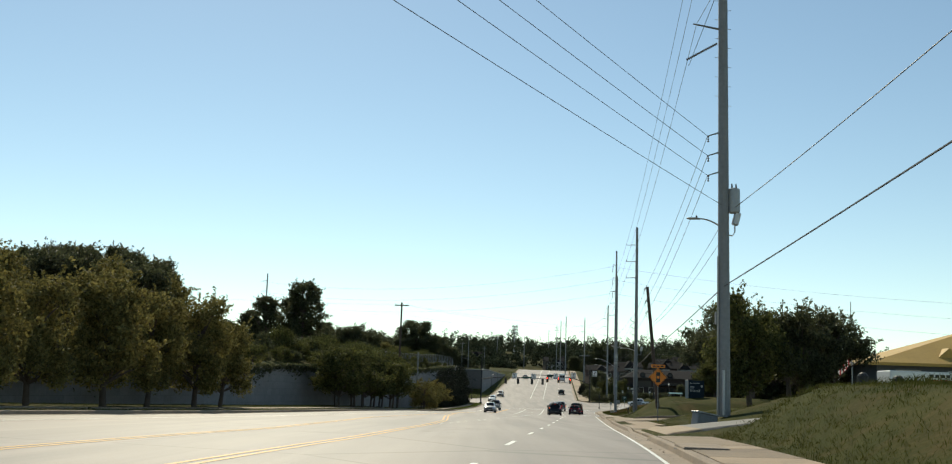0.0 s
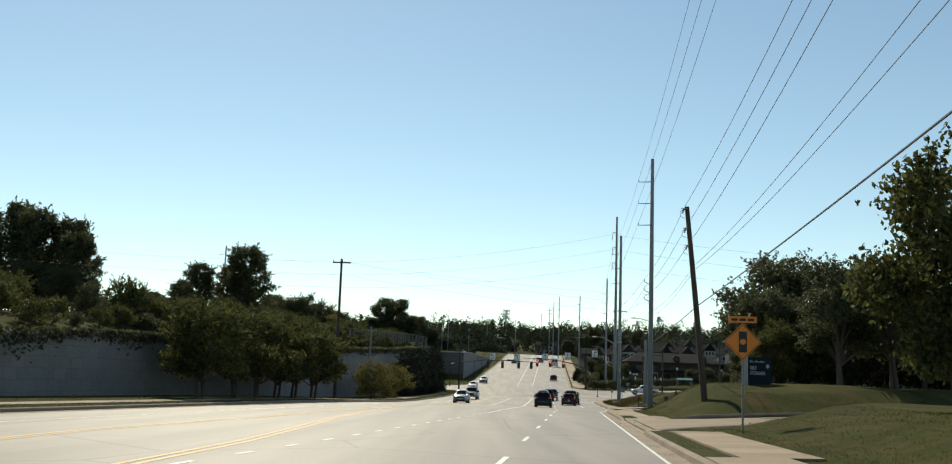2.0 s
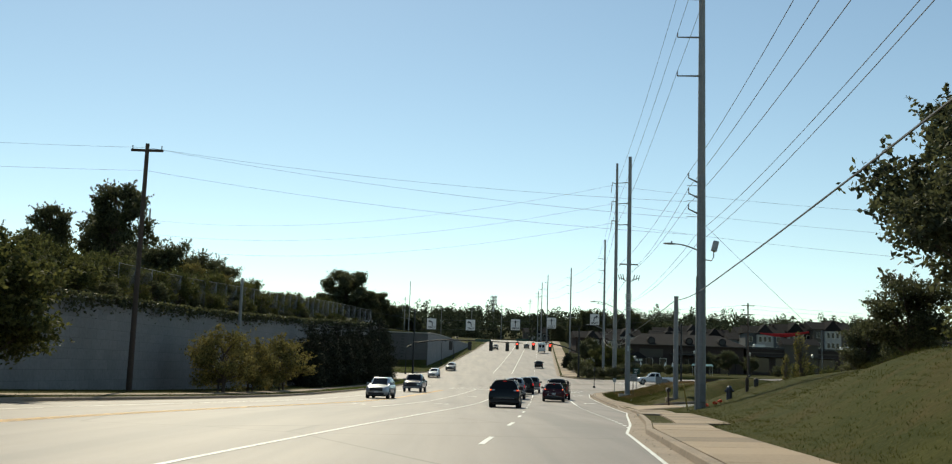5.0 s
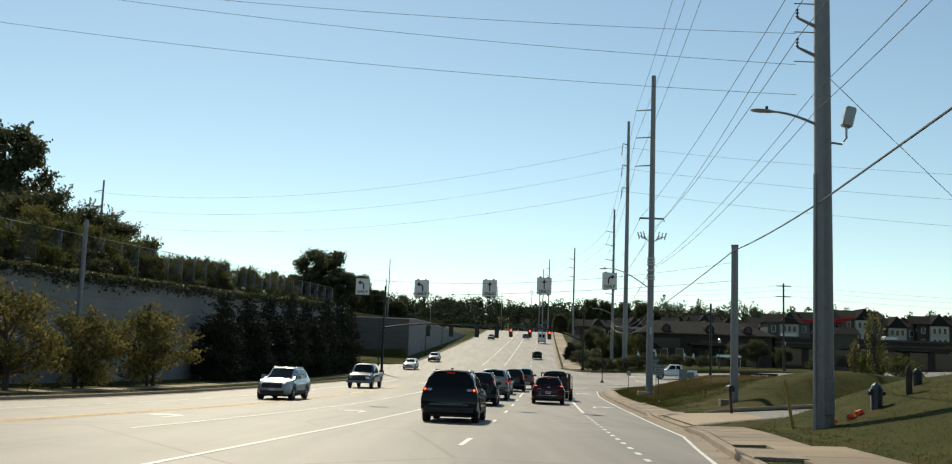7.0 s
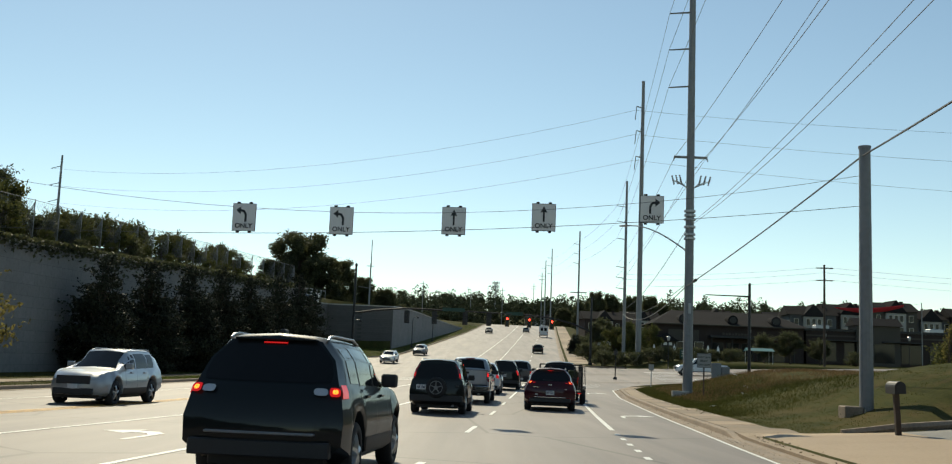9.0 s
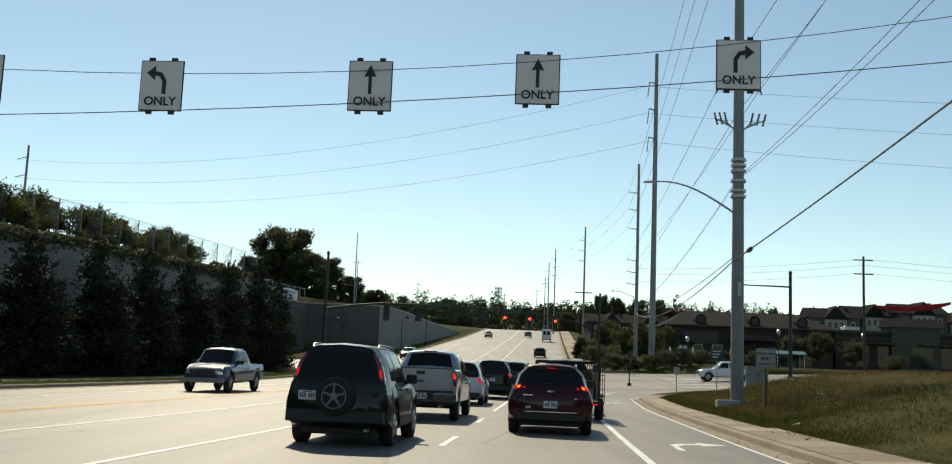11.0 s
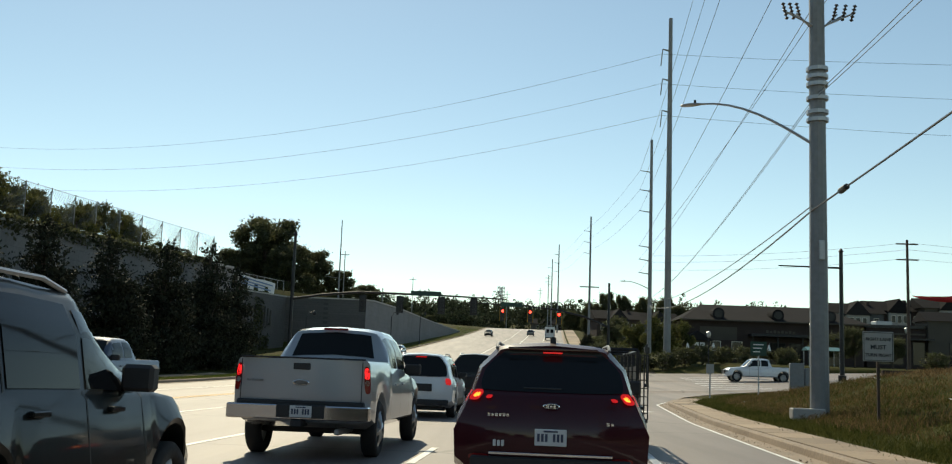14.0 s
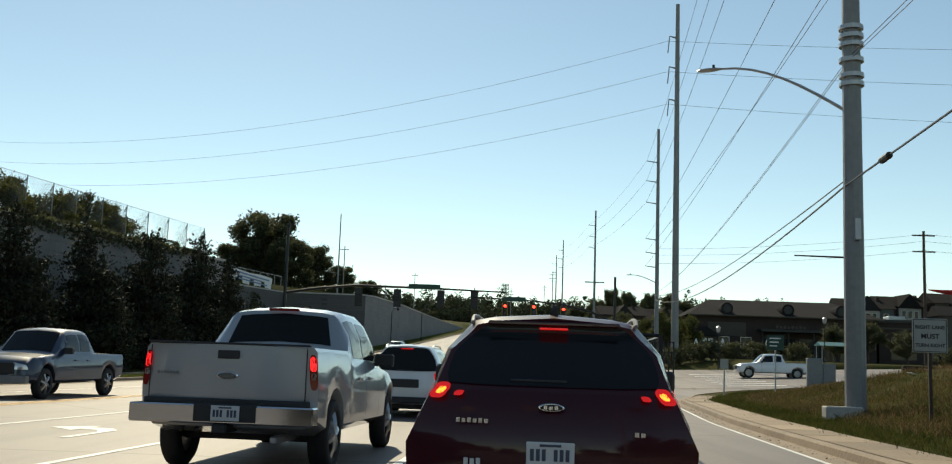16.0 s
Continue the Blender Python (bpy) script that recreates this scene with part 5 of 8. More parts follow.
# ---- vehicles ----
class Shell:
    """A car body's outer surface; y runs from the rear (0) to the nose."""

    def __init__(self, **k):
        self.k = k

    def f(self, name, y):
        t = self.k[name]
        return float(np.interp(y, [p[0] for p in t], [p[1] for p in t])) if isinstance(t, (list, tuple)) else float(t)

    def low(self, y):
        z = self.f("sill", y)
        for c in self.k["axles"]:
            d, rr = abs(y - c), self.k["wheel"] + 0.075
            if d < rr:
                z = max(z, self.k["wheel"] + math.sqrt(rr * rr - d * d))
        return z

    def ring(self, y):
        zl, zb, zt = self.low(y), self.f("belt", y), self.f("top", y)
        wl, wb, wt = self.f("w_low", y), self.f("w_belt", y), self.f("w_top", y)
        zl = min(zl, zb - 0.12)
        m = max(zl + 0.1, (self.f("sill", y) + zb) / 2)
        m = min(m, zb - 0.06)
        return [(0, zl), (wl * 0.86, zl), (wl, zl + min(0.1, (m - zl) * 0.6)), (wl + 0.015, m), (wb, zb - 0.03), (wb - 0.025, zb),
                ((wb - 0.025) * 0.45 + wt * 0.55 + min(0.035, 0.08 * max(0.0, zt - zb)), zb * 0.47 + zt * 0.53), (wt, max(zb + 0.002, zt - 0.10)), (wt * 0.92, max(zb + 0.003, zt - 0.045)), (wt * 0.66, max(zb + 0.004, zt - 0.014)), (0, max(zb + 0.005, zt + 0.012))]

    def at(self, y, k, side=1, out=0.0):
        r = self.ring(y)
        i = min(int(k), len(r) - 2)
        f = k - i
        x, z = r[i][0] * (1 - f) + r[i + 1][0] * f, r[i][1] * (1 - f) + r[i + 1][1] * f
        return Vector(((x + out) * side, self.shift(y, z, x), z))

    def shift(self, y, z, x=0.0):
        L = self.k["length"]
        rear, nose = max(0.0, 1 - y / 0.7), max(0.0, 1 - (L - y) / 0.9)
        dr = float(np.interp(z, [p[0] for p in self.k["rear"]], [p[1] for p in self.k["rear"]]))
        dn = float(np.interp(z, [p[0] for p in self.k["nose"]], [p[1] for p in self.k["nose"]]))
        w = max(0.3, self.f("w_low", y))
        q = (abs(x) / w) ** 3
        return y + rear * (dr + 0.10 * q) - nose * (dn + 0.28 * q)

    def stations(self):
        L = self.k["length"]
        ys = {0.0, L}
        for t in ("belt", "top", "w_low", "w_belt", "w_top"):
            if isinstance(self.k[t], (list, tuple)):
                ys |= {p[0] for p in self.k[t]}
        for c in self.k["axles"]:
            rr = self.k["wheel"] + 0.075
            ys |= {c + s * rr * q for s in (-1, 1) for q in (1.001, 0.97, 0.85, 0.6, 0.3, 0.0)}
        ys |= set(np.linspace(0, L, 14))
        out = []
        for y in sorted(y for y in ys if 0 <= y <= L):
            if not out or y - out[-1] > 0.012:
                out.append(y)
        out[-1] = L
        return out

    def body(self, mat, name):
        ys = self.stations()
        verts, faces = [], []
        n = 20
        for y in ys:
            for side, ks in ((1, range(0, 11)), (-1, range(9, 0, -1))):
                for k in ks:
                    verts.append(self.at(y, float(k), side))
        for i in range(len(ys) - 1):
            for j in range(n):
                a, b = i * n + j, i * n + (j + 1) % n
                faces.append((a, b, b + n, a + n))
        for y, flip in ((0.0, False), (ys[-1], True)):
            base = len(verts)
            cols = 9
            for k in range(0, 11):
                for c in range(cols):
                    verts.append(self.cap(y, float(k), -1 + 2 * c / (cols - 1)))
            for k in range(10):
                for c in range(cols - 1):
                    q = (base + k * cols + c, base + k * cols + c + 1, base + (k + 1) * cols + c + 1, base + (k + 1) * cols + c)
                    faces.append(q[::-1] if flip else q)
        me = mesh_of(name, verts, faces, mat, True)
        bm = bmesh.new()
        bm.from_mesh(me)
        bmesh.ops.remove_doubles(bm, verts=bm.verts, dist=0.001)
        bmesh.ops.recalc_face_normals(bm, faces=bm.faces)
        bm.to_mesh(me)
        bm.free()
        me.set_sharp_from_angle(angle=radians(38))
        return me

    def cap(self, y, k, a, out=0.0):
        r = self.ring(y)
        i = min(int(k), len(r) - 2)
        f = k - i
        x, z = r[i][0] * (1 - f) + r[i + 1][0] * f, r[i][1] * (1 - f) + r[i + 1][1] * f
        x *= a
        return Vector((x, self.shift(y, z, x) + (-out if y < 1 else out), z))

    def k_at(self, y, z):
        r = self.ring(y)
        for i in range(1, len(r) - 1):
            if r[i][1] <= z <= r[i + 1][1]:
                return i + (z - r[i][1]) / max(1e-6, r[i + 1][1] - r[i][1])
        return 9.9


def sheet(name, fn, us, vs, mat, parent, label="", rounded=0.0):
    """A panel from a function of two running values, with corners rounded on request."""
    nu, nv = len(us), len(vs)
    um, ur, vm, vr = (us[0] + us[-1]) / 2, (us[-1] - us[0]) / 2, (vs[0] + vs[-1]) / 2, (vs[-1] - vs[0]) / 2

    def soft(u, v):
        p_, q_ = (u - um) / ur, (v - vm) / vr
        return fn(um + ur * p_ * math.sqrt(1 - rounded * q_ ** 4 / 2), vm + vr * q_ * math.sqrt(1 - rounded * p_ ** 4 / 2))

    verts = [soft(u, v) for u in us for v in vs]
    faces = [(i * nv + j, i * nv + j + 1, (i + 1) * nv + j + 1, (i + 1) * nv + j) for i in range(nu - 1) for j in range(nv - 1)]
    me = mesh_of(name, verts, faces, mat, True)
    bm = bmesh.new()
    bm.from_mesh(me)
    bmesh.ops.recalc_face_normals(bm, faces=bm.faces)
    bm.to_mesh(me)
    bm.free()
    return part(name, me, mat, parent, label)


def wheel(parent, x, y, r, side, spokes=5, rim_mat="rim"):
    w = part("wheel", tube([(x - 0.02 * side, y, r), (x + 0.02 * side, y, r)], 0.07, 10), M["trim"], parent)
    prof = [(-0.11, r * 0.66), (-0.115, r * 0.9), (-0.085, r), (0.085, r), (0.115, r * 0.9), (0.11, r * 0.66), (-0.11, r * 0.66)]
    verts, faces, n = [], [], 24
    for k in range(n):
        t = k * math.tau / n
        verts += [(x + a, y + b * math.cos(t), r + b * math.sin(t)) for a, b in prof]
    m = len(prof)
    for k in range(n):
        for j in range(m - 1):
            faces.append((k * m + j, k * m + j + 1, ((k + 1) % n) * m + j + 1, ((k + 1) % n) * m + j))
    part("tyre", mesh_of("tyre", verts, faces, M["tyre"], True), M["tyre"], w)
    bm = bmesh.new()
    o = x + side * 0.07
    tube([(o - side * 0.12, y, r), (o - side * 0.1, y, r)], [r * 0.66, r * 0.6], 20, bm)
    for k in range(spokes):
        t = k * math.tau / spokes + 0.3
        d = Vector((0, math.cos(t), math.sin(t)))
        tube([Vector((o + side * 0.02, y, r)), Vector((o + side * 0.03, y, r)) + d * r * 0.35, Vector((o, y, r)) + d * r * 0.66], [0.055, 0.04, 0.035], 5, bm)
    tube([(o - side * 0.02, y, r), (o + side * 0.035, y, r)], [0.08, 0.06], 10, bm)
    part("rim", bm, M[rim_mat], w)


def plate(parent, x, y, z, mat="plate"):
    p_ = part("number_plate", new_box(x - 0.155, x + 0.155, y - 0.012, y, z - 0.08, z + 0.08, 0.005), M[mat], parent, "pale number plate")
    for k in range(7):
        if k != 3:
            part("plate_bar", new_box(x - 0.13 + 0.038 * k, x - 0.105 + 0.038 * k, y - 0.016, y - 0.0125, z - 0.04, z + 0.035), M["plate_ink"], p_)
    part("plate_bar", new_box(x - 0.07, x + 0.07, y - 0.016, y - 0.0125, z + 0.05, z + 0.066), M["plate_ink"], p_)


def vehicle(kind, label, category, at, paint_mat, spec):
    """Builds a car from its shell and a list of details."""
    sh = Shell(**spec["shell"])
    P = sh.k
    L = P["length"]
    ob = thing(kind, label, category, "vehicles", at=at)
    body = part("body", sh.body(M[paint_mat], "body"), M[paint_mat], ob)
    g = M["car_glass"]
    for y0, y1, k0, k1 in spec["side_glass"]:
        for s in (-1, 1):
            sheet("side_window", lambda u, v: sh.at(u, v, s, 0.006), list(np.linspace(y0, y1, 6)), list(np.linspace(k0, k1, 5)), g, ob)
    if "rear_glass" in spec:
        z0, z1, a = spec["rear_glass"]
        sheet("rear_window", lambda u, v: sh.cap(0.0, sh.k_at(0.0, u), v, 0.007), list(np.linspace(z0, z1, 9)), list(np.linspace(-a, a, 15)), g, ob, "", 0.22)
    for nm, y0, y1, a in spec.get("top_glass", ()):
        def top_pt(u, v):
            r = sh.ring(u)
            x = v * r[8][0]
            z = float(np.interp(abs(x), [0, r[9][0], r[8][0]], [r[10][1], r[9][1], r[8][1]]))
            return Vector((x, sh.shift(u, z, x), z)) + Vector((0, 0.006 if nm == "windscreen" else -0.006, 0.008))
        sheet(nm, top_pt, list(np.linspace(y0, y1, 6)), list(np.linspace(-a, a, 9)), g, ob)
    for s in (-1, 1):
        for z0, z1, a0, a1, mt, nm in spec.get("rear_lamps", ()):
            sheet(nm, lambda u, v: sh.cap(0.0, sh.k_at(0.0, u), v * s, 0.016), list(np.linspace(z0, z1, 9)), list(np.linspace(a0, a1, 9)), M[mt], ob, "glowing red brake lamp" if mt.startswith("tail_") and mt != "tail_off" else "", 0.7)
        for y0, y1, z0, z1, mt, nm in spec.get("side_lamps", ()):
            sheet(nm, lambda u, v: sh.at(u, sh.k_at(u, v), s, 0.012), list(np.linspace(y0, y1, 4)), list(np.linspace(z0, z1, 3)), M[mt], ob)
        for z0, z1, a0, a1 in spec.get("head_lamps", ()):
            sheet("headlamp", lambda u, v: sh.cap(L, sh.k_at(L, u), v * s, 0.014), list(np.linspace(z0, z1, 4)), list(np.linspace(a0, a1, 5)), M["head_lamp"], ob, "clear headlamp")
        my, mz, mo = spec["mirror"]
        w = sh.at(my, sh.k_at(my, mz), 1).x
        bm = bmesh.new()
        box(bm, w * s - 0.02 * s, (w + mo) * s, my - 0.06, my + 0.07, mz + 0.02, mz + 0.2, 0.025) if s > 0 else box(bm, -(w + mo), -(w - 0.02), my - 0.06, my + 0.07, mz + 0.02, mz + 0.2, 0.025)
        part("wing_mirror", bm, M[spec.get("mirror_mat", "trim")], ob)
        for hy, hz in spec.get("handles", ()):
            hw = sh.at(hy, sh.k_at(hy, hz), 1).x
            part("door_handle", new_box(*sorted((hw * s - 0.005 * s, hw * s + 0.035 * s)), hy - 0.1, hy + 0.1, hz - 0.015, hz + 0.02, 0.008), M[spec.get("handle_mat", paint_mat)], ob)
        for hy, z0, z1 in spec.get("seams", ()):
            part("door_seam", mesh_of("door_seam", [sh.at(y_, k_, s, 0.003) for k_ in np.linspace(sh.k_at(hy, z0), sh.k_at(hy, z1), 7) for y_ in (hy - 0.006, hy + 0.006)],
                                      [(2 * i, 2 * i + 1, 2 * i + 3, 2 * i + 2) for i in range(6)], M["trim"]), M["trim"], ob)
        if "rails" in spec:
            y0, y1 = spec["rails"]
            wr, zr_ = sh.ring((y0 + y1) / 2)[8]
            part("roof_rail", tube([(wr * s, y0, zr_ - 0.02), (wr * s, y0 + 0.1, zr_ + 0.025), (wr * s, y0 + 0.3, zr_ + 0.04), (wr * s, y1 - 0.3, zr_ + 0.04), (wr * s, y1, zr_ - 0.02)], 0.017, 6), M[spec.get("rail_mat", "galv")], ob)
        for c in P["axles"]:
            wheel(ob, (P["w_wheel"]) * s, c, P["wheel"], s, spec.get("spokes", 5), spec.get("rim", "rim"))
        # sill cladding
        if spec.get("cladding"):
            y0, y1 = P["axles"][0] + P["wheel"] + 0.1, P["axles"][1] - P["wheel"] - 0.1
            sheet("sill_cladding", lambda u, v: sh.at(u, v, s, 0.012), list(np.linspace(y0, y1, 4)), [1.2, 2.0, 2.5], M["trim"], ob)
    for nm, x0, x1, y0, y1, z0, z1, mt, lb in spec.get("boxes", ()):
        if nm == "emblem":
            bm = tube([(0, 0, 0), (0, -0.008, 0), (0, -0.012, 0)], [1, 1, 0.85], 20)
            for v_ in bm.verts:
                v_.co = Vector(((x0 + x1) / 2 + v_.co.x * (x1 - x0) / 2, y0 + v_.co.y, (z0 + z1) / 2 + v_.co.z * (z1 - z0) / 2))
            part(nm, bm, M[mt], ob, lb)
            continue
        if nm == "lettering_bar":
            n_ = max(2, int((x1 - x0) / 0.033))
            for k_ in range(n_):
                xa = x0 + (x1 - x0) * k_ / n_
                part(nm, new_box(xa, xa + (x1 - x0) / n_ * 0.68, y0, y1, z0, z1 - 0.004 * (k_ % 2)), M[mt], ob, lb)
            continue
        part(nm, new_box(x0, x1, y0, y1, z0, z1, min(0.015, abs(y1 - y0) * 0.3, abs(z1 - z0) * 0.3)), M[mt], ob, lb)
    part("underbody", new_box(-P["w_wheel"] + 0.12, P["w_wheel"] - 0.12, 0.35, L - 0.35, 0.2 if spec["shell"]["sill"][1][1] < 0.35 else 0.5, 0.62 if spec["shell"]["sill"][1][1] < 0.35 else 0.7, 0.02), M["trim"], ob)
    if "plate" in spec:
        plate(ob, *spec["plate"])
    return ob


def suv_shell(L, W, H, belt, top_pts, rear, wheel_r=0.36, axles=None, nose=None, roof_w=0.62, hood=None, sill=0.26, tuck=0.0):
    hw = W / 2
    hood = hood or belt
    return dict(length=L, sill=[(0, sill + 0.12), (0.5, sill), (L - 0.5, sill), (L, sill + 0.05)], wheel=wheel_r, w_wheel=hw - 0.125,
                axles=axles or (0.95, L - 0.95), belt=[(0, belt), (L * 0.62, belt - 0.03), (L * 0.72, hood - 0.02), (L - 0.25, hood - 0.12), (L, hood - 0.28)],
                top=top_pts, w_low=[(0, hw - 0.03), (0.35, hw - 0.005), (L - 0.7, hw - 0.005), (L, hw - 0.14)], w_belt=[(0, hw - 0.08 - tuck), (0.5, hw - 0.05 - tuck * 0.7), (1.2, hw - 0.05), (L - 0.8, hw - 0.06), (L, hw - 0.2)],
                w_top=[(0, roof_w * 0.94), (0.5, roof_w), (L * 0.5, roof_w + 0.02), (L * 0.62, roof_w), (L * 0.72, hw - 0.14), (L, hw - 0.3)],
                rear=rear, nose=nose or [(0.2, 0.12), (0.45, 0.0), (0.75, 0.02), (1.0, 0.16), (1.2, 0.3)])


def crossover(kind, label, at, mat, L=4.6, W=1.84, H=1.66, belt=1.08, rear=None, **over):
    top = [(0, H - 0.04), (0.5, H - 0.005), (1.6, H), (L * 0.52, H - 0.03), (L * 0.70, belt + 0.03), (L * 0.74, belt - 0.01), (L - 0.3, belt - 0.13), (L, belt - 0.24)]
    rear = rear or [(0.2, 0.16), (0.42, 0.03), (0.6, 0.0), (0.85, 0.03), (1.0, 0.07), (1.12, 0.15), (H, 0.55)]
    shell = suv_shell(L, W, H, belt, top, rear, **over.pop("shell", {}))
    spec = dict(shell=shell,
                side_glass=[(0.75, 1.2, 5.15, 6.75), (1.28, 2.12, 5.1, 6.85), (2.2, 2.95, 5.1, 6.75)],
                rear_glass=(belt + 0.03, H - 0.075, 0.95), top_glass=[("windscreen", L * 0.54, L * 0.695, 0.96)],
                mirror=(L * 0.62, belt - 0.03, 0.2), handles=((1.55, belt - 0.12), (2.55, belt - 0.12)), seams=((1.24, 0.45, belt), (2.16, 0.35, belt), (3.0, 0.35, belt)),
                rails=(0.6, 2.3), cladding=True, handle_mat=mat, spokes=5)
    spec.update(over)
    return vehicle(kind, label, "car", at, mat, spec)


def pickup(kind, label, at, mat, L=5.8, W=2.0, H=1.95, bed=1.9, rail=1.27, **over):
    top = [(0, rail), (bed, rail), (bed + 0.06, rail + 0.02), (bed + 0.30, H - 0.05), (bed + 0.6, H), (bed + 1.5, H - 0.01), (bed + 1.75, H - 0.08), (bed + 2.35, 1.28), (bed + 2.5, 1.22), (L - 0.3, 1.12), (L, 0.98)]
    hw = W / 2
    belt = [(0, rail - 0.03), (bed, rail - 0.03), (bed + 0.1, 1.25), (bed + 2.3, 1.2), (L - 0.3, 1.08), (L, 0.9)]
    shell = dict(length=L, sill=[(0, 0.52), (0.5, 0.42), (L - 0.5, 0.4), (L, 0.42)], wheel=0.41, w_wheel=hw - 0.14, axles=(1.05, L - 0.95), belt=belt, top=top,
                 w_low=[(0, hw - 0.03), (L - 0.7, hw - 0.02), (L, hw - 0.12)], w_belt=[(0, hw - 0.05), (L - 0.8, hw - 0.06), (L, hw - 0.18)],
                 w_top=[(0, hw - 0.1), (bed, hw - 0.1), (bed + 0.3, hw - 0.3), (bed + 1.5, hw - 0.28), (bed + 2.35, hw - 0.16), (L, hw - 0.25)],
                 rear=[(0.4, 0.1), (0.6, 0.02), (0.8, 0.0), (1.4, 0.0), (2.0, 0.0)], nose=[(0.3, 0.1), (0.5, 0.0), (0.9, 0.03), (1.1, 0.12)])
    spec = dict(shell=shell, side_glass=[(bed + 0.38, bed + 0.95, 5.2, 6.8), (bed + 1.05, bed + 1.85, 5.2, 6.75)],
                top_glass=[("rear_window", bed + 0.085, bed + 0.27, 0.86), ("windscreen", bed + 1.78, bed + 2.33, 0.95)],
                mirror=(bed + 1.95, 1.2, 0.26), handles=((bed + 0.55, 1.05), (bed + 1.3, 1.05)), handle_mat=mat, spokes=6,
                seams=((bed + 0.02, 0.5, 1.3), (bed + 1.0, 0.45, 1.2), (bed + 1.95, 0.45, 1.2)))
    spec.update(over)
    return vehicle(kind, label, "pickup truck", at, mat, spec)


def car_at(x, y, heading=-4.5, dz=0.0):
    """On the road at a rear (or, turned round, front) centre."""
    slope = math.degrees(math.atan2(road_z(y + 4) - road_z(y), 4))
    z = street_z(y + 1.5, x - ref(y))
    if abs(heading) > 90:
        return pose(x, y, z + dz, -slope, 0, heading)
    return pose(x, y, z + dz, slope, 0, heading)


# dark red crossover in the camera's lane
crossover("crossover_car", "dark red crossover car with brake lamps lit on the road", car_at(16.72, 169.3, -4.0), "paint_red", L=4.5, W=1.95, H=1.63, belt=1.10, shell=dict(tuck=0.085), rail_mat="steel",
          rear=[(0.2, 0.18), (0.4, 0.04), (0.62, 0.0), (0.9, 0.02), (1.05, 0.06), (1.16, 0.16), (1.5, 0.50), (1.63, 0.46)],
          rear_lamps=((1.035, 1.14, 0.865, 1.0, "tail_on", "tail_lamp"), (1.065, 1.11, 0.895, 0.96, "tail_hot", "lamp_bulb"), (1.055, 1.09, 0.725, 0.80, "tail_on", "reverse_lamp"), (0.42, 0.52, 0.62, 0.85, "tail_off", "reflector")),
          side_lamps=((0.04, 0.26, 1.02, 1.13, "tail_on", "lamp_wrap"),),
          plate=(0.0, -0.02, 0.70),
          boxes=(("brake_light", -0.10, 0.10, 0.425, 0.46, 1.518, 1.533, "tail_on", "glowing red high brake lamp"), ("spoiler", -0.46, 0.46, 0.44, 0.62, 1.545, 1.575, "paint_red", ""),
                 ("emblem", -0.085, 0.085, 0.035, 0.05, 0.97, 1.025, "chrome", "oval chrome emblem"), ("emblem", -0.072, 0.072, 0.022, 0.03, 0.978, 1.017, "trim", "dark emblem centre"), ("lettering_bar", -0.05, 0.055, 0.005, 0.012, 0.985, 1.01, "chrome", ""), ("lettering_bar", -0.62, -0.40, 0.015, 0.03, 0.885, 0.915, "chrome", ""), ("lettering_bar", 0.54, 0.62, 0.02, 0.035, 0.83, 0.86, "chrome", ""),
                 ("lettering_bar", -0.56, -0.44, 0.0, 0.015, 0.60, 0.66, "plate", ""),
                 ("chrome_strip", -0.6, 0.6, -0.012, 0.0, 0.52, 0.545, "chrome", ""), ("bumper", -0.78, 0.78, -0.015, 0.1, 0.34, 0.50, "trim", "black lower bumper"),
                 ("wiper", -0.28, 0.1, 0.15, 0.17, 1.155, 1.175, "trim", ""), ("antenna_fin", -0.03, 0.03, 0.62, 0.8, 1.6, 1.70, "trim", "")))

# dark compact with a spare wheel on the back
compact = crossover("compact_suv", "black-green boxy compact suv with rear spare wheel", car_at(12.65, 163.35, -4.0), "paint_black", L=4.5, W=1.80, H=1.77, belt=1.10,
                    rear=[(0.25, 0.10), (0.45, 0.0), (0.7, 0.02), (1.05, 0.05), (1.77, 0.24)],
                    rear_lamps=((1.13, 1.60, 0.91, 1.0, "tail_off", "tail_lamp"), (1.18, 1.33, 0.925, 0.995, "tail_on", "lamp_bulb")),
                    side_lamps=((0.03, 0.12, 1.13, 1.52, "tail_off", "lamp_wrap"),), rear_glass=(1.14, 1.62, 0.84), plate=(-0.5, 0.02, 0.86), spokes=5,
                    boxes=(("bumper", -0.84, 0.84, -0.08, 0.14, 0.42, 0.62, "trim", "black plastic bumper"), ("exhaust_pipe", 0.5, 0.56, -0.02, 0.3, 0.27, 0.33, "galv", ""), ("door_handle", 0.6, 0.72, 0.0, 0.03, 0.9, 0.95, "trim", "")))
bm = tube([(0, 0.03, 0.86), (0, -0.12, 0.86), (0, -0.17, 0.86), (0, -0.2, 0.86)], [0.33, 0.33, 0.30, 0.24], 24)
part("spare_wheel", bm, M["tyre"], compact, "spare wheel on the tailgate")
bm = bmesh.new()
for k in range(5):
    t = k * math.tau / 5 + 0.3
    tube([(0, -0.205, 0.86), (0.19 * math.cos(t), -0.205, 0.86 + 0.19 * math.sin(t))], [0.022, 0.016], 5, bm)
tube([(0, -0.195, 0.86), (0, -0.22, 0.86)], 0.065, 12, bm)
tube([(0.205 * math.cos(t), -0.203, 0.86 + 0.205 * math.sin(t)) for t in np.linspace(0, math.tau, 20)], 0.012, 5, bm)
part("spare_rim", bm, M["steel"], compact, "star-shaped alloy spare rim")

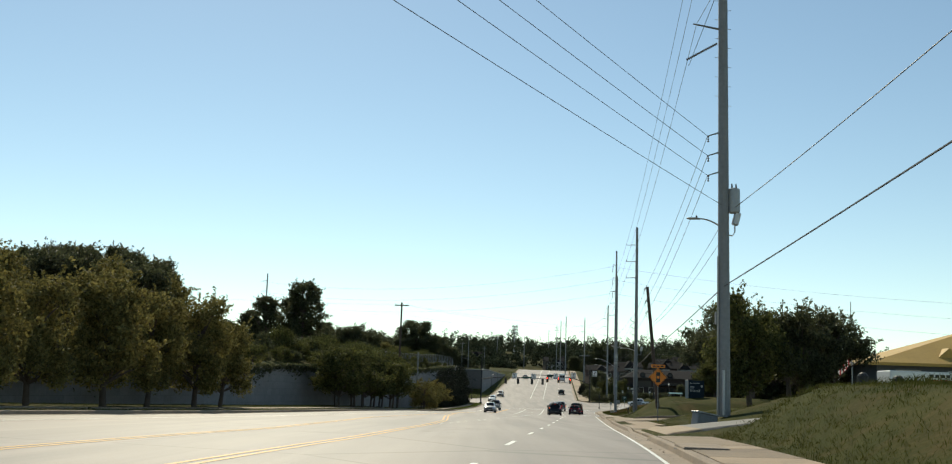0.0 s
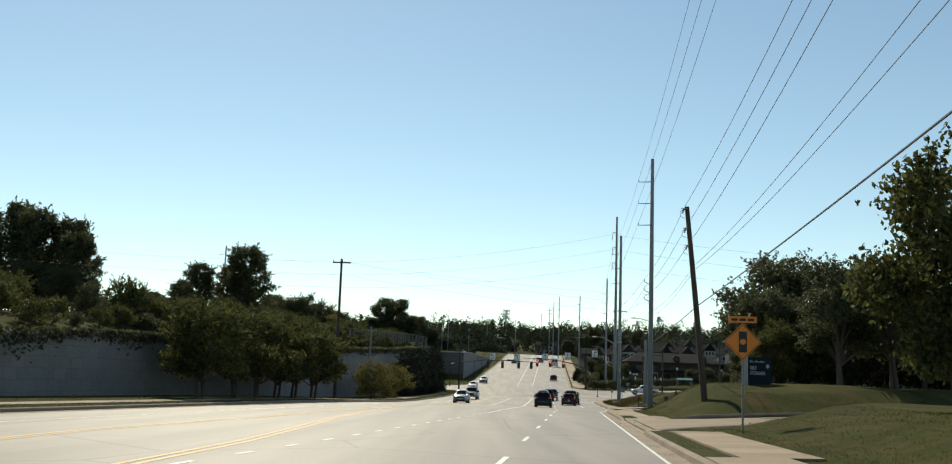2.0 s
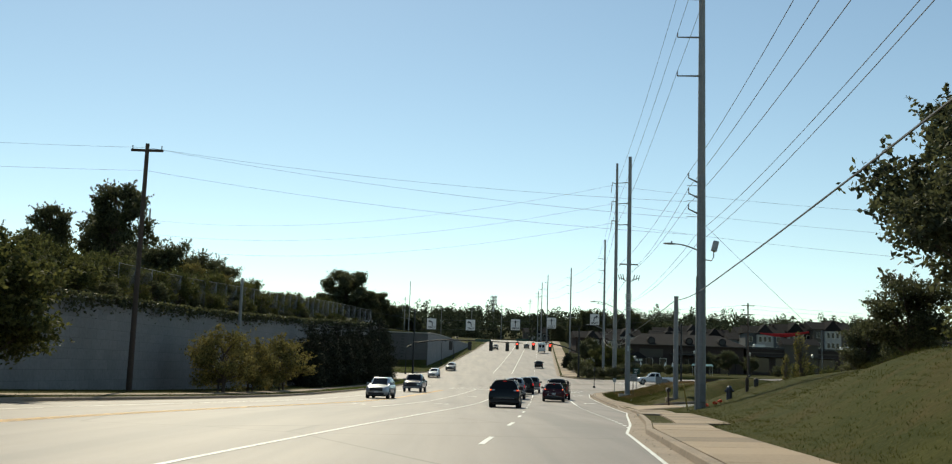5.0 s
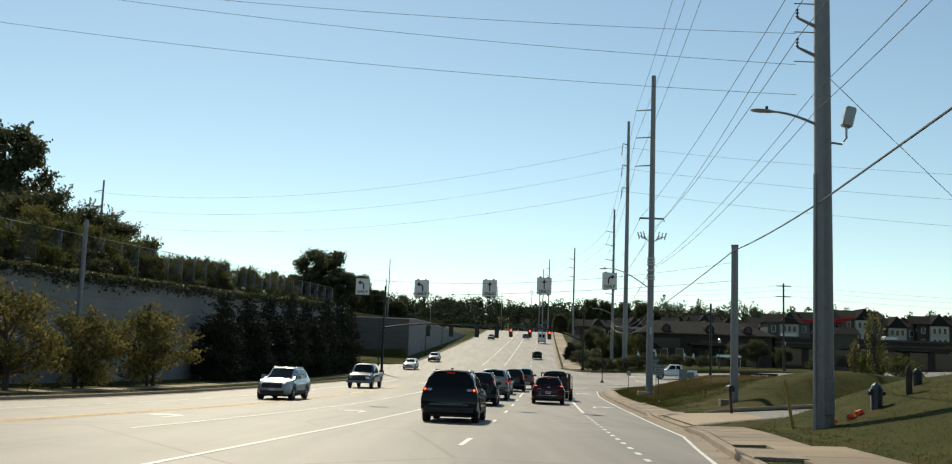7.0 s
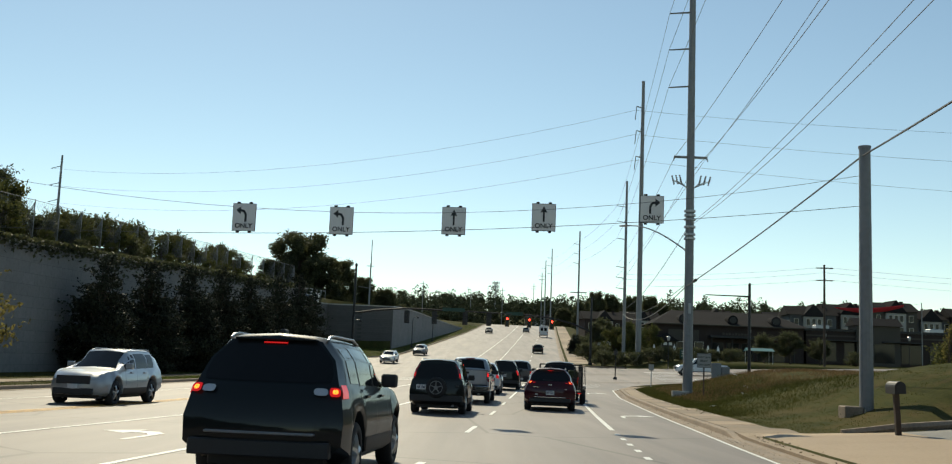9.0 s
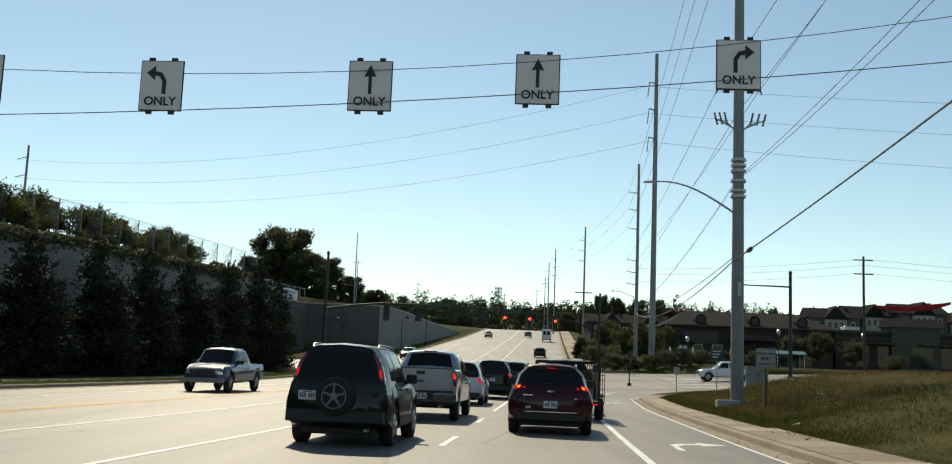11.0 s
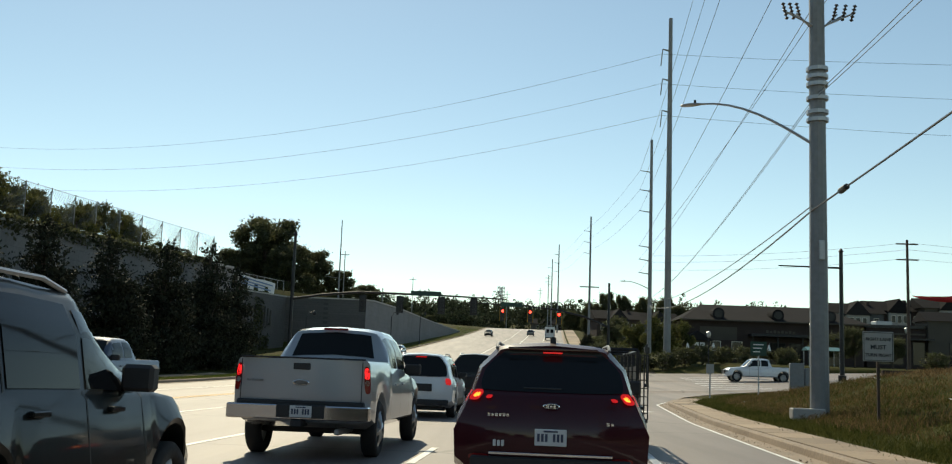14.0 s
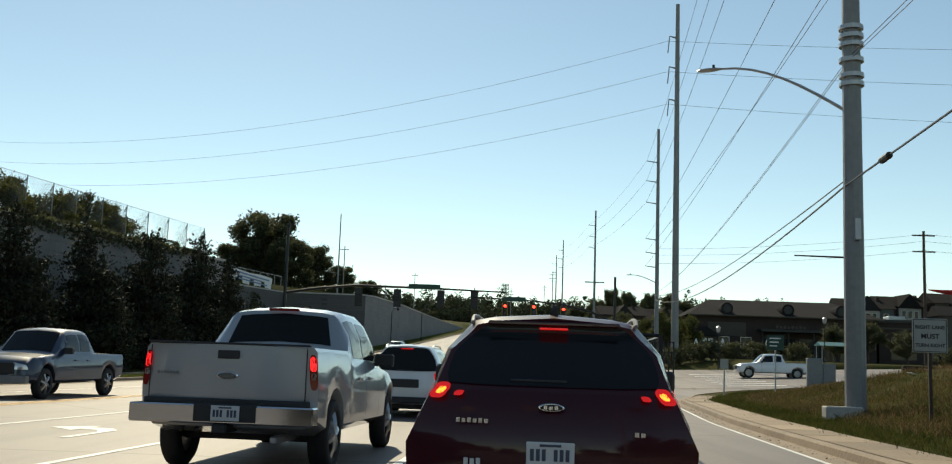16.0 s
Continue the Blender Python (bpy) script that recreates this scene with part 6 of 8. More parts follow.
# dark teal crossover one lane over
crossover("crossover_car", "dark teal-grey crossover car with silver roof rails", car_at(11.48, 141.8, -5.0), "paint_teal", L=4.65, W=1.86, H=1.72, belt=1.13,
          rear_lamps=((1.02, 1.12, 0.86, 1.0, "tail_on", "tail_lamp"), (1.05, 1.10, 0.90, 0.97, "tail_hot", "lamp_bulb"), (1.03, 1.11, 0.66, 0.84, "head_lamp", "reverse_lamp")), side_lamps=((0.05, 0.35, 1.0, 1.15, "tail_on", "lamp_wrap"),),
          boxes=(("brake_light", -0.14, 0.14, 0.44, 0.48, 1.6, 1.617, "tail_on", "glowing red high brake lamp"), ("spoiler", -0.48, 0.48, 0.44, 0.66, 1.635, 1.66, "paint_teal", ""),
                 ("bumper", -0.8, 0.8, -0.015, 0.12, 0.34, 0.52, "trim", "black lower bumper"), ("trim_strip", -0.62, 0.62, -0.03, 0.1, 0.585, 0.615, "steel", "chrome bumper strip"), ("antenna_fin", -0.03, 0.03, 0.7, 0.88, 1.69, 1.78, "trim", "")))

# silver pickup
pickup("pickup_truck", "silver crew-cab pickup truck with brake lamps lit", car_at(13.5, 173.7, -4.0), "paint_silver", rail=1.41,
       rear_lamps=((0.94, 1.32, 0.91, 0.998, "tail_off", "tail_lamp"), (1.14, 1.30, 0.92, 0.99, "tail_red", "lamp_bulb"), (1.05, 1.12, 0.92, 0.99, "head_lamp", "reverse_lamp")), plate=(0.06, -0.19, 0.675),
       boxes=(("bumper", -1.0, 1.0, -0.18, 0.06, 0.56, 0.76, "chrome", "chromed rear step bumper"), ("step_pad", -0.30, 0.40, -0.186, 0.05, 0.575, 0.766, "trim", "black step pad"), ("valance", -0.9, 0.9, -0.05, 0.2, 0.75, 0.82, "trim", ""), ("tailgate_seam", -0.868, -0.856, -0.006, 0.003, 0.82, 1.38, "trim", ""), ("tailgate_seam", 0.856, 0.868, -0.006, 0.003, 0.82, 1.38, "trim", ""), ("tailgate_cap", -0.9, 0.9, -0.012, 0.04, 1.402, 1.425, "trim", "black tailgate cap"),
              ("tailgate_handle", -0.12, 0.12, -0.02, 0.003, 1.25, 1.34, "trim", "black tailgate handle"), ("emblem", -0.12, 0.12, -0.012, 0.003, 1.03, 1.11, "chrome", "oval chrome emblem"), ("emblem", -0.105, 0.105, -0.022, -0.015, 1.04, 1.10, "paint_grey", "grey emblem centre"), ("lettering_bar", -0.78, -0.54, -0.012, 0.003, 1.07, 1.10, "steel", ""),
              ("brake_light", -0.2, 0.2, 2.1, 2.16, 1.89, 1.925, "tail_off", "high brake lamp"), ("tow_hitch", -0.08, 0.08, -0.2, 0.2, 0.46, 0.56, "trim", ""), ("exhaust_pipe", 0.5, 0.58, 0.0, 1.0, 0.36, 0.44, "galv", ""), ("axle", -0.8, 0.8, 0.98, 1.12, 0.32, 0.48, "trim", "")))

# vehicles ahead in the queue
crossover("people_carrier", "silver-white suv waiting with brake lamps lit", car_at(14.35, 187.2, -4.0), "paint_white", L=4.7, W=1.84, H=1.75, belt=1.08,
          rear=[(0.25, 0.12), (0.45, 0.0), (0.7, 0.02), (1.05, 0.05), (1.75, 0.3)],
          rear_lamps=((0.9, 1.08, 0.82, 1.0, "tail_on", "tail_lamp"),), plate=(0.0, 0.02, 0.82),
          boxes=(("brake_light", -0.15, 0.15, 0.2, 0.24, 1.63, 1.655, "tail_on", ""), ("bumper", -0.8, 0.8, -0.06, 0.12, 0.36, 0.5, "trim", "black lower bumper"), ("plate_recess", -0.34, 0.34, -0.012, 0.02, 0.72, 0.92, "trim", ""), ("wiper", -0.2, 0.2, 0.05, 0.09, 1.12, 1.14, "trim", "")))
crossover("large_suv", "large black suv waiting with brake lamps lit", car_at(15.75, 196.5, -4.0), "paint_black", L=5.1, W=2.0, H=1.92, belt=1.2,
          rear=[(0.25, 0.1), (0.5, 0.0), (0.8, 0.02), (1.2, 0.05), (1.92, 0.22)],
          rear_lamps=((0.98, 1.3, 0.88, 1.0, "tail_on", "tail_lamp"),), plate=(0.0, 0.02, 0.95),
          boxes=(("bumper", -0.9, 0.9, -0.06, 0.12, 0.45, 0.65, "trim", ""),))
pickup("pickup_truck", "dark grey pickup truck waiting at the crossing", car_at(17.0, 204.5, -4.0), "paint_grey", plate=(0.0, -0.02, 0.7),
       rear_lamps=((0.82, 1.19, 0.90, 0.995, "tail_on", "tail_lamp"),), boxes=(("bumper", -0.95, 0.95, -0.12, 0.06, 0.56, 0.72, "galv", ""),))

# oncoming vehicles
crossover("crossover_car", "silver crossover car coming the other way", car_at(2.6, 164.8, 175.5), "paint_silver", L=4.6, W=1.84, H=1.68, belt=1.08,
          head_lamps=((0.76, 0.90, 0.55, 0.98),), boxes=(("grille", -0.5, 0.5, 4.52, 4.6, 0.62, 0.86, "trim", "black front grille"), ("front_intake", -0.6, 0.6, 4.5, 4.585, 0.32, 0.5, "trim", ""), ("number_plate", -0.15, 0.15, 4.585, 4.6, 0.5, 0.62, "plate", "")), mirror_mat="paint_silver")
pickup("pickup_truck", "dark grey-blue pickup truck coming the other way", car_at(3.8, 195.3, 175.5), "paint_blue",
       head_lamps=((0.78, 0.96, 0.62, 0.98),), boxes=(("grille", -0.55, 0.55, 5.74, 5.82, 0.66, 0.96, "trim", "dark grille"), ("bumper", -0.95, 0.95, 5.68, 5.86, 0.42, 0.62, "steel", "")))
for x, y, mt, lb, nm in ((3.6, 258, "paint_white", "white saloon car crossing the intersection", "saloon_car"), (6.0, 283, "paint_grey", "grey saloon car coming down the hill", "saloon_car"), (17.5, 404, "paint_black", "dark saloon car coming down the hill", "saloon_car")):
    crossover(nm, lb, car_at(x, y, 176), mt, L=4.6, W=1.8, H=1.46, belt=0.98, head_lamps=((0.6, 0.74, 0.55, 0.98),), rails=(1.2, 2.2), boxes=(("grille", -0.45, 0.45, 4.52, 4.6, 0.45, 0.62, "trim", ""),))
for x, y, mt, lb in ((27.8, 415, "paint_grey", "grey saloon car climbing the hill"), (24.2, 300, "paint_black", "dark saloon car starting up the hill")):
    crossover("saloon_car", lb, car_at(x, y, -4), mt, L=4.6, W=1.8, H=1.46, belt=0.98, rails=(1.2, 2.2), rear_lamps=((0.76, 0.9, 0.75, 1.0, "tail_off", "tail_lamp"),))
# white box van on the hill
van = thing("box_van", "white box van with dark rear windows climbing the hill", "van", "vehicles", at=car_at(30.7, 385, -4))
part("box", new_box(-1.1, 1.1, 0, 4.2, 0.5, 2.9, 0.08), M["paint_white"], van)
part("cab", new_box(-1.0, 1.0, 4.2, 5.8, 0.5, 2.1, 0.15), M["paint_white"], van)
for s in (-1, 1):
    part("rear_window", new_box(s * 0.45 - 0.32, s * 0.45 + 0.32, -0.02, 0.0, 1.6, 2.4), M["car_glass"], van)
    part("tail_lamp", new_box(s * 0.98 - 0.07, s * 0.98 + 0.07, -0.03, 0.0, 1.0, 1.3), M["tail_off"], van)
    for c in (0.9, 4.9):
        wheel(van, 0.9 * s, c, 0.38, s)
part("bumper", new_box(-1.1, 1.1, -0.15, 0.05, 0.45, 0.65), M["trim"], van)
# white pickup on the side street
pickup("pickup_truck", "white pickup truck waiting on the side street", pose(42.0, 245.3, street_z(245, 17.5) + 0.03, 0, 0, 88), "paint_white", head_lamps=((0.78, 0.96, 0.62, 0.98),),
       rear_lamps=((0.82, 1.19, 0.9, 0.995, "tail_off", "tail_lamp"),), boxes=(("bumper", -0.95, 0.95, -0.12, 0.06, 0.56, 0.72, "galv", ""), ("stripe", 0.985, 1.0, 0.4, 2.6, 0.9, 1.0, "paint_blue", "blue side stripe"), ("grille", -0.55, 0.55, 5.74, 5.82, 0.66, 0.96, "trim", "")))

# landscaping trailer and the truck that tows it
tr = thing("utility_trailer", "black open utility trailer with mesh sides and rack", "trailer", "vehicles", at=car_at(17.75, 176.9, -4.0))
part("deck", new_box(-0.95, 0.95, 0.05, 4.2, 0.5, 0.62, 0.02), M["black_metal"], tr)
for s in (-1, 1):
    for k in range(5):
        part("post", new_box(s * 0.95 - 0.03, s * 0.95 + 0.03, 0.08 + k * 1.02, 0.14 + k * 1.02, 0.6, 1.75), M["black_metal"], tr)
    part("top_rail", tube([(s * 0.95, 0.05, 1.75), (s * 0.95, 4.2, 1.75)], 0.035, 6), M["black_metal"], tr)
    part("side_board", new_box(s * 0.95 - 0.02, s * 0.95 + 0.02, 0.1, 4.2, 0.62, 1.5), M["trim"], tr)
    part("fender", new_box(*sorted((s * 0.95, s * 1.2)), 1.5, 3.0, 0.72, 0.78), M["black_metal"], tr)
    for c in (1.9, 2.65):
        wheel(tr, 1.07 * s, c, 0.34, s)
    part("tail_lamp", new_box(s * 0.85 - 0.08, s * 0.85 + 0.08, 0.02, 0.05, 0.5, 0.58), M["tail_on"], tr)
gate = part("gate", new_box(0.55, 1.12, -0.05, 0.0, 0.55, 0.62), M["black_metal"], tr, "folded mesh ramp gate")
for k in range(9):
    part("gate_bar", new_box(0.58 + k * 0.066, 0.6 + k * 0.066, -0.05, -0.02, 0.6, 1.7), M["black_metal"], gate)
for k in range(8):
    part("gate_bar", new_box(0.55, 1.12, -0.05, -0.02, 0.7 + k * 0.14, 0.715 + k * 0.14), M["black_metal"], gate)
for yy in (0.1, 2.1, 4.1):
    part("rack_bar", tube([(-0.95, yy, 1.78), (0.95, yy, 1.78)], 0.03, 6), M["black_metal"], tr)
for k, (x0, x1, mt) in enumerate(((-0.8, -0.3, "paint_red"), (-0.2, 0.35, "trim"), (0.4, 0.85, "leaf_dark"))):
    part("cargo", new_box(x0, x1, 0.6 + k, 1.7 + k, 0.62, 1.35 + 0.1 * k, 0.06), M[mt], tr)
pickup("pickup_truck", "dark pickup truck towing a trailer", car_at(18.2, 182.6, -4.0), "paint_black", plate=(0.0, -0.02, 0.7), rear_lamps=((0.82, 1.19, 0.90, 0.995, "tail_on", "tail_lamp"),), boxes=(("bumper", -0.95, 0.95, -0.12, 0.06, 0.56, 0.72, "galv", ""),))

# ---- trees and plants ----
def leaves(points, size, rng, flat=0.0, aspect=0.55):
    """Folded leaf quads at points, as verts and faces."""
    n = len(points)
    d = rng.normal(size=(n, 3))
    d[:, 2] *= 1 - flat
    d /= np.linalg.norm(d, axis=1)[:, None] + 1e-9
    e = np.cross(d, rng.normal(size=(n, 3)))
    e /= np.linalg.norm(e, axis=1)[:, None] + 1e-9
    s = size * rng.uniform(0.6, 1.3, size=(n, 1))
    p = np.asarray(points)
    v = np.stack([p - d * s, p + e * s * aspect, p + d * s, p - e * s * aspect], 1).reshape(-1, 3)
    f = np.arange(4 * n).reshape(n, 4)
    return v, f


def leaf_mesh(name, points, size, rng, mat, flat=0.0, aspect=0.55):
    v, f = leaves(points, size, rng, flat, aspect)
    me = bpy.data.meshes.new(name)
    me.from_pydata(v.tolist(), [], f.tolist())
    me.materials.append(mat)
    return me


def lobe_points(rng, lobes, n, sprays=0.22):
    """Points in a crown made of ellipsoid lobes (x, y, z, rx, rz)."""
    w = np.array([l[3] ** 2 * l[4] for l in lobes])
    idx = rng.choice(len(lobes), n, p=w / w.sum())
    L = np.array(lobes)[idx]
    d = rng.normal(size=(n, 3))
    d /= np.linalg.norm(d, axis=1)[:, None]
    r = rng.uniform(0.2, 1.12, n) ** 0.6
    bump = 1 + 0.22 * np.sin(d[:, 0] * 7 + idx) * np.cos(d[:, 2] * 6 + idx * 2)
    out = np.stack([L[:, 0] + d[:, 0] * L[:, 3] * r * bump, L[:, 1] + d[:, 1] * L[:, 3] * r * bump, L[:, 2] + d[:, 2] * L[:, 4] * r * bump], 1)
    # loose sprays of leaves along twigs that stand out of the crown
    m = int(n * sprays)
    if m:
        tw = rng.normal(size=(len(lobes) * 7, 3))
        tw[:, 2] = np.abs(tw[:, 2]) + 0.25
        tw /= np.linalg.norm(tw, axis=1)[:, None]
        pick = rng.integers(0, len(tw), m)
        Q = np.array(lobes)[pick % len(lobes)]
        reach = rng.uniform(0.75, 1.75, m) * (0.75 + 0.5 * ((pick * 7919) % 97) / 97)
        q = tw[pick] * np.stack([Q[:, 3], Q[:, 3], np.maximum(Q[:, 4], Q[:, 3] * 0.6)], 1) * reach[:, None]
        out[:m] = Q[:, :3] + q + rng.normal(size=(m, 3)) * Q[:, 3:4] * 0.06
    return out


def tree(name, label, seed, h, r, mat, kind="broad", n=5200, leaf=0.16, trunks=1, low=None, sprays=0.22, lump=1.0):
    """A tree at the origin, to be copied: trunk, limbs and crown."""
    rng = np.random.default_rng(seed)
    ob = thing(name, label, "tree", at=pose(0, 0, -500))
    lobes, limbs = [], []
    base = (0.10 if trunks == 1 else 0.2) * h if kind == "broad" else 0.05 * h if kind == "shrub" else 0.25 * h
    base = base if low is None else low * h
    if kind == "pine":
        for k in range(44):
            f = (k + 0.5) / 44
            z = base + (h - base) * (0.04 + 0.9 * f)
            env = math.sin(math.pi * (0.22 + 0.70 * f)) ** 0.75
            a = k * 2.4 + rng.uniform(-0.5, 0.5)
            d = r * env * rng.uniform(0.35, 0.85)
            lobes.append((d * math.cos(a), d * math.sin(a), z, r * rng.uniform(0.20, 0.30), r * rng.uniform(0.13, 0.20)))
    elif kind == "dome":
        for k in range(60):
            f = (k + 0.5) / 60
            z = base + (h - base) * (0.05 + 0.86 * f)
            env = math.sqrt(max(0.05, 1 - abs(0.92 * f - 0.1) ** 2.4))
            a = k * 2.4 + rng.uniform(-0.4, 0.4)
            d = r * env * (0.80 if k % 3 else 0.35) * rng.uniform(0.85, 1.0)
            lobes.append((d * math.cos(a), d * math.sin(a), z, r * rng.uniform(0.20, 0.28), (h - base) * rng.uniform(0.07, 0.10)))
    elif kind == "column":
        for k in range(13):
            f = (k + 0.5) / 13
            q = (1 - f) ** 0.62 * min(1.0, 0.72 + 2.0 * f)
            for j in range(4 if f < 0.7 else 2):
                a = rng.uniform(0, math.tau)
                lobes.append((0.5 * r * q * math.cos(a), 0.5 * r * q * math.sin(a), h * (0.03 + 0.93 * f), r * (0.10 + 0.44 * q), h * 0.062))
    else:
        for k in range(30):
            a, q = rng.uniform(0, math.tau), math.sqrt(rng.uniform(0.05, 1))
            z = base + (h - base) * (0.10 + 0.80 * (k + rng.uniform(0, 1)) / 30)
            t = (z - base) / (h - base)
            env = math.sin(math.pi * (0.18 + 0.74 * t)) ** 0.7
            d = r * env * q * 0.8
            lobes.append((d * math.cos(a), d * math.sin(a), z, r * rng.uniform(0.20, 0.36) * lump, (h - base) * rng.uniform(0.08, 0.15) * lump))
    bm = bmesh.new()
    for t in range(trunks):
        ox, oy = (rng.uniform(-0.25, 0.25), rng.uniform(-0.25, 0.25)) if trunks > 1 else (0, 0)
        lean = (rng.uniform(-0.06, 0.06) * h, rng.uniform(-0.06, 0.06) * h)
        top = h * (0.9 if kind in ("pine", "column") else 0.62)
        r0 = (0.022 if trunks == 1 else 0.013) * h + 0.03
        tube([(ox + lean[0] * f, oy + lean[1] * f, -0.3 + (top + 0.3) * f) for f in (0, 0.15, 0.4, 0.7, 1)], [r0 * 1.25, r0, r0 * 0.8, r0 * 0.55, r0 * 0.2], 8, bm)
    part("trunk", bm, M["bark"], ob, smooth=True)
    bm = bmesh.new()
    for x, y, z, a, b in lobes:
        z0 = max(0.18 * h, z - 0.28 * h)
        tube([(0, 0, z0), (x * 0.5, y * 0.5, (z0 + z) / 2 + 0.02 * h), (x, y, z)], [0.010 * h, 0.007 * h, 0.003 * h], 5, bm, False)
    limbs = part("branchwork", bm, M["bark"], ob, smooth=True)
    if n < 1000:
        tagged(limbs, kind="stuff")
    part("crown", leaf_mesh("crown", lobe_points(rng, lobes, n, sprays), leaf, rng, M[mat]), M[mat], ob)
    return ob


PROTO = {
    "broad_a": tree("broadleaf_tree", "dark green broadleaf tree with dense crown", 1, 8, 3.8, "leaf_dark", n=19000, leaf=0.115, low=0.24),
    "broad_b": tree("broadleaf_tree", "dark green spreading broadleaf tree", 2, 7, 3.6, "leaf_dark", n=16000, leaf=0.115, trunks=3, low=0.22),
    "broad_c": tree("broadleaf_tree", "green broadleaf tree with open crown", 3, 7, 3.0, "leaf", n=15000, leaf=0.11),
    "gold": tree("autumn_tree", "olive-gold autumn tree beside a retaining wall", 4, 8, 3.2, "leaf_gold", n=19000, leaf=0.115, low=0.13),
    "gold_bush": tree("golden_shrub", "olive-gold rounded shrub on the verge", 5, 3.6, 2.3, "leaf_gold", "shrub", n=9000, leaf=0.085, trunks=3, sprays=0.3),
    "street": tree("street_tree", "small olive-green street tree with thin trunk", 6, 4.8, 2.5, "leaf", n=13000, leaf=0.09, trunks=2, low=0.22, sprays=0.35),
    "pine": tree("pine_tree", "tall dark pine tree with ragged crown", 7, 14, 4.6, "leaf_dark", "pine", n=24000, leaf=0.17, sprays=0.2, low=0.14),
    "holly": tree("evergreen_column", "dark glossy columnar evergreen in front of a wall", 8, 7.6, 2.9, "leaf_holly", "column", n=22000, leaf=0.10, sprays=0.1),
    "shrub": tree("shrub", "low dark green shrub", 9, 2.2, 1.7, "leaf_dark", "shrub", n=3600, leaf=0.09, trunks=2, sprays=0.3),
    "brush": tree("shrub", "olive scrubby bush on the bank", 10, 2.6, 1.9, "leaf", "shrub", n=3600, leaf=0.095, trunks=2, sprays=0.4),
    "big": tree("broadleaf_tree", "large dark rounded tree on the skyline", 11, 16, 7.0, "leaf_dark", "dome", n=34000, leaf=0.24, low=0.04, sprays=0.03),
    "thin": tree("sapling", "thin sapling with sparse yellow leaves", 12, 6.5, 1.0, "leaf_gold", n=900, leaf=0.13),
}
rng_p = np.random.default_rng(77)


def plant(key, x, y, s=1.0, z=None, sz=None):
    zz = on_ground(x, y) if z is None else z
    m = Matrix.Translation((x, y, zz - 0.08)) @ Matrix.Rotation(rng_p.uniform(0, math.tau), 4, "Z") @ Matrix.Diagonal((s, s, sz or s, 1))
    return tagged(copy_thing(PROTO[key], m), group=PROTO[key].name.split(".")[0] + "s")


# above the left wall
for y, v, key, s in ((44, -30, "broad_a", 0.7), (50, -31, "gold", 0.75), (56, -30, "broad_a", 0.8), (63, -30.5, "gold", 0.8), (69, -31, "broad_a", 0.85), (75, -31, "gold", 0.75),
                     (54, -35, "broad_a", 0.7), (62, -35, "broad_a", 0.75), (36, -30, "gold", 0.6), (30, -30, "gold", 0.5), (24, -28, "broad_a", 0.4)):
    plant(key, gx(y, v), y, s)
# golden trees on the verge in front of the wall
for y, v, s in ((33, -21.8, 0.75), (39, -22.3, 0.72), (45, -21.7, 0.85), (51.5, -22.3, 0.78), (57.5, -21.9, 0.85), (63.5, -22.4, 0.72)):
    plant("gold", gx(y, v), y, s)
for k in range(64):
    y = 44 + k * 3.1
    v = -26.9 - rng_p.uniform(0, 1.2)
    plant("brush" if k % 3 else "shrub", gx(y, v), y, rng_p.uniform(0.45, 0.8) * (1.1 if 100 < y < 160 else 0.8 if y < 182 else 0.5))
for k in range(46):
    y = 42 + k * 4.2 if k < 40 else 60 + (k - 40) * 6.5
    v = -29.5 - rng_p.uniform(0, 5)
    plant("shrub" if k % 3 == 1 else "brush", gx(y, v), y, rng_p.uniform(0.55, 1.0), sz=rng_p.uniform(0.5, 1.1) * (0.5 if y > 190 else 1))
for k in range(62):
    y = 98 + k * 1.75
    v = -28.2 - rng_p.uniform(0, 2.4)
    plant(("shrub", "brush", "brush")[k % 3], gx(y, v), y, rng_p.uniform(0.6, 0.95), sz=rng_p.uniform(0.6, 1.15))
for y, v, key, s in ((174, -31, "gold", 0.45), (179, -30, "gold", 0.36)):
    plant(key, gx(y, v), y, s)
for k in range(22):
    y = 188 + k * 2.4
    v = -29.2 - rng_p.uniform(0, 2.2)
    plant("brush" if k % 3 else "shrub", gx(y, v), y, rng_p.uniform(0.6, 0.9), sz=rng_p.uniform(0.4, 0.75) * (1.5 if y < 222 else 1.1))


def plant_to(key, x, y, s, top, height):
    """Planted so that the crown ends at a given height."""
    return plant(key, x, y, s, sz=(top - on_ground(x, y)) / height)


for x, y, s, top in ((-65.5, 206, 1.0, 21.5), (-69, 211, 1.1, 24.6), (-74, 209, 1.15, 25.8), (-79, 213, 1.25, 27.4), (-85, 210, 1.2, 26.9), (-91, 212, 1.25, 27.2), (-97, 209, 1.2, 26.2), (-104, 212, 1.2, 26.0)):
    plant_to("pine", x, y, s, top, 13.6)
for x, y, s in ((-66, 200, 1.1), (-73, 202, 1.2), (-80, 200, 1.2), (-88, 203, 1.3), (-96, 201, 1.2)):
    plant("broad_a", x, y, s)
for x, y, s, top in ((-38.7, 218, 1.15, 21.6), (-42.5, 222, 0.9, 18.5), (-46.5, 214, 0.85, 17.8), (-50.5, 219, 0.85, 15.0), (-35.5, 226, 0.7, 13.5), (-55.5, 217, 0.7, 12.6), (-60, 216, 0.6, 11.5)):
    plant_to("pine", x, y, s, top, 13.6)
for x, s, top in ((-29.5, 0.95, 10.6), (-26.5, 0.9, 10.4), (-24, 0.95, 11.0), (-21.5, 0.85, 10.3), (-19.3, 0.75, 9.2)):
    plant_to("broad_b", x, 194 + (x * 3) % 4, s, top, 6.8)
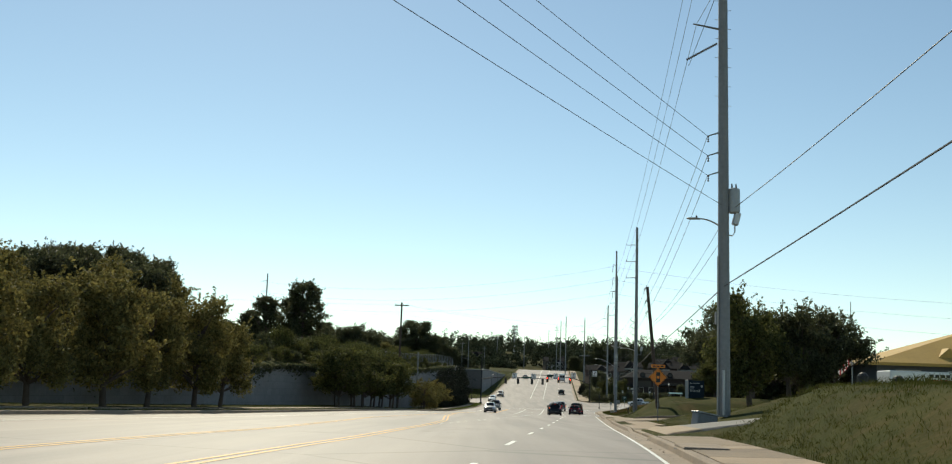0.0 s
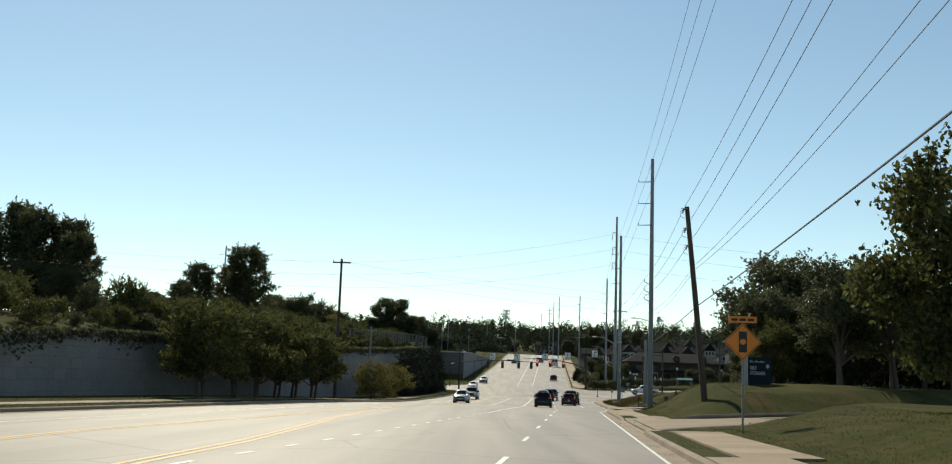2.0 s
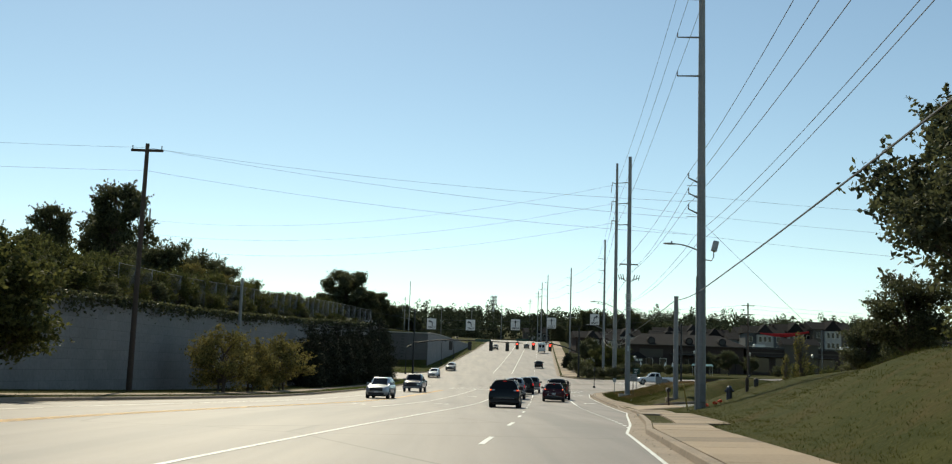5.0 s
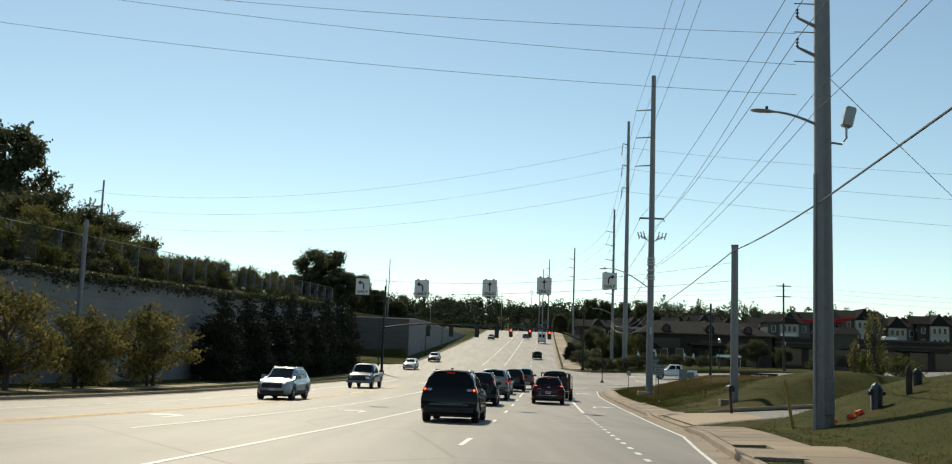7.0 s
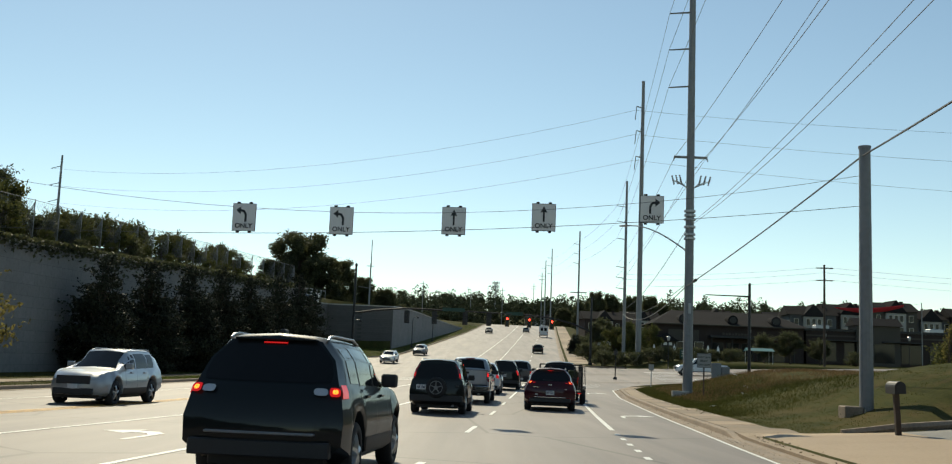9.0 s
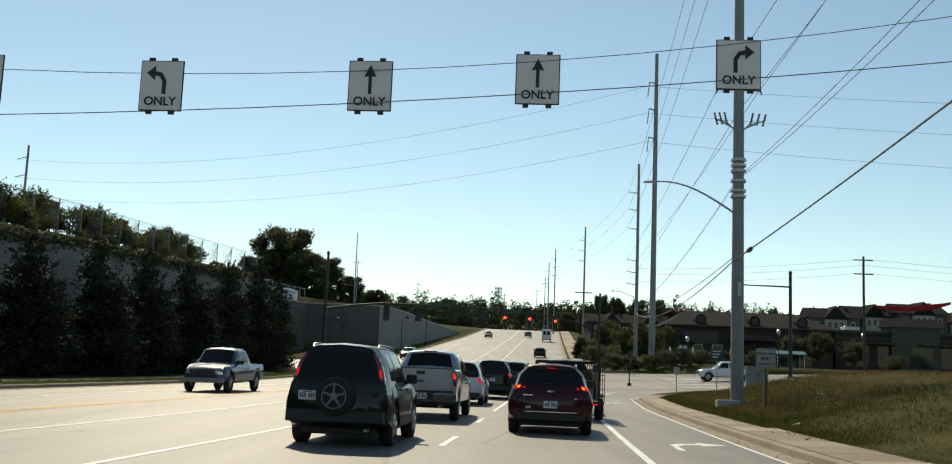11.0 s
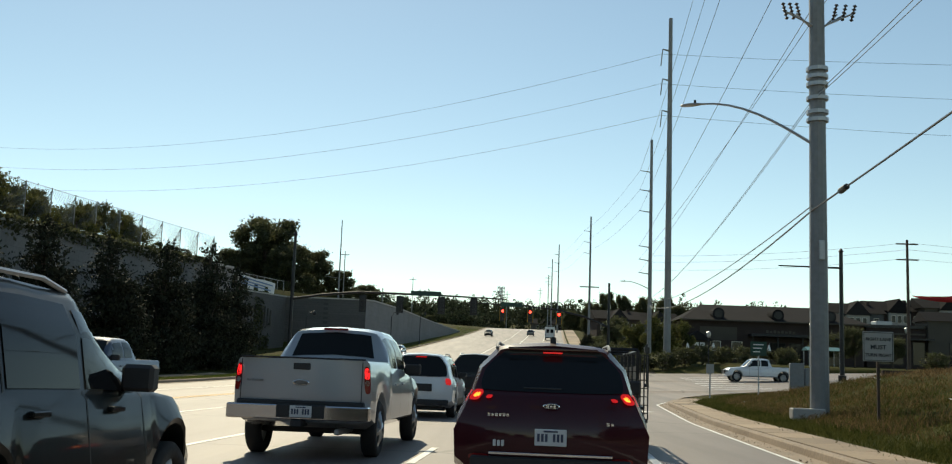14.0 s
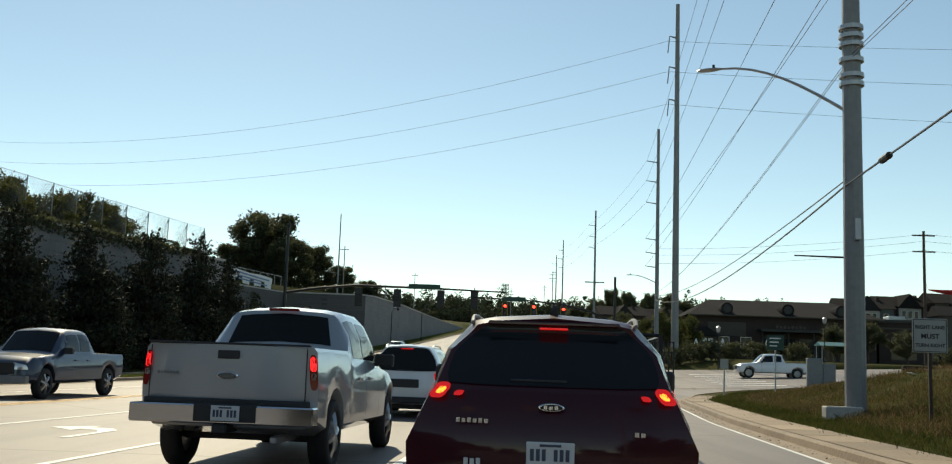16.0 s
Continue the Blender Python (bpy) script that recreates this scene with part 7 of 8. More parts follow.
for y, v, s in ((203, -30.5, 0.15), (212, -31, 0.16), (219, -30.5, 0.14), (224, -31.5, 0.17), (230, -31, 0.15), (188, -31.5, 0.19)):
    plant("pine", gx(y, v), y, s * 1.2, sz=s) if y > 205 else plant("brush", gx(y, v), y, s * 5, sz=s * 5)
for y, v, s in ((186, -33, 0.36), (193, -32, 0.34), (234, -32, 0.4), (240, -33, 0.42), (246, -31, 0.4)):
    plant("broad_c", gx(y, v), y, s)
plant_to("big", -22.3, 336, 1.0, 21.9, 15.4)
for x, y, s, top in ((-14.5, 341, 0.55, 17.0), (-10.5, 346, 0.45, 14.0), (-17, 330, 0.65, 16.5), (-29, 342, 0.55, 13.0), (-25.5, 330, 0.65, 15.5), (-35, 338, 0.5, 10.5), (-6, 352, 0.4, 12)):
    plant_to("big", x, y, s, top, 15.4)
for y, x, key, s in ((352, -8, "broad_b", 0.65), (360, -6, "broad_b", 0.5), (372, -4, "broad_a", 0.4), (386, -2, "broad_b", 0.35), (400, 0, "broad_a", 0.35), (415, 1, "broad_b", 0.35), (430, 2, "broad_a", 0.4)):
    plant(key, x, y, s)
# on the left verge
for y, v, s in ((95.5, -21.9, 1.2), (101, -21.8, 1.25), (106.5, -21.6, 1.3), (112, -21.9, 1.25), (117, -21.8, 1.3), (122, -21.6, 1.3)):
    plant("street", gx(y, v), y, s)
for y, v, s in ((153.2, -21.5, 1.12), (160.6, -21.6, 0.98), (169.8, -21.4, 1.16)):
    plant("gold_bush", gx(y, v), y, s, sz=s * 1.1)
for y, top, r in ((188.5, 2.7, 0.95), (195.5, 3.0, 1.0), (203, 3.5, 1.0), (209.8, 3.9, 0.95), (217.4, 3.9, 1.05), (225.6, 4.7, 1.05), (234.2, 5.6, 1.1), (240.5, 4.6, 0.9)):
    plant_to("holly", gx(y, -23.4), y, r, top, 7.6)
# tall trees behind the houses
for x, top in ((54, 21.5), (60, 25.5), (66, 25.0), (72.5, 24.2), (80, 24.5), (87, 22.5), (96, 21.0), (48, 19.0)):
    plant_to("big", x, 520 + (x * 7) % 13, 0.55, top, 15.4)
# right side groups
for x, y, key, s, top, hh in ((18.4, 60.5, "broad_c", 1.0, 6.1, 7.0), (21.9, 61.0, "broad_b", 0.8, 5.1, 6.8), (24.3, 62.5, "broad_a", 0.75, 5.1, 7.8), (29.0, 100.5, "broad_a", 1.0, 7.8, 7.8), (33.0, 101, "broad_b", 1.2, 7.9, 6.8)):
    plant_to(key, x, y, s, top, hh)
for x, y, key, s in ((28.6, 117, "broad_a", 1.05), (31.8, 124, "broad_a", 1.5), (34.5, 113, "broad_a", 1.15), (27.0, 109.5, "broad_c", 0.75), (38, 108, "broad_a", 1.1), (40, 120, "broad_a", 1.2), (31, 131, "broad_b", 0.7),
                     (48, 200, "thin", 1.0), (46.5, 201, "thin", 0.6), (45, 172, "broad_a", 0.75), (47, 166, "broad_a", 0.8), (53, 214, "brush", 1.3), (57, 215, "brush", 1.1)):
    plant(key, x, y, s)
for k in range(8):
    plant("brush" if k % 3 else "shrub", 27 + k * 2.3, 113 + (k * 5) % 7, rng_p.uniform(1.2, 1.7))
for k in range(9):
    plant("shrub", 31 + k * 2.1, 267.5 + (k % 2) * 0.8, rng_p.uniform(0.75, 1.05))
for x, y, key, s in ((38, 287, "broad_c", 0.8), (35.5, 292, "broad_c", 0.7), (41, 291, "broad_c", 0.75), (30.3, 302, "holly", 0.45), (31.2, 306, "holly", 0.42), (30.8, 285, "shrub", 1.2), (32.5, 283, "shrub", 1.1), (33, 315, "shrub", 1.2), (34, 325, "shrub", 1.2), (38, 335, "broad_b", 0.7), (41, 350, "broad_a", 0.8), (44, 372, "broad_b", 0.8), (46, 392, "broad_a", 0.8), (48, 420, "broad_b", 0.9), (50, 445, "broad_a", 1.0),
                     (52, 281, "shrub", 0.9), (56, 280, "broad_b", 0.6), (60, 281, "broad_a", 0.6), (64, 280, "broad_b", 0.55), (48, 279, "shrub", 0.8), (70, 282, "shrub", 1.0), (85, 283, "brush", 1.2)):
    plant(key, x, y, s)
for p_ in PROTO.values():
    for c in p_.children:
        bpy.data.objects.remove(c)
    bpy.data.objects.remove(p_)

# distant woods
rng = np.random.default_rng(5)


def crown_cloud(x, y, h, rr, n):
    """Leaf clumps of one far tree: a dome of lobes."""
    z = on_ground(x, y)
    c = np.stack([rng.uniform(-0.6, 0.6, 5) * rr, rng.uniform(-0.6, 0.6, 5) * rr, h * rng.uniform(0.1, 0.75, 5)], 1)
    d = rng.normal(size=(n, 3))
    d /= np.linalg.norm(d, axis=1)[:, None]
    k = rng.integers(0, 5, n)
    return np.array([x, y, z]) + c[k] + d * np.array([rr * 0.6, rr * 0.6, h * 0.22]) * rng.uniform(0.75, 1.0, size=(n, 1))


pts = []
for k in range(2300):
    y = 560 + 760 * rng.uniform() ** 0.8
    x = rng.uniform(-0.42, 0.62) * y + 20
    if abs(x - ref(y) + 8) < 22 and y < 640:
        continue
    grove = noise.noise(Vector((x * 0.02, y * 0.02, 2.0)))
    if grove < -0.3:
        continue
    pts.append(crown_cloud(x, y, (13 + 12 * max(0.0, grove + 0.2)) * rng.uniform(0.75, 1.3) * (0.6 if x < ref(y) - 20 and y < 800 else 1.0), rng.uniform(3.4, 5.4), 420 if y < 760 else 200))
tagged(new("far_woods", leaf_mesh("far_woods", np.concatenate(pts), 0.7, rng, M["leaf_far"], aspect=0.8)), "wooded hills with rounded crowns along the skyline", "woods", kind="stuff")
pts = []
for k in range(420):
    y = 470 + 200 * rng.uniform()
    pts.append(crown_cloud(rng.uniform(-160, 0) + ref(y) - 26, y, rng.uniform(3.5, 6.5), rng.uniform(2.4, 3.6), 240))
for k in range(90):
    pts.append(crown_cloud(rng.uniform(-150, -42), rng.uniform(265, 460), rng.uniform(3.5, 6.5), rng.uniform(2.2, 3.4), 320))
tagged(new("hillside_woods", leaf_mesh("hillside_woods", np.concatenate(pts), 0.42, rng, M["leaf_far"], aspect=0.8)), "green trees covering the hillside", "woods", kind="stuff")


# grass and weeds
def blades(name, spots, hmin, hmax, mat, label):
    n = len(spots)
    p = np.array(spots)
    a = rng.uniform(0, math.tau, n)
    h = rng.uniform(hmin, hmax, n)
    w = 0.0025 + 0.006 * rng.uniform(size=n)
    lean = rng.normal(size=(n, 2)) * 0.5 * h[:, None]
    side = np.stack([np.cos(a), np.sin(a), 0 * a], 1) * w[:, None]
    mid = p + np.stack([lean[:, 0] * 0.4, lean[:, 1] * 0.4, h * 0.6], 1)
    tip = p + np.stack([lean[:, 0], lean[:, 1], h], 1)
    v = np.stack([p - side, p + side, mid + side * 0.7, tip, mid - side * 0.7], 1).reshape(-1, 3)
    f = (np.arange(n)[:, None] * 5 + np.arange(5)[None]).tolist()
    me = bpy.data.meshes.new(name)
    me.from_pydata(v.tolist(), [], f)
    me.materials.append(M[mat])
    return tagged(new(name, me), label, "grass", kind="stuff")


def scatter(n, y0, y1, s0, s1, clump=0.0, tuft=8, spread=0.09):
    """Blade roots in tufts beside the kerb."""
    out = []
    while len(out) < n // tuft:
        y, s = rng.uniform(y0, y1), s0 + (s1 - s0) * rng.uniform() ** 1.4
        if drive_at(y, s) > 0.25:
            continue
        if clump and noise.noise(Vector((y * 0.45, s * 0.6, 3.0))) < clump - 0.25:
            continue
        v = right_kerb(y) + s
        out.append((gx(y, v), y, ground_z(y, v) - 0.02))
    p = np.repeat(np.array(out), tuft, 0)
    p[:, :2] += rng.normal(size=(len(p), 2)) * spread
    return p


blades("lawn_grass", scatter(30000, 4, 200, 1.95, 3.4), 0.02, 0.07, "blade", "mown green and straw grass on the bank")
blades("lawn_grass", scatter(80000, 38, 172, 2.0, 9, 0, 12, 0.22), 0.02, 0.06, "blade", "short mown grass on the banks")
blades("verge_grass", scatter(90000, 168, 226, 1.5, 8, 0, 10, 0.3), 0.04, 0.17, "blade", "uneven green verge grass")
blades("tall_weeds", scatter(80000, 180, 228, 3.2, 14, 0.12, 10, 0.38), 0.05, 0.2, "weed", "tall dry straw-coloured weeds on the bank")
blades("green_weeds", scatter(40000, 176, 226, 1.7, 7, 0.22, 8, 0.2), 0.05, 0.18, "blade", "ragged green weeds on the bank")
blades("bank_grass", scatter(30000, 4, 34, 2.2, 12, 0.0, 10, 0.14), 0.04, 0.12, "blade", "short green grass on the bank")
blades("bank_weeds", scatter(9000, 5, 26, 6.5, 14, 0.2), 0.12, 0.35, "blade", "rough green weeds on the bank")
lf = []
for k in range(4000):
    y = rng.uniform(-6, 236)
    s = rng.uniform(0.2, 1.5) if rng.uniform() < 0.5 else rng.uniform(3.3, 6.8)
    v = left_kerb(y) - s
    lf.append((gx(y, v), y, ground_z(y, v) - 0.02))
lf = np.repeat(np.array(lf), 7, 0) + np.append(rng.normal(size=(28000, 2)) * 0.2, np.zeros((28000, 1)), 1)
blades("verge_grass", lf, 0.06, 0.16, "blade", "green verge grass below the wall")

lv = []
for k in range(2600):
    y = rng.uniform(178, 243)
    v = left_kerb(y) - rng.uniform(0.22, 1.6)
    lv.append((gx(y, v), y, ground_z(y, v) - 0.02))
lv = np.repeat(np.array(lv), 8, 0)
lv[:, :2] += rng.normal(size=(len(lv), 2)) * 0.15
blades("verge_grass", lv, 0.06, 0.16, "lush", "bright green grass strip behind the kerb")

hv = []
for k in range(5000):
    y = 266 + 190 * rng.uniform() ** 1.3
    v = left_kerb(y) - 0.15 - rng.uniform(0, 1) * 6.5
    hv.append((gx(y, v), y, ground_z(y, v) - 0.02))
hv = np.repeat(np.array(hv), 8, 0)
hv[:, :2] += rng.normal(size=(len(hv), 2)) * 0.3
blades("verge_grass", hv, 0.08, 0.24, "lush", "bright green grass beside the climbing road")

# creeper hanging on the wall
pts = []
for k in range(16000):
    y = rng.uniform(40, 240)
    dens = 0.35 + 0.65 * noise.noise(Vector((y * 0.12, 0, 7.0)))
    drop = abs(rng.normal()) * (0.22 + 0.5 * max(0, dens))
    pts.append((gx(y, -25.5) + rng.uniform(0.02, 0.25), y, wall_top(y) + 0.35 - min(drop, 7.0)))
tagged(new("wall_creeper", leaf_mesh("wall_creeper", np.array(pts), 0.13, rng, M["leaf_dark"])), "dark creeper hanging over a retaining wall", "creeper", kind="stuff")
pts = []
for k in range(9000):
    f = rng.uniform()
    x, y = (-30 + 24 * f, 263.0) if f < 0.7 else (gx(265 + 60 * (f - 0.7), -32.6), 265 + 60 * (f - 0.7))
    pts.append((x + rng.uniform(0.0, 0.3), y - rng.uniform(0.1, 0.4), rng.uniform(-3, 4.3 if noise.noise(Vector((x * 0.3, y * 0.3, 1.0))) > -0.1 else 0.0)))
tagged(new("corner_creeper", leaf_mesh("corner_creeper", np.array(pts), 0.2, rng, M["leaf_dark"])), "dark creeper on the corner wall", "creeper", kind="stuff")

# grit and dead leaves along the kerb and pavement
bits = []
for k in range(5200):
    y = rng.uniform(150, 216) if k % 3 else rng.uniform(10, 150)
    s = abs(rng.normal()) * 0.22 + (0.18 if k % 2 else 1.0) if rng.uniform() < 0.8 else rng.uniform(-0.45, 1.7)
    if k % 5 == 0:
        s = -rng.uniform(0.02, 0.4)
    v = right_kerb(y) + s
    bits.append((gx(y, v), y, (ground_z(y, v) if s > 0 else street_z(y, v)) + 0.012))
tagged(new("kerb_litter", leaf_mesh("kerb_litter", np.array(bits), 0.022, rng, M["litter"], flat=0.85, aspect=0.6)), "dry leaves and grit along the kerb", "litter", kind="stuff")

# worn bare earth on the bank
verts = [(38.0, 173.0, on_ground(38.0, 173.0) + 0.04)]
rings = 6
for i in range(1, rings + 1):
    for k in range(40):
        a = k * math.tau / 40
        q = i / rings * (1 + 0.35 * noise.noise(Vector((math.cos(a) * 1.7, math.sin(a) * 1.7, 4.0))) * 1.6)
        x, y = 38.0 + 5.5 * q * math.cos(a), 173.0 + 8.0 * q * math.sin(a)
        verts.append((x, y, on_ground(x, y) + 0.05))
faces = [(0, 1 + k, 1 + (k + 1) % 40) for k in range(40)]
for i in range(rings - 1):
    for k in range(40):
        a, b = 1 + i * 40 + k, 1 + i * 40 + (k + 1) % 40
        faces.append((a, b, b + 40, a + 40))
tagged(new("bare_earth", mesh_of("bare_earth", verts, faces, M["dirt"], True)), "worn bare tan earth in the grass", "ground", kind="structure")

# paper litter in the grass
for k, (y, s) in enumerate(((187, 6.2), (193, 4.1), (199, 7.5), (181, 5.0), (206, 3.4), (176, 2.6))):
    v = right_kerb(y) + s
    bm = bmesh.new()
    bmesh.ops.create_grid(bm, x_segments=4, y_segments=3, size=0.13)
    for w in bm.verts:
        w.co.z += 0.05 * noise.noise(w.co * 14 + Vector((k * 3.1, 0, 0)))
    bmesh.ops.solidify(bm, geom=bm.faces[:], thickness=0.004)
    me = bpy.data.meshes.new("paper_scrap")
    bm.to_mesh(me)
    bm.free()
    me.materials.append(M["canvas"])
    ob = tagged(new("paper_scrap", me), "crumpled white paper scrap in the grass", "litter", "paper scraps")
    ob.matrix_world = pose(gx(y, v), y, ground_z(y, v) + 0.07, 14, 0, 50 * k)

# ---- fence, banner and buildings ----
fence = thing("chain_fence", "grey chain-link fence along the top of a wall", "fence")
fy = list(np.arange(150, 246.1, 3.0))
fpt = [(gx(y, v), y, ground_z(y, v)) for y, v in ((y, float(np.interp(y, [225, 246], [-28.0, -26.0]))) for y in fy)]
for x, y, z in fpt:
    part("post", tube([(x, y, z - 0.4), (x, y, z + 2.35)], 0.032, 6), M["steel"], fence)
part("top_rail", tube([(x, y, z + 2.3) for x, y, z in fpt], 0.018, 5), M["steel"], fence)
bm = bmesh.new()
for (x0, y0, z0), (x1, y1, z1) in zip(fpt, fpt[1:]):
    for k in range(12):
        f0, f1 = k / 12, min(1.0, (k + 9) / 12)
        a0, b0 = Vector((x0, y0, z0)).lerp(Vector((x1, y1, z1)), f0), Vector((x0, y0, z0)).lerp(Vector((x1, y1, z1)), f1)
        tube([a0 + Vector((0, 0, 0.05)), b0 + Vector((0, 0, 2.25))], 0.007, 3, bm, False)
        tube([a0 + Vector((0, 0, 2.25)), b0 + Vector((0, 0, 0.05))], 0.007, 3, bm, False)
part("wire_mesh", bm, M["mesh_wire"], fence, "woven wire mesh")

bfence = thing("chain_fence", "grey chain-link fence above the corner wall", "fence")
bp = [(-34, 264.2, 4.3), (-27, 264.2, 4.35), (-20, 264.3, 4.4)] + [(gx(y, -33.4), y, 4.4 + 0.03 * (y - 264)) for y in (265, 268, 271, 274, 277, 280, 283, 286, 289, 292)]
for x, y, z in bp:
    part("post", tube([(x, y, z - 0.3), (x, y, z + 2.2)], 0.04, 6), M["galv"], bfence)
part("top_rail", tube([(x, y, z + 2.15) for x, y, z in bp], 0.025, 5), M["galv"], bfence)
banner = thing("banner", "white vinyl banner with faded blue print on a fence", "banner")
v0, v1 = Vector((gx(271, -33.2), 271, 0)), Vector((gx(287, -33.2), 287, 0))
verts = []
for k in range(13):
    p_ = v0.lerp(v1, k / 12) + Vector((0.12 + 0.05 * math.sin(k * 1.9), 0, 0))
    for j in range(4):
        verts.append((p_.x, p_.y, 5.15 + 0.45 * j + 0.05 * math.sin(k * 0.9) + 0.02 * k))
part("sheet", mesh_of("sheet", verts, [(4 * i + j, 4 * i + 4 + j, 4 * i + 5 + j, 4 * i + 1 + j) for i in range(12) for j in range(3)], M["canvas"], True), M["canvas"], banner)
for j, (f0, f1, z) in enumerate(((0.08, 0.9, 6.2), (0.15, 0.7, 5.85), (0.1, 0.85, 5.55))):
    a, b = v0.lerp(v1, f0), v0.lerp(v1, f1)
    part("text_bar", mesh_of("text_bar", [(a.x + 0.2, a.y, z), (b.x + 0.2, b.y, z), (b.x + 0.2, b.y, z + 0.16), (a.x + 0.2, a.y, z + 0.16)], [(0, 1, 2, 3)], M["banner_ink"]), M["banner_ink"], banner)
sgn = thing("wall_relief", "row of raised weathered ribs on a dark corner wall", "wall relief")
for k in range(15):
    y = 266.2 + k * 1.3
    part("rib", new_box(0.05, 0.22, -0.28, 0.28, 0.0, 2.3 - 0.2 * (k % 3), 0.03), M["wall_dark"], sgn, at=pose(gx(y, -32.8), y, 1.3, 0, 0, -4))


def gable_roof(x0, x1, y0, y1, z, h, over=0.5, along="x"):
    bm = bmesh.new()
    if along == "x":
        ym = (y0 + y1) / 2
        pts = [(x0 - over, y0 - over, z), (x1 + over, y0 - over, z), (x1 + over, y1 + over, z), (x0 - over, y1 + over, z), (x0 - over, ym, z + h), (x1 + over, ym, z + h)]
        faces = [(0, 1, 5, 4), (2, 3, 4, 5), (1, 2, 5), (3, 0, 4), (0, 3, 2, 1)]
    else:
        xm = (x0 + x1) / 2
        pts = [(x0 - over, y0 - over, z), (x1 + over, y0 - over, z), (x1 + over, y1 + over, z), (x0 - over, y1 + over, z), (xm, y0 - over, z + h), (xm, y1 + over, z + h)]
        faces = [(1, 2, 5, 4), (3, 0, 4, 5), (0, 1, 4), (2, 3, 5), (0, 3, 2, 1)]
    vs = [bm.verts.new(p_) for p_ in pts]
    for f in faces:
        bm.faces.new([vs[i] for i in f])
    return bm


def hip_roof(x0, x1, y0, y1, z, h, inset, over=0.7):
    bm = bmesh.new()
    ym = (y0 + y1) / 2
    pts = [(x0 - over, y0 - over, z), (x1 + over, y0 - over, z), (x1 + over, y1 + over, z), (x0 - over, y1 + over, z), (x0 + inset, ym, z + h), (x1 - inset, ym, z + h)]
    vs = [bm.verts.new(p_) for p_ in pts]
    for f in [(0, 1, 5, 4), (2, 3, 4, 5), (1, 2, 5), (3, 0, 4), (0, 3, 2, 1)]:
        bm.faces.new([vs[i] for i in f])
    return bm


def window(parent, x, y, z, w, h, frame_mat="cream"):
    win = part("window", new_box(x - w / 2 - 0.08, x + w / 2 + 0.08, y - 0.07, y - 0.004, z - 0.08, z + h + 0.08), M[frame_mat], parent)
    part("pane", new_box(x - w / 2, x + w / 2, y - 0.09, y - 0.073, z, z + h), M["window"], win)


# restaurant with a long hipped roof
rs = thing("restaurant", "dark brown brick restaurant with long hipped shingle roof", "building", at=pose(43.5, 299, -1.3, 0, 0, -2))
part("wall", new_box(0, 24, 0, 16, -0.5, 6.1), M["brick"], rs)
part("roof", hip_roof(0, 24, 0, 16, 6.1, 2.6, 3.5), M["shingle"], rs)
part("fascia", new_box(-0.75, 24.75, -0.78, -0.72, 5.95, 6.12), M["stucco"], rs, "dull eaves board")
for k, x in enumerate((4.5, 12.5, 19.5)):
    d = part("dormer", tube([(x, -0.2, 7.0), (x, 3.0, 7.0)], 0.8, 16), M["shingle"], rs, "round vent dormer")
    part("vent", tube([(x, -0.24, 7.0), (x, -0.21, 7.0)], 0.55, 16), M["black_metal"], d)
for x in (1.5, 3.6, 6.5):
    window(rs, x + 0.5, 0, 1.0, 1.3, 2.2)
part("stucco_panel", new_box(2.0, 7.0, -0.05, -0.003, 3.4, 5.2), M["stucco"], rs)
part("canopy", new_box(8.5, 22.5, -2.2, 0.0, 4.0, 4.35, 0.03), M["black_metal"], rs, "dark flat canopy")
for k in range(8):
    part("letter_bar", new_box(10.4 + k * 0.5, 10.72 + k * 0.5, -2.28, -2.2, 4.45, 4.85 - 0.1 * (k % 2)), M["stucco"], rs)
for x in (10, 12.5, 15, 17.5, 20):
    window(rs, x, 0, 0.4, 1.9, 2.8, "black_metal")
for k in range(5):
    part("awning_post", tube([(8.7 + 3.3 * k, -2.1, 0), (8.7 + 3.3 * k, -2.1, 4.0)], 0.09, 6), M["black_metal"], rs)
part("side_gable", gable_roof(-0.4, 3.2, -1.6, 2.0, 3.2, 1.3, 0.3, "y"), M["shingle"], rs)
part("side_porch", new_box(-0.2, 3.0, -1.4, 0, -0.3, 3.2), M["stucco"], rs)
for k in range(3):
    part("letter_bar", new_box(0.2 + 0.8 * k, 0.8 + 0.8 * k, -1.46, -1.4, 2.5, 2.95), M["sign_white"], rs)

# long flat-roofed shops
sp = thing("shop_row", "long dark flat-roofed shop building with parapet", "building", at=pose(68.5, 300, -0.9, 0, 0, -3))
part("wall", new_box(0, 62, 0, 18, -1, 5.5), M["brick"], sp)
part("parapet", new_box(-0.3, 62.3, -0.3, 18.3, 5.5, 5.9), M["black_metal"], sp)
part("band", new_box(-0.1, 62.1, -0.12, -0.004, 4.6, 4.85), M["stucco"], sp, "pale string course")
part("tower", new_box(8, 15, -0.8, 4, -1, 6.6), M["stucco"], sp)
part("tower_roof", gable_roof(8, 15, -0.8, 4, 6.6, 1.4, 0.4), M["shingle"], sp)
for k in range(13):
    window(sp, 3.2 + k * 4.6, -0.81 if 8 < 3.2 + k * 4.6 < 15 else 0, 0.6, 3.2, 3.0, "black_metal")
for k in range(6):
    part("awning", new_box(2 + k * 10, 8.5 + k * 10, -1.6, 0, 3.9, 4.1), M["black_metal"], sp)
for x in (3, 22, 40):
    part("roof_unit", new_box(x, x + 2.2, 5, 7.5, 5.5, 6.7, 0.05), M["galv"], sp)

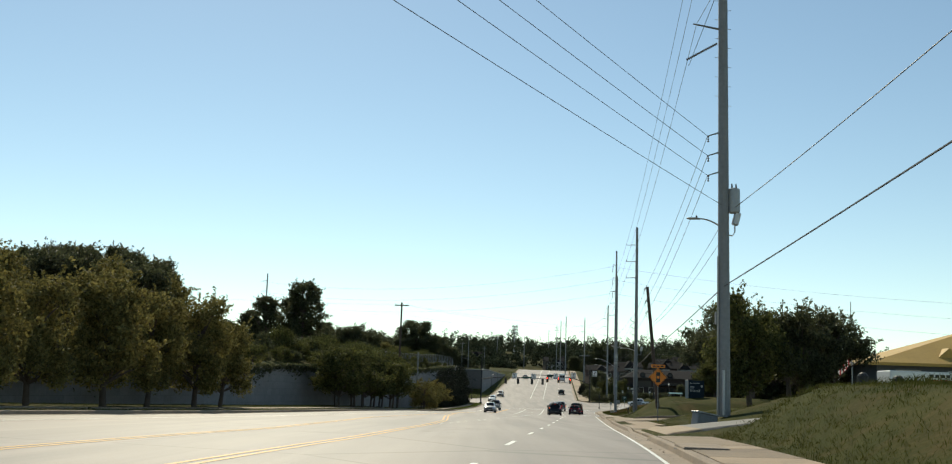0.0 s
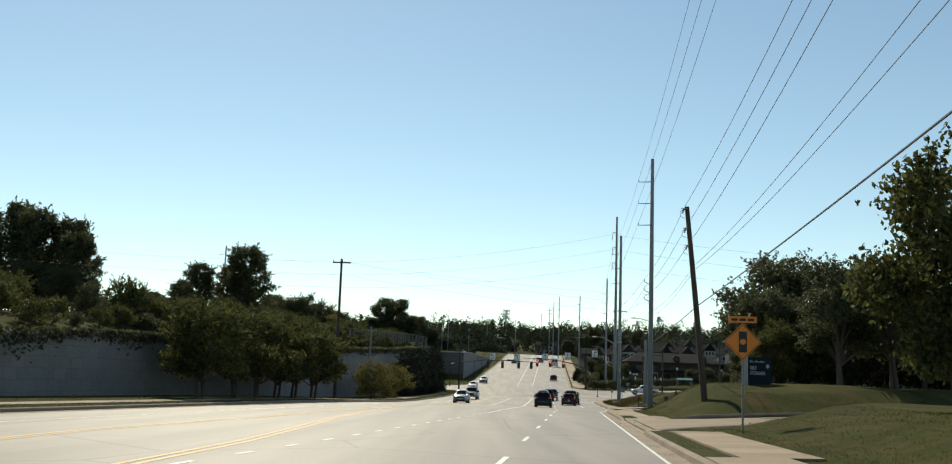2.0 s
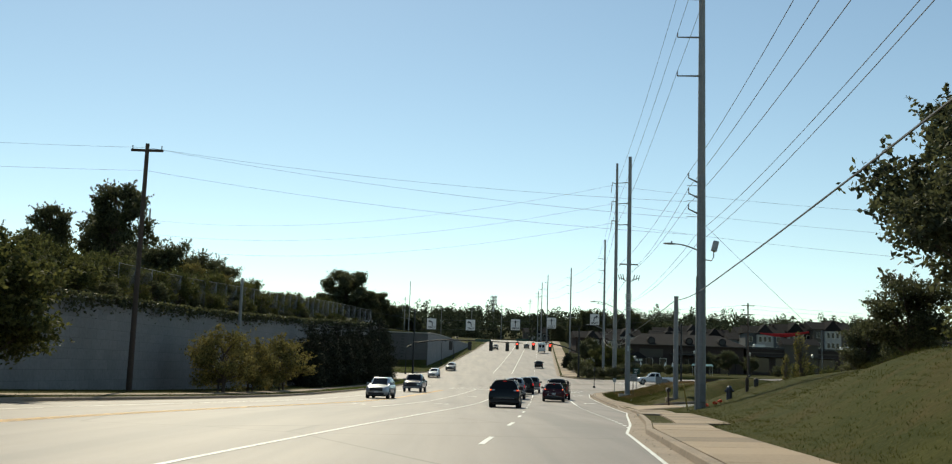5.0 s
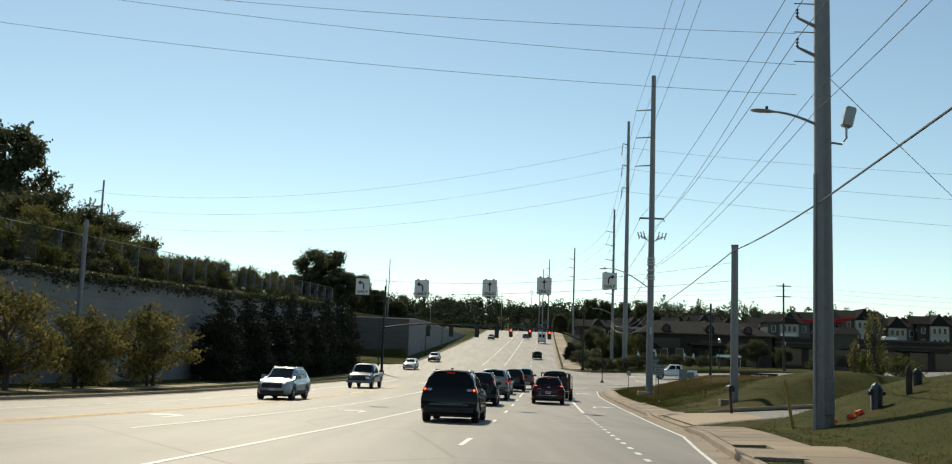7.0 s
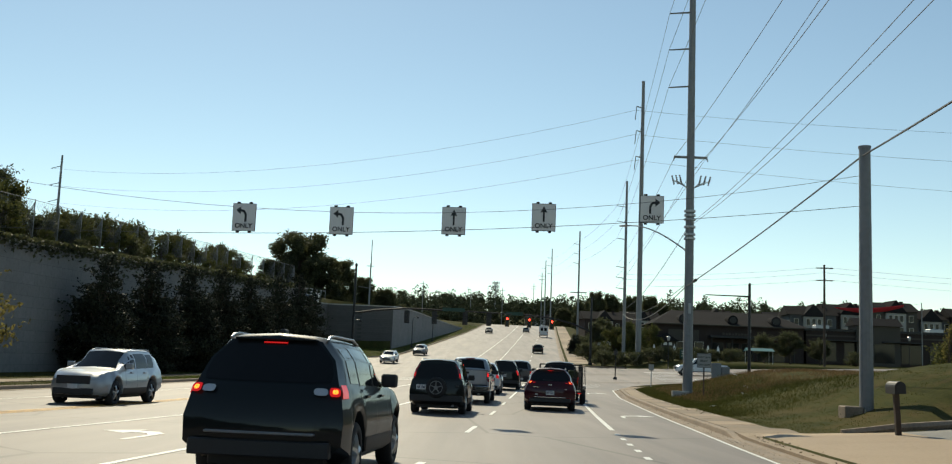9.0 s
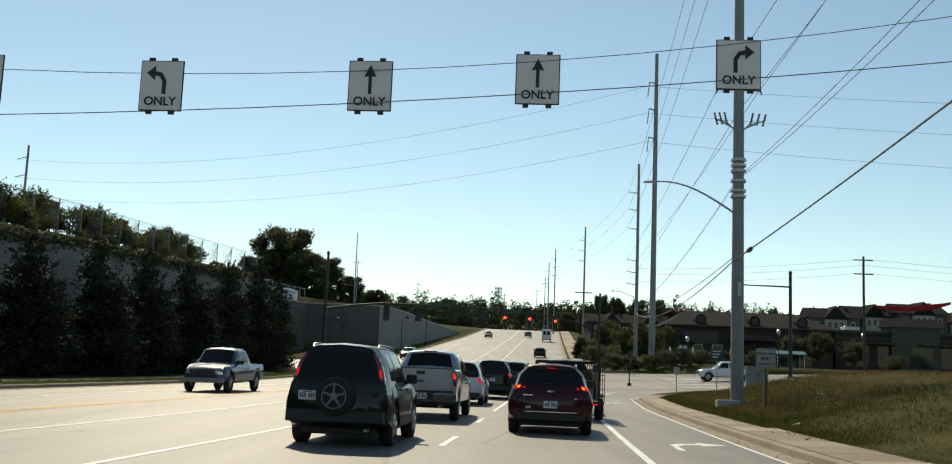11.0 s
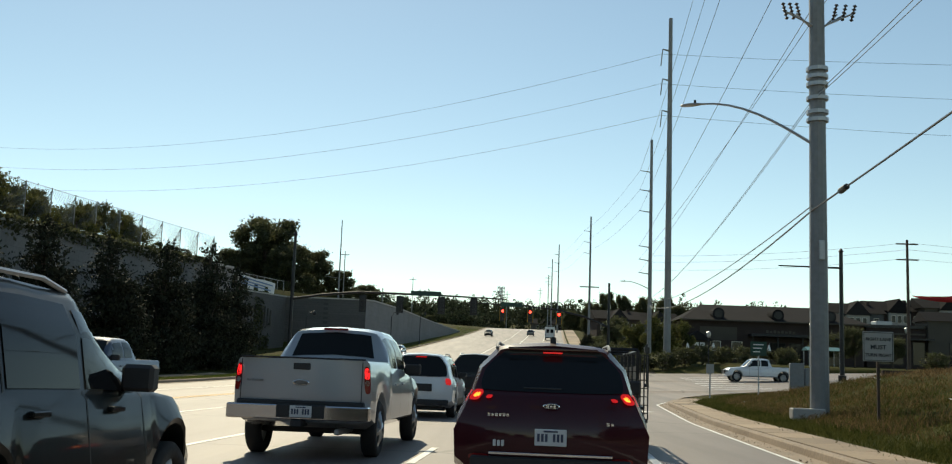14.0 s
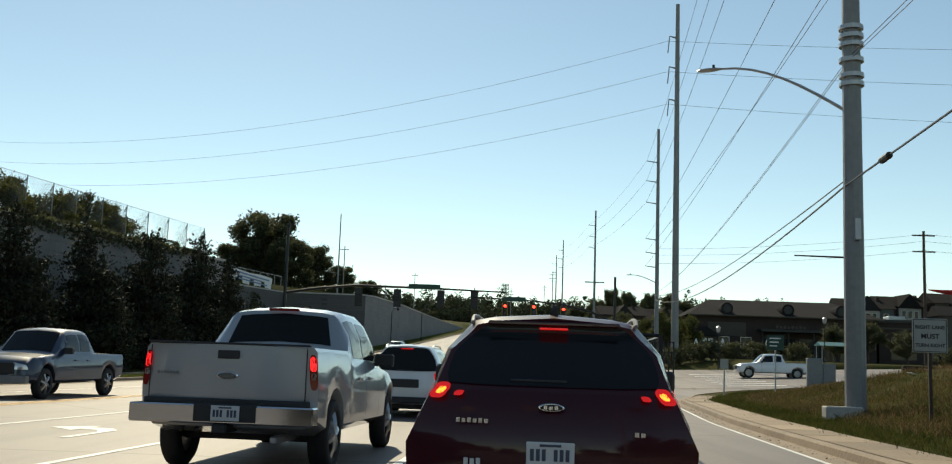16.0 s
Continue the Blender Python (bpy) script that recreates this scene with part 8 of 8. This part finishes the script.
# red banner slung on a line by the shops
ob = thing("hanging_banner", "long red pennant banner sagging from a line by the shops", "banner", at=pose(0, 0, 0))
top, low = [], []
for k in range(15):
    f = k / 14
    p_ = Vector((64.3 + 7.7 * f, 274.6 - 5.0 * f, 6.98 + 0.35 * f - 1.1 * f * (1 - f)))
    top.append(p_)
    low.append(p_ - Vector((0.05 * math.sin(k), 0.0, 0.06 + 0.62 * math.sin(math.pi * min(1.0, f * 0.9)) ** 0.8)))
verts = top + low + [v + Vector((0, 0.012, 0)) for v in top + low]
faces = [(k, k + 1, 16 + k, 15 + k) for k in range(14)] + [(30 + k, 45 + k, 46 + k, 31 + k) for k in range(14)] + [(15 + k, 16 + k, 46 + k, 45 + k) for k in range(14)]
part("cloth", mesh_of("cloth", verts, faces, M["flag_red"], True), M["flag_red"], ob)
part("line", tube([(58.8, 262.4, 6.6)] + [tuple(v + Vector((0, 0, 0.02))) for v in top] + [(74.0, 268.6, 7.4)], 0.012, 5), M["wire"], ob)
part("post", tube([(74.0, 268.6, on_ground(74, 268.6) - 0.3), (74.0, 268.6, 7.6)], [0.08, 0.06], 8), M["steel"], ob)
# townhouses behind
rngb = random.Random(3)


def house(x, y, w, d, h, yaw, wall_mat, label):
    z = on_ground(x, y)
    ob = thing("townhouse", label, "house", "townhouses", at=pose(x, y, z - 0.5, 0, 0, yaw))
    part("wall", new_box(-w / 2, w / 2, 0, d, -2, h), M[wall_mat], ob)
    part("roof", gable_roof(-w / 2, w / 2, 0, d, h, w * 0.22, 0.5, "x"), M["shingle"], ob)
    part("gable_wall", gable_roof(-w * 0.22, w * 0.22, -0.8, d * 0.6, h - 0.6, w * 0.26, 0.02, "y"), M["siding"], ob)
    part("gable_roof", gable_roof(-w * 0.24, w * 0.24, -0.9, d * 0.6, h - 0.45, w * 0.285, 0.12, "y"), M["shingle"], ob)
    part("bay", new_box(-w * 0.22, w * 0.22, -0.8, 0.5, -2, h - 0.6), M["siding"], ob)
    for fz in (h - 2.4, h - 5.2):
        for k in (-1, 0, 1):
            window(ob, k * w * 0.12, -0.8, fz, w * 0.07, 1.4)
        for k in (-0.36, 0.36):
            window(ob, k * w, 0, fz, w * 0.08, 1.4)
    part("chimney", new_box(w * 0.28, w * 0.34, d * 0.4, d * 0.5, h, h + w * 0.25), M["brick"], ob)


for k in range(12):
    house(92 + k * 11.5, 505 + (k % 3) * 9, 12.5, 11, 10.0 + (k % 2) * 1.2, rngb.uniform(-8, 4), ("siding", "siding_grey", "brick", "stucco")[k % 4], ("pale townhouse with gabled roof", "grey townhouse with gabled roof", "brick townhouse with gabled roof", "tan townhouse with gabled roof")[k % 4])
for k in range(9):
    house(64 + k * 13 + (k % 2) * 3, 440 + 6 * (k % 3), 11, 10, 8.5, rngb.uniform(-6, 6), ("siding_grey", "brick", "siding")[k % 3], ("grey townhouse with dark roof", "brick townhouse with dark roof", "pale townhouse with dark roof")[k % 3])
for k in range(5):
    house(92 + k * 9.5, 368 + 3 * (k % 2), 10.5, 10, 11.5 + 0.8 * (k % 3) - on_ground(92 + k * 9.5, 368), rngb.uniform(-6, 4), ("siding_grey", "brick", "stucco")[k % 3], ("dark grey townhouse behind the shops", "dark brick townhouse behind the shops", "tan townhouse behind the shops")[k % 3])
for k in (0, 1, 2, 6, 7, 8, 9, 10, 11, 12):
    house(-32 + k * 13.5, 650 + 22 * (k % 4), 13, 11, 6.8, rngb.uniform(-10, 10), ("siding_grey", "brick", "stucco", "brick")[k % 4], "distant house among trees on the hill")
for k in range(7):
    house(44 + k * 5, 372 + 22 * k, 9, 9, 7.0, 4, ("brick", "siding_grey", "stucco")[k % 3], "townhouse beside the climbing road")

# storage business with the gold roof
gb = thing("gold_roof_building", "low grey building with broad gold pyramid roof", "building", at=pose(40.4, 97, 0.35, 0, 0, -5))
part("wall", new_box(0, 34, 0, 18, -2.0, 3.0), M["siding_grey"], gb)
part("roof", hip_roof(0, 34, 0, 18, 3.0, 4.7, 14, 1.0), M["gold_roof"], gb)
part("fascia", new_box(-1.05, 35.05, -1.06, -1.0, 2.75, 3.05), M["gold_roof"], gb)
part("dormer", gable_roof(6.2, 8.2, 0.6, 4.0, 3.7, 1.0, 0.1, "y"), M["gold_roof"], gb, "small roof gable")
for k in range(5):
    window(gb, 3 + 5 * k, 0, 0.8, 2.2, 1.5)
tk = thing("rental_truck", "white rental box truck with coloured side panels", "truck", "rental trucks", at=pose(31.6, 72.6, on_ground(34, 72.6), 0, 0, -88))
part("box", new_box(-1.2, 1.2, 0, 6.0, 0.6, 2.9, 0.05), M["paint_white"], tk)
part("cab", new_box(-1.1, 1.1, 6.0, 7.9, 0.5, 2.3, 0.15), M["paint_white"], tk)
part("side_panel", new_box(1.205, 1.215, 0.8, 2.4, 1.0, 2.2), M["blue_sign"], tk)
part("stripe", new_box(1.205, 1.215, 2.9, 5.2, 1.7, 2.3), M["flag_red"], tk)
for k in range(5):
    part("letter_bar", new_box(1.205, 1.215, 3.0 + 0.42 * k, 3.3 + 0.42 * k, 2.45, 2.7), M["sign_black"], tk)
for s in (-1, 1):
    for c in (1.4, 6.8):
        wheel(tk, s * 1.0, c, 0.42, s)
vn = thing("rental_van", "white cargo van with dark cab window", "van", "rental trucks", at=pose(37.6, 83.2, on_ground(35, 83), 0, 0, 97))
part("body", new_box(-0.98, 0.98, 0, 4.0, 0.35, 2.3, 0.12), M["paint_white"], vn)
part("bonnet", new_box(-0.95, 0.95, 4.0, 5.2, 0.35, 1.3, 0.12), M["paint_white"], vn)
part("windscreen", new_box(-0.85, 0.85, 3.98, 4.06, 1.35, 2.05), M["car_glass"], vn)
for s in (-1, 1):
    part("rear_window", new_box(s * 0.45 - 0.3, s * 0.45 + 0.3, -0.02, 0.0, 1.3, 1.95), M["car_glass"], vn)
    part("side_window", new_box(*sorted((s * 0.985, s * 0.995)), 2.9, 3.8, 1.3, 1.95), M["car_glass"], vn)
    for c in (0.9, 4.3):
        wheel(vn, s * 0.85, c, 0.36, s)
fl = thing("flagpole", "slim grey flagpole with a hanging striped flag", "flagpole", at=pose(26.9, 66.0, on_ground(26.9, 66)))
part("pole", tube([(0, 0, -0.2), (0, 0, 6.3 - on_ground(26.9, 66))], [0.05, 0.03], 8), M["galv"], fl)
flag = part("flag", new_box(-0.02, 0.0, -0.01, 0.01, 2.6, 4.6), M["flag_white"], fl, "red and white striped flag with blue corner")
for k in range(9):
    x0 = -0.05 - k * 0.1
    fn = [(x0, 0.06 * math.sin(k), 4.6 - 0.16 * k), (x0 - 0.1, 0.06 * math.sin(k + 1), 4.6 - 0.16 * (k + 1)), (x0 - 0.1, 0.06 * math.sin(k + 1), 3.55 - 0.14 * (k + 1)), (x0, 0.06 * math.sin(k), 3.55 - 0.14 * k)]
    me = mesh_of("stripe", fn, [(0, 1, 2, 3)], M["flag_red" if k % 2 else "flag_white"])
    part("stripe", me, M["flag_white"], flag)
me = mesh_of("canton", [(-0.05, -0.08, 4.6), (-0.45, -0.08, 4.0), (-0.45, -0.08, 3.6), (-0.05, -0.08, 4.05)], [(0, 1, 2, 3)], M["flag_blue"])
part("canton", me, M["flag_blue"], flag)

# umbrellas, utility cabinets, brick sign and street furniture by the restaurant
for x, y in ((41.2, 271.5), (45.6, 270.5), (46.9, 270.2), (38.5, 272)):
    ob = thing("umbrella", "closed white patio umbrella", "umbrella", "patio umbrellas", at=pose(x, y, on_ground(x, y) - 0.1))
    part("pole", tube([(0, 0, 0), (0, 0, 2.2)], 0.03, 6), M["galv"], ob)
    part("canopy", tube([(0, 0, 0.9), (0, 0, 1.2), (0, 0, 1.9), (0, 0, 2.3)], [0.25, 0.28, 0.16, 0.03], 8), M["canvas"], ob)
ob = thing("patio_canopy", "teal canvas canopy on thin posts", "canopy", at=pose(52.0, 268.5, on_ground(52, 268)))
part("sheet", gable_roof(-1.7, 1.7, -1.0, 1.0, 1.7, 0.4, 0.1), M["teal_canvas"], ob)
for sx in (-1.6, 1.6):
    for sy in (-0.9, 0.9):
        part("post", tube([(sx, sy, -0.3), (sx, sy, 1.7)], 0.04, 6), M["galv"], ob)
# two utility cabinets, each built as an upright steel slab
ob = thing("stone_sign", "grey steel utility cabinets on the corner", "sign", at=pose(36.4, 224.5, on_ground(36.4, 224.5) - 0.2, 0, 0, -8))
part("slab", new_box(-0.9, 0.0, -0.2, 0.2, 0, 2.2, 0.04), M["steel"], ob)
part("slab", new_box(0.02, 0.75, -0.2, 0.2, 0, 1.9, 0.04), M["steel"], ob)
part("base", new_box(-1.1, 0.95, -0.35, 0.35, -0.2, 0.1), M["brick"], ob)
ob = thing("stone_sign", "low brick monument sign with pale lettering", "sign", at=pose(46.5, 232, on_ground(46.5, 231) - 0.2, 0, 0, -8))
part("wall", new_box(-2.2, 2.2, -0.25, 0.25, 0, 1.5, 0.03), M["brick"], ob)
for k in range(5):
    part("letter_bar", new_box(-0.9 + 0.42 * k, -0.6 + 0.42 * k, -0.3, -0.252, 1.0, 1.3), M["sign_white"], ob)
for x, y in ((38.6, 262), (49.5, 264), (60, 266), (72, 268)):
    ob = thing("lamp_post", "black post-top street lantern", "street lamp", "lanterns", at=pose(x, y, on_ground(x, y) - 0.1))
    part("post", tube([(0, 0, 0), (0, 0, 0.4), (0, 0, 0.42), (0, 0, 3.9)], [0.14, 0.12, 0.06, 0.045], 8), M["black_metal"], ob)
    part("lantern", tube([(0, 0, 3.9), (0, 0, 4.0), (0, 0, 4.4), (0, 0, 4.55)], [0.1, 0.18, 0.24, 0.05], 8), M["galv"], ob)
for x, y, z in ((4.8, 262.5, 0), (13.0, 300, 0), (15.0, 330, 0)):
    yy = y
    vv = left_kerb(yy) - 1.0
    ob = thing("lamp_post", "black street lamp with curved neck", "street lamp", "lanterns", at=pose(gx(yy, max(vv, -23)), yy, ground_z(yy, max(vv, -23))))
    part("post", tube([(0, 0, 0), (0, 0, 0.5), (0, 0, 0.52), (0, 0, 4.6), (0.25, 0, 5.1), (0.8, 0, 5.3)], [0.16, 0.14, 0.07, 0.055, 0.05, 0.04], 8), M["black_metal"], ob)
    part("lantern", tube([(0.8, 0, 5.3), (0.8, 0, 5.1), (0.8, 0, 4.9)], [0.05, 0.2, 0.16], 10), M["black_metal"], ob)
zc = on_ground(29.6, 1000)
ob = thing("telecom_tower", "pale lattice telecom mast on the far hill", "tower", at=pose(29.6, 1000, zc))
part("mast", tube([(0, 0, 0), (0, 0, 64 - zc)], [0.9, 0.6], 6), M["galv"], ob)
for k in range(3):
    for a in range(6):
        t = a * math.tau / 6
        part("antenna", new_box(2.6 * math.cos(t) - 0.35, 2.6 * math.cos(t) + 0.35, 2.6 * math.sin(t) - 0.3, 2.6 * math.sin(t) + 0.3, 56 - zc + 3 * k, 58.4 - zc + 3 * k), M["galv"], ob)
    part("platform", tube([(0, 0, 57 - zc + 3 * k), (0, 0, 57.3 - zc + 3 * k)], 2.8, 10), M["galv"], ob)
# billboard beyond the trees
zb = on_ground(-90, 330)
ob = thing("billboard", "pale grey roadside billboard on steel posts", "billboard", at=pose(-90, 330, zb, 0, 0, 8))
part("panel", new_box(-5.2, 5.2, -0.2, 0.2, 14.5 - zb, 19.2 - zb, 0.05), M["siding"], ob)
part("frame", new_box(-5.4, 5.4, 0.2, 0.5, 14.3 - zb, 19.4 - zb, 0.05), M["steel"], ob)
part("catwalk", new_box(-5.2, 5.2, -1.1, -0.2, 14.1 - zb, 14.25 - zb), M["steel"], ob)
for k in range(6):
    part("text_bar", new_box(-3.6 + 1.2 * k, -2.7 + 1.2 * k, -0.23, -0.202, 17 - zb, 17.6 - zb), M["galv"], ob)
for s in (-3.5, 3.5):
    part("post", tube([(s, 0.5, -1), (s, 0.5, 18 - zb)], 0.25, 8), M["steel"], ob)
